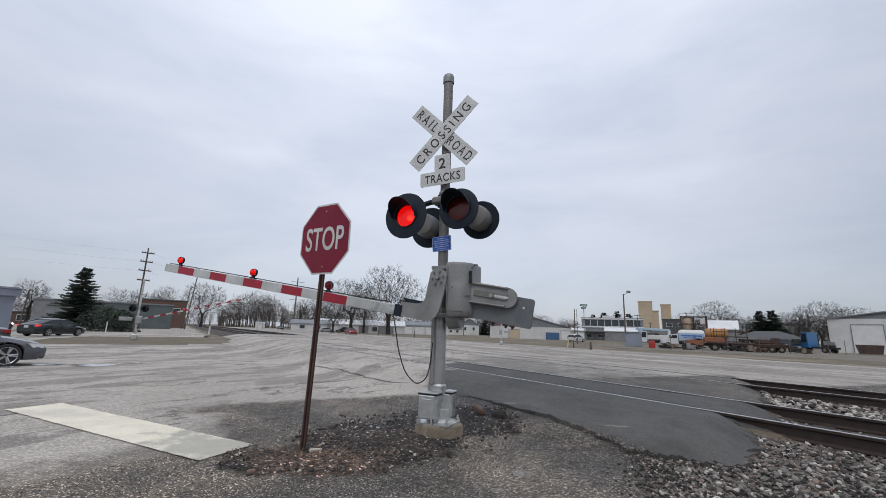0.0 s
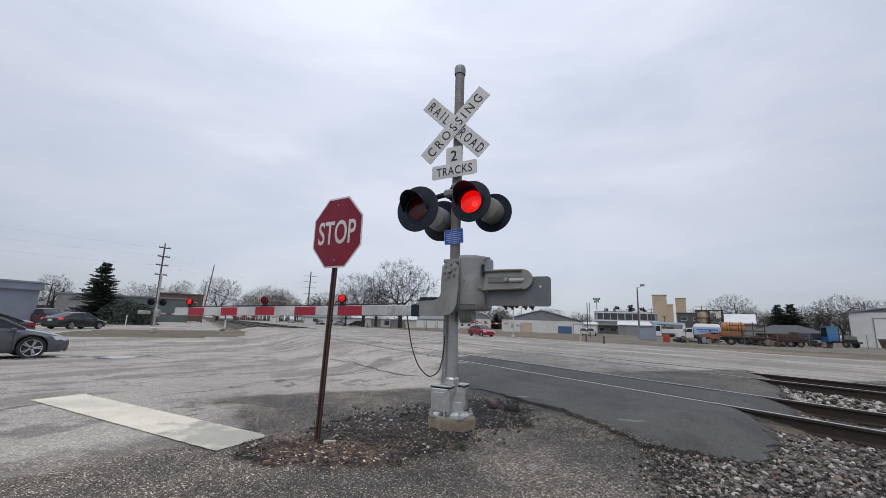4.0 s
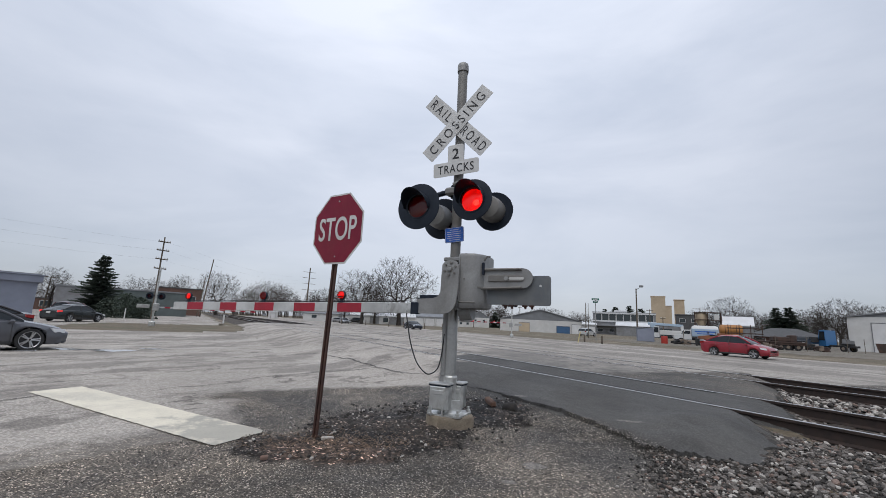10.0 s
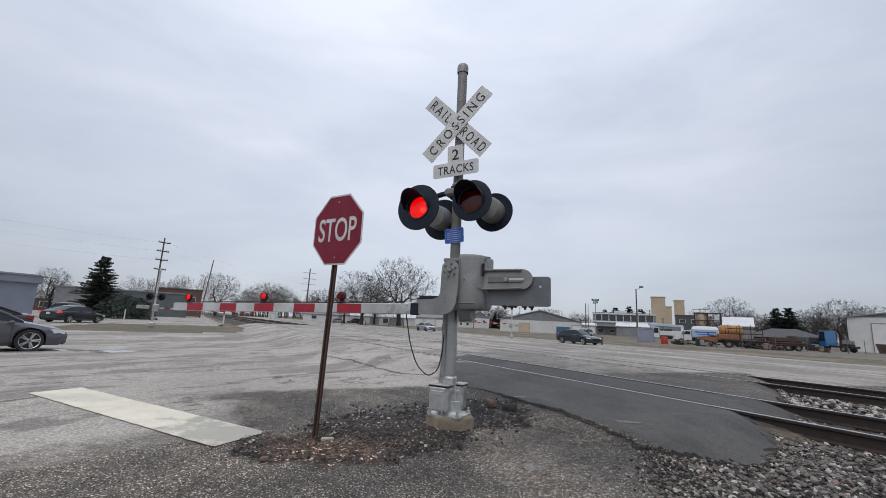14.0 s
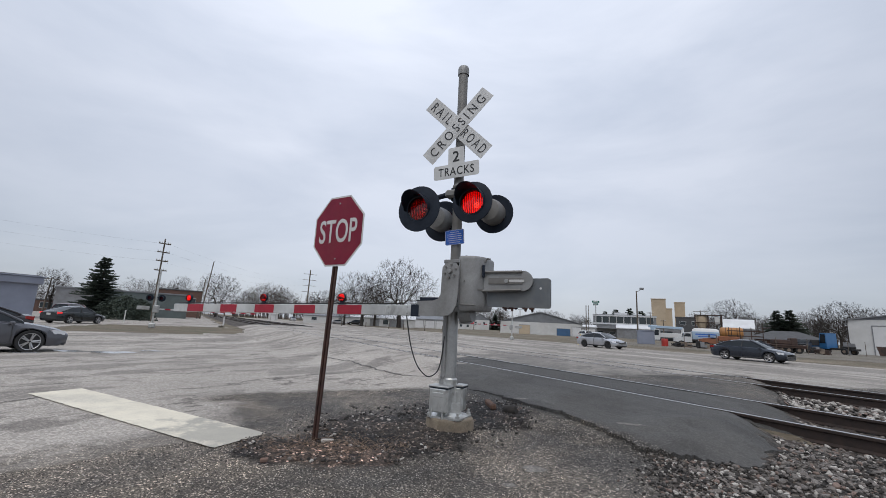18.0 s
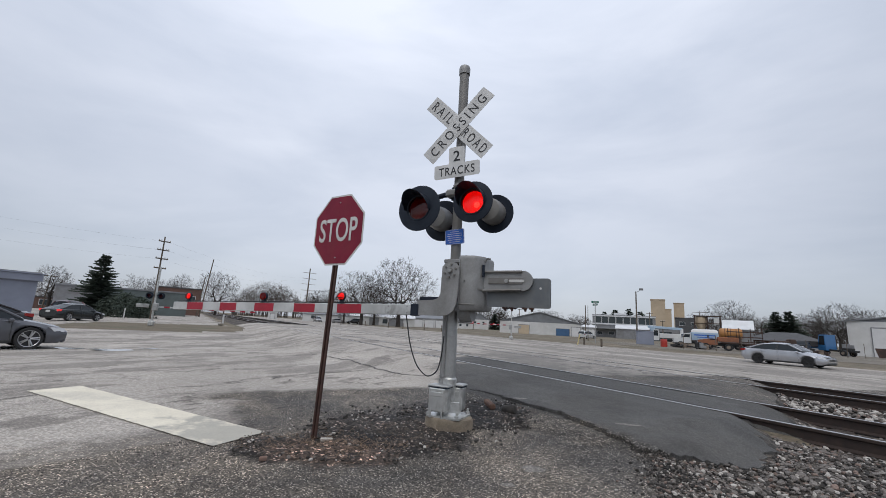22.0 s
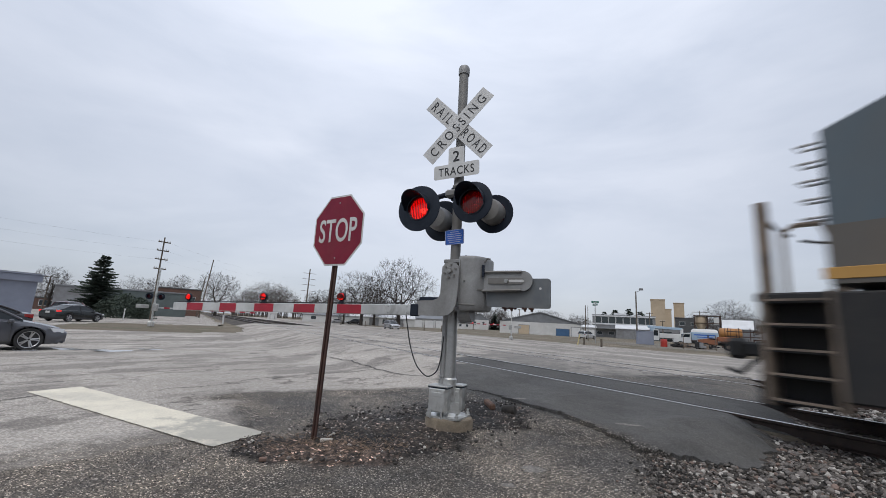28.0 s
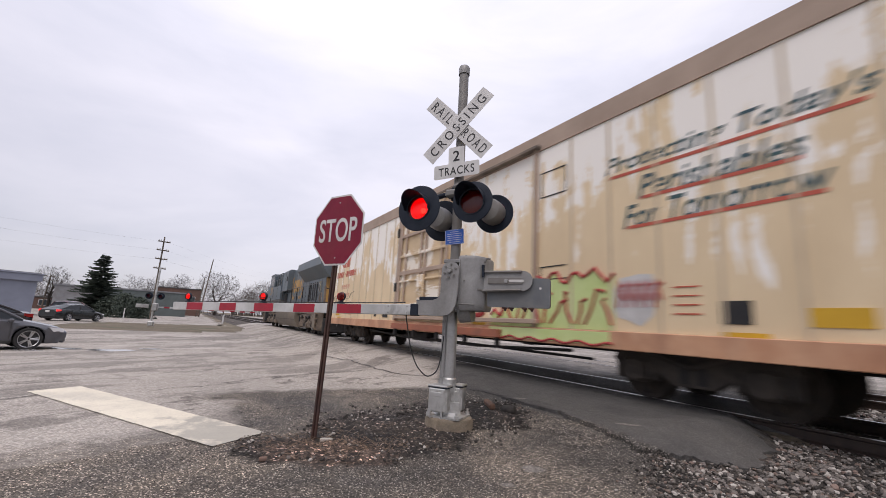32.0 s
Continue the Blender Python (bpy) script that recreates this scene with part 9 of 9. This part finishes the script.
rest = Shape()
scatter(rnd, 11000, open_bed, lambda r: 0.009 + 0.022 * r.random() ** 1.6, 0.012, rest, kind_bed)


def between(lo, hi, s0=-14, tilt=True):
    def f(r):
        d = r.uniform(lo, hi)
        s = 4.2 - (4.2 - s0) * r.random() ** 1.6
        if crossing(d, s) > 0.4:
            return None, None
        return d, s
    return f


scatter(rnd, 2600, between(7.95, 10.75), lambda r: r.uniform(0.025, 0.05), 0.03, rest, lambda r: r.choices((0, 1, 2, 3), (5, 4, 2, 1))[0])
scatter(rnd, 900, between(6.45, 7.7), lambda r: r.uniform(0.02, 0.04), 0.0, rest, kind_bed)
scatter(rnd, 700, between(11.0, 13.6), lambda r: r.uniform(0.025, 0.05), 0.02, rest, kind_bed)
ob = new("stones", rest.mesh("stones", KINDS, 0))
ob.parent = bed
tagged(ob, kind="stuff")

# gravel and rubble round the posts and on the coarse asphalt
rub = Shape()


def on_bare(r):
    x, y = r.uniform(-1.9, 1.3), r.uniform(3.8, 6.7)
    d, s = to_ds(x, y)
    if soil_depth(d, s) < r.choice((0.05, 0.05, -0.1, -0.35)) or math.hypot(x - 0.17, y - 5.31) < 0.33:
        return None, None
    return d, s


scatter(rnd, 3000, on_bare, lambda r: r.uniform(0.004, 0.012) if r.random() < 0.8 else r.uniform(0.012, 0.024), 0.014, rub, lambda r: r.choices((0, 1, 2, 3), (2.6, 1.5, 10, 0.5))[0])


def by_mast(r):
    return to_ds(r.gauss(-0.35, 0.3), r.gauss(5.35, 0.3))


scatter(rnd, 9, by_mast, lambda r: r.uniform(0.012, 0.026), 0.012, rub, lambda r: 1)


def on_coarse(r):
    d, s = r.uniform(-1.5, 4.5), r.uniform(0.8, 6.2)
    if not on_apron(d, s) or soil_depth(d, s) > 0 or coarse(d, s) < 0.6:
        return None, None
    return d, s


scatter(rnd, 9000, on_coarse, lambda r: r.uniform(0.0025, 0.0075), 0.004, rub, lambda r: r.choices((0, 1, 2, 3), (4, 3.2, 6, 0.8))[0])


def by_edge(r):
    s = r.uniform(0.9, 3.3)
    d = gravel_edge(s) + r.gauss(0.15, 0.28)
    if crossing(d, s) > 0.15:
        return None, None
    return d, s


scatter(rnd, 2600, by_edge, lambda r: r.uniform(0.005, 0.02), 0.014, rub, lambda r: r.choices((0, 1, 2, 3), (4, 1.4, 6, 1))[0])
tagged(new("rubble", rub.mesh("rubble", KINDS, 0)), "loose gravel chips and rubble on soil and asphalt", "rubble", kind="stuff")

# pale scuffs worn into the asphalt
scuff = mat("pale_scuff", (0.30, 0.28, 0.255), (0.19, 0.177, 0.16), 12, 0.9, bump=0.3, fine=80, agg=(90, 0.6, 1.5))
for cx, cy, rx, ry, turn in ((2.25, 5.02, 0.17, 0.05, -55), (0.9, 3.92, 0.10, 0.09, 30), (0.61, 3.51, 0.06, 0.04, 0), (1.3, 6.6, 0.10, 0.07, 0)):
    sh, pts = Shape(), []
    for i in range(26):
        a = 2 * math.pi * i / 26
        r = 1 + 0.5 * noise.noise(Vector((math.cos(a) * 2 + cx, math.sin(a) * 2, 1))) + 0.35 * noise.noise(Vector((math.cos(a) * 7 + cx, math.sin(a) * 7, 2)))
        u, v = rx * r * math.cos(a), ry * r * math.sin(a)
        x, y = cx + u * math.cos(radians(turn)) - v * math.sin(radians(turn)), cy + u * math.sin(radians(turn)) + v * math.cos(radians(turn))
        d, s = to_ds(x, y)
        pts.append(at(d, s, height(d, s) + (tip(d, s) if on_patch(d, s) else 0.0) + 0.0065))
    sh.add(pts, [tuple(range(26))])
    solid("scuff", sh, scuff, "pale scuffed spot on the asphalt", "scuff", kind="structure")

# dead grass stems on the soil
straw = Shape()
for i in range(420):
    x, y = rnd.gauss(-1.0, 0.45), rnd.gauss(4.25, 0.22)
    d, s = to_ds(x, y)
    if soil_depth(d, s) < 0.05:
        continue
    a, ln = rnd.uniform(0, 6.3), rnd.uniform(0.03, 0.11)
    z = height(d, s) + 0.035
    straw.tube([(x, y, z), (x + math.cos(a) * ln * 0.5, y + math.sin(a) * ln * 0.5, z + rnd.uniform(0.005, 0.03)), (x + math.cos(a) * ln, y + math.sin(a) * ln, z)], 0.0013, 3, cap=False)
solid("dead_grass", straw, mat("straw", (0.30, 0.21, 0.14), (0.2, 0.14, 0.1), 20, 0.9), "dry brown grass stems round the stop sign post", "dead grass", kind="stuff", sharp=0)


def lump(name, label, category, x, y, size, turn, material, tilt=0.0, up=0.0):
    d, s = to_ds(x, y)
    solid(name, Shape().box((0, 0, 0), size, min(size) * 0.22), material, label, category, pose(x, y, height(d, s) + size[2] / 2 + 0.015 + up, tilt, 0, turn))


lump("wood_block", "weathered broken brown wood block on the rubble", "wood", 0.80, 6.3, (0.42, 0.085, 0.08), -84, mat("old_brown_wood", (0.16, 0.09, 0.06), (0.1, 0.06, 0.045), 12, 0.9, bump=0.4, fine=40), 8)
lump("brick_fragment", "small broken brick on the gravel", "brick", -1.42, 3.72, (0.06, 0.045, 0.03), 20, mat("worn_brick", (0.2, 0.12, 0.09), (0.15, 0.1, 0.08), 14, 0.9, bump=0.4, fine=50))
lump("stone_fragment", "pale broken stone beside the sign post", "stone", -1.06, 4.37, (0.12, 0.05, 0.03), 10, pale)
d, s = to_ds(1.04, 5.98)
solid("pipe_stub", Shape().lathe([(0.0, -0.1), (0.055, -0.095), (0.068, -0.06), (0.07, 0.05), (0.055, 0.088), (0.0, 0.095)], 14), dusk, "black buried pipe stub at the asphalt edge", "pipe", pose(1.04, 6.0, height(d, s) + 0.035, 80, 0, 55))
solid("twig", Shape().tube([at(4.55, 2.9, 0.05), at(4.5, 2.55, 0.06), at(4.62, 2.2, 0.05)], 0.008, 5), M["bark"], "thin dead twig on the gravel edge", "twig")


# ---- what moves ----
def lane(s, d=34.0):
    return at(d, s, height(d, s))


def motions():
    # the gate arm comes down
    def swing(deg):
        return SIG @ pose(*PIVOT) @ pose(0, 0, 0, 0, deg, 0)
    walk(gate, [(0, swing(9.55)), (0.4, swing(6.6)), (0.8, swing(4.1)), (1.2, swing(1.9)), (1.45, swing(0.25)), (1.6, swing(-0.1)), (1.8, swing(0)), (32, swing(0))])
    # the lamps flash in turn: times at which the left one goes dark
    dark = []
    t = 0.22 - 1.192
    while t < 33:
        dark.append(t)
        t += 1.192 if t < 6.1 else 1.181 if t < 19.1 else 1.173

    def vane_rows(first, second, shut, lit):
        """Rows for a vane: open up to the time first, shut from it to second."""
        rows = [(0.0, lit if first == 0 else shut)]
        for k in dark:
            for tt, m in ((k + first, (lit, shut)), (k + second, (shut, lit))):
                if 0.1 < tt < 31.9:
                    rows += [(tt - 0.05, m[0]), (tt + 0.05, m[1])]
        rows = sorted(rows, key=lambda r: r[0])
        return rows + [(32.0, rows[-1][1])]

    half = 0.594
    for slats, side, turn in ((VANE_L, 0, -60.1), (VANE_R, 1, -67.7), (VANE_BL, 0, -64), (VANE_BR, 1, -64)):
        for slat in slats:
            here = Matrix.Translation(slat.matrix_basis.translation)
            shut, lit = here.copy(), here @ pose(0, 0, 0, 0, 0, turn)
            walk(slat, vane_rows(0, half, shut, lit) if side == 0 else vane_rows(half, 0, shut, lit))
    for key, side in (("mid", 0), ("root", 1)):
        shut, lit = pose(0, 0, 0), pose(0, 0, 0, 80, 0, 0)
        walk(VANES[key], vane_rows(0, half, shut, lit) if side == 0 else vane_rows(half, 0, shut, lit))

    # the gates across the tracks
    walk(FAR_GATE, [(0, FAR_GATE_M @ pose(0, 0, 0, 0, -16, 0)), (0.6, FAR_GATE_M @ pose(0, 0, 0, 0, -9, 0)), (1.3, FAR_GATE_M), (32, FAR_GATE_M)])
    walk(FAR_GATE2, [(0, FAR_GATE2_M @ pose(0, 0, 0, 0, 62, 0)), (2, FAR_GATE2_M @ pose(0, 0, 0, 0, 30, 0)), (3.5, FAR_GATE2_M @ pose(0, 0, 0, 0, 4, 0)), (4.2, FAR_GATE2_M), (32, FAR_GATE2_M)])
    # cars drive along the far street
    def drive(car_thing, places):
        rows = [(t, pose(*lane(s), 0, 0, LANE_TURN)) for t, s in places]
        walk(car_thing, rows)
        # its wheels roll while it is near
        path = []
        for (t0, s0), (t1, s1) in zip(places, places[1:]):
            n = max(1, math.ceil(abs(s1 - s0) / 0.4))
            path += [(t0 + (t1 - t0) * i / n, s0 + (s1 - s0) * i / n) for i in range(n)]
        near = [p for p in path if 4 < p[1] < 62]
        for wheel, r in WHEELS[car_thing.name]:
            here = Matrix.Translation(wheel.matrix_basis.translation)
            turned = [(t, here @ Matrix.Rotation((near[0][1] - s) / r, 4, "Y")) for t, s in near]
            walk(wheel, [(0.0, turned[0][1])] + [q for q in turned if 0.05 < q[0] < 31.95] + [(32.0, turned[-1][1])])
    # the maroon car creeps up behind the waiting sedan
    final = van.matrix_basis.copy()
    places = ((0, -10.6), (2, -7.0), (3.5, -5.2), (6, -2.8), (8, -1.0), (10, 0.0), (32, 0.0))
    walk(van, [(t, final @ pose(x, 0, 0)) for t, x in places])
    for wheel, r in WHEELS[van.name]:
        here, rows = Matrix.Translation(wheel.matrix_basis.translation), []
        for (t0, x0), (t1, x1) in zip(places, places[1:]):
            n = max(1, math.ceil((x1 - x0) / 0.4))
            rows += [(t0 + (t1 - t0) * i / n, here @ Matrix.Rotation((x0 + (x1 - x0) * i / n) / r, 4, "Y")) for i in range(n)]
        walk(wheel, rows + [(32, here)])
    drive(red_car, ((0, 94.2), (2, 71.5), (3.5, 52.7), (5.5, 33.6), (6.5, 27.9), (7.5, 24.0), (8.5, 20.9), (9.5, 17.4), (10, 15.2), (10.5, 12.5), (11, 9.3), (11.4, 6.5), (13, -8), (32, -170)))
    drive(dark_car, ((0, 175), (6, 112), (9, 78), (12, 47.3), (13, 37.8), (14, 29.8), (14.5, 26.5), (16.5, 17.7), (17.5, 15.8), (18, 14.4), (18.5, 12.3), (19, 9.6), (19.5, 6.9), (21, -4), (32, -90)))
    drive(silver_car, ((0, 230), (8, 132), (12, 84.7), (13.5, 68.1), (16.5, 36.3), (17.5, 29.2), (18.5, 25.6), (19.5, 23.8), (20.5, 21.2), (21, 19.0), (21.5, 16.0), (22, 12.3), (22.4, 8.9), (22.7, 6.5), (24, -6), (32, -90)))
    drive(suv, ((0, 360), (20, 155), (25, 105), (27.5, 81.3), (28.4, 72.9), (30, 58), (32, 42)))
    # the train comes through at about ten metres a second
    def train(lag):
        def m(t):
            u = t - 30
            return pose(*at(CENTRES[0], 23.15 + 10.007 * u + 0.0174 * u * u - lag, RAIL_Z), 0, 0, TRAIN_TURN)
        return [(t, m(t)) for t in (0, 6, 12, 18, 24, 27, 28, 29, 30, 31, 32)]
    walk(loco, train(0))
    walk(car, train(CAR_LAG))
    for ws, radius in WHEELSETS:
        base = ws.matrix_basis.translation.copy()
        turn = 10.0 / radius * 0.0667
        rows = [(0.0, Matrix.Translation(base))] + [(27.5 + 0.0667 * i, Matrix.Translation(base) @ Matrix.Rotation(turn * i, 4, "Y")) for i in range(68)]
        walk(ws, rows)


motions()
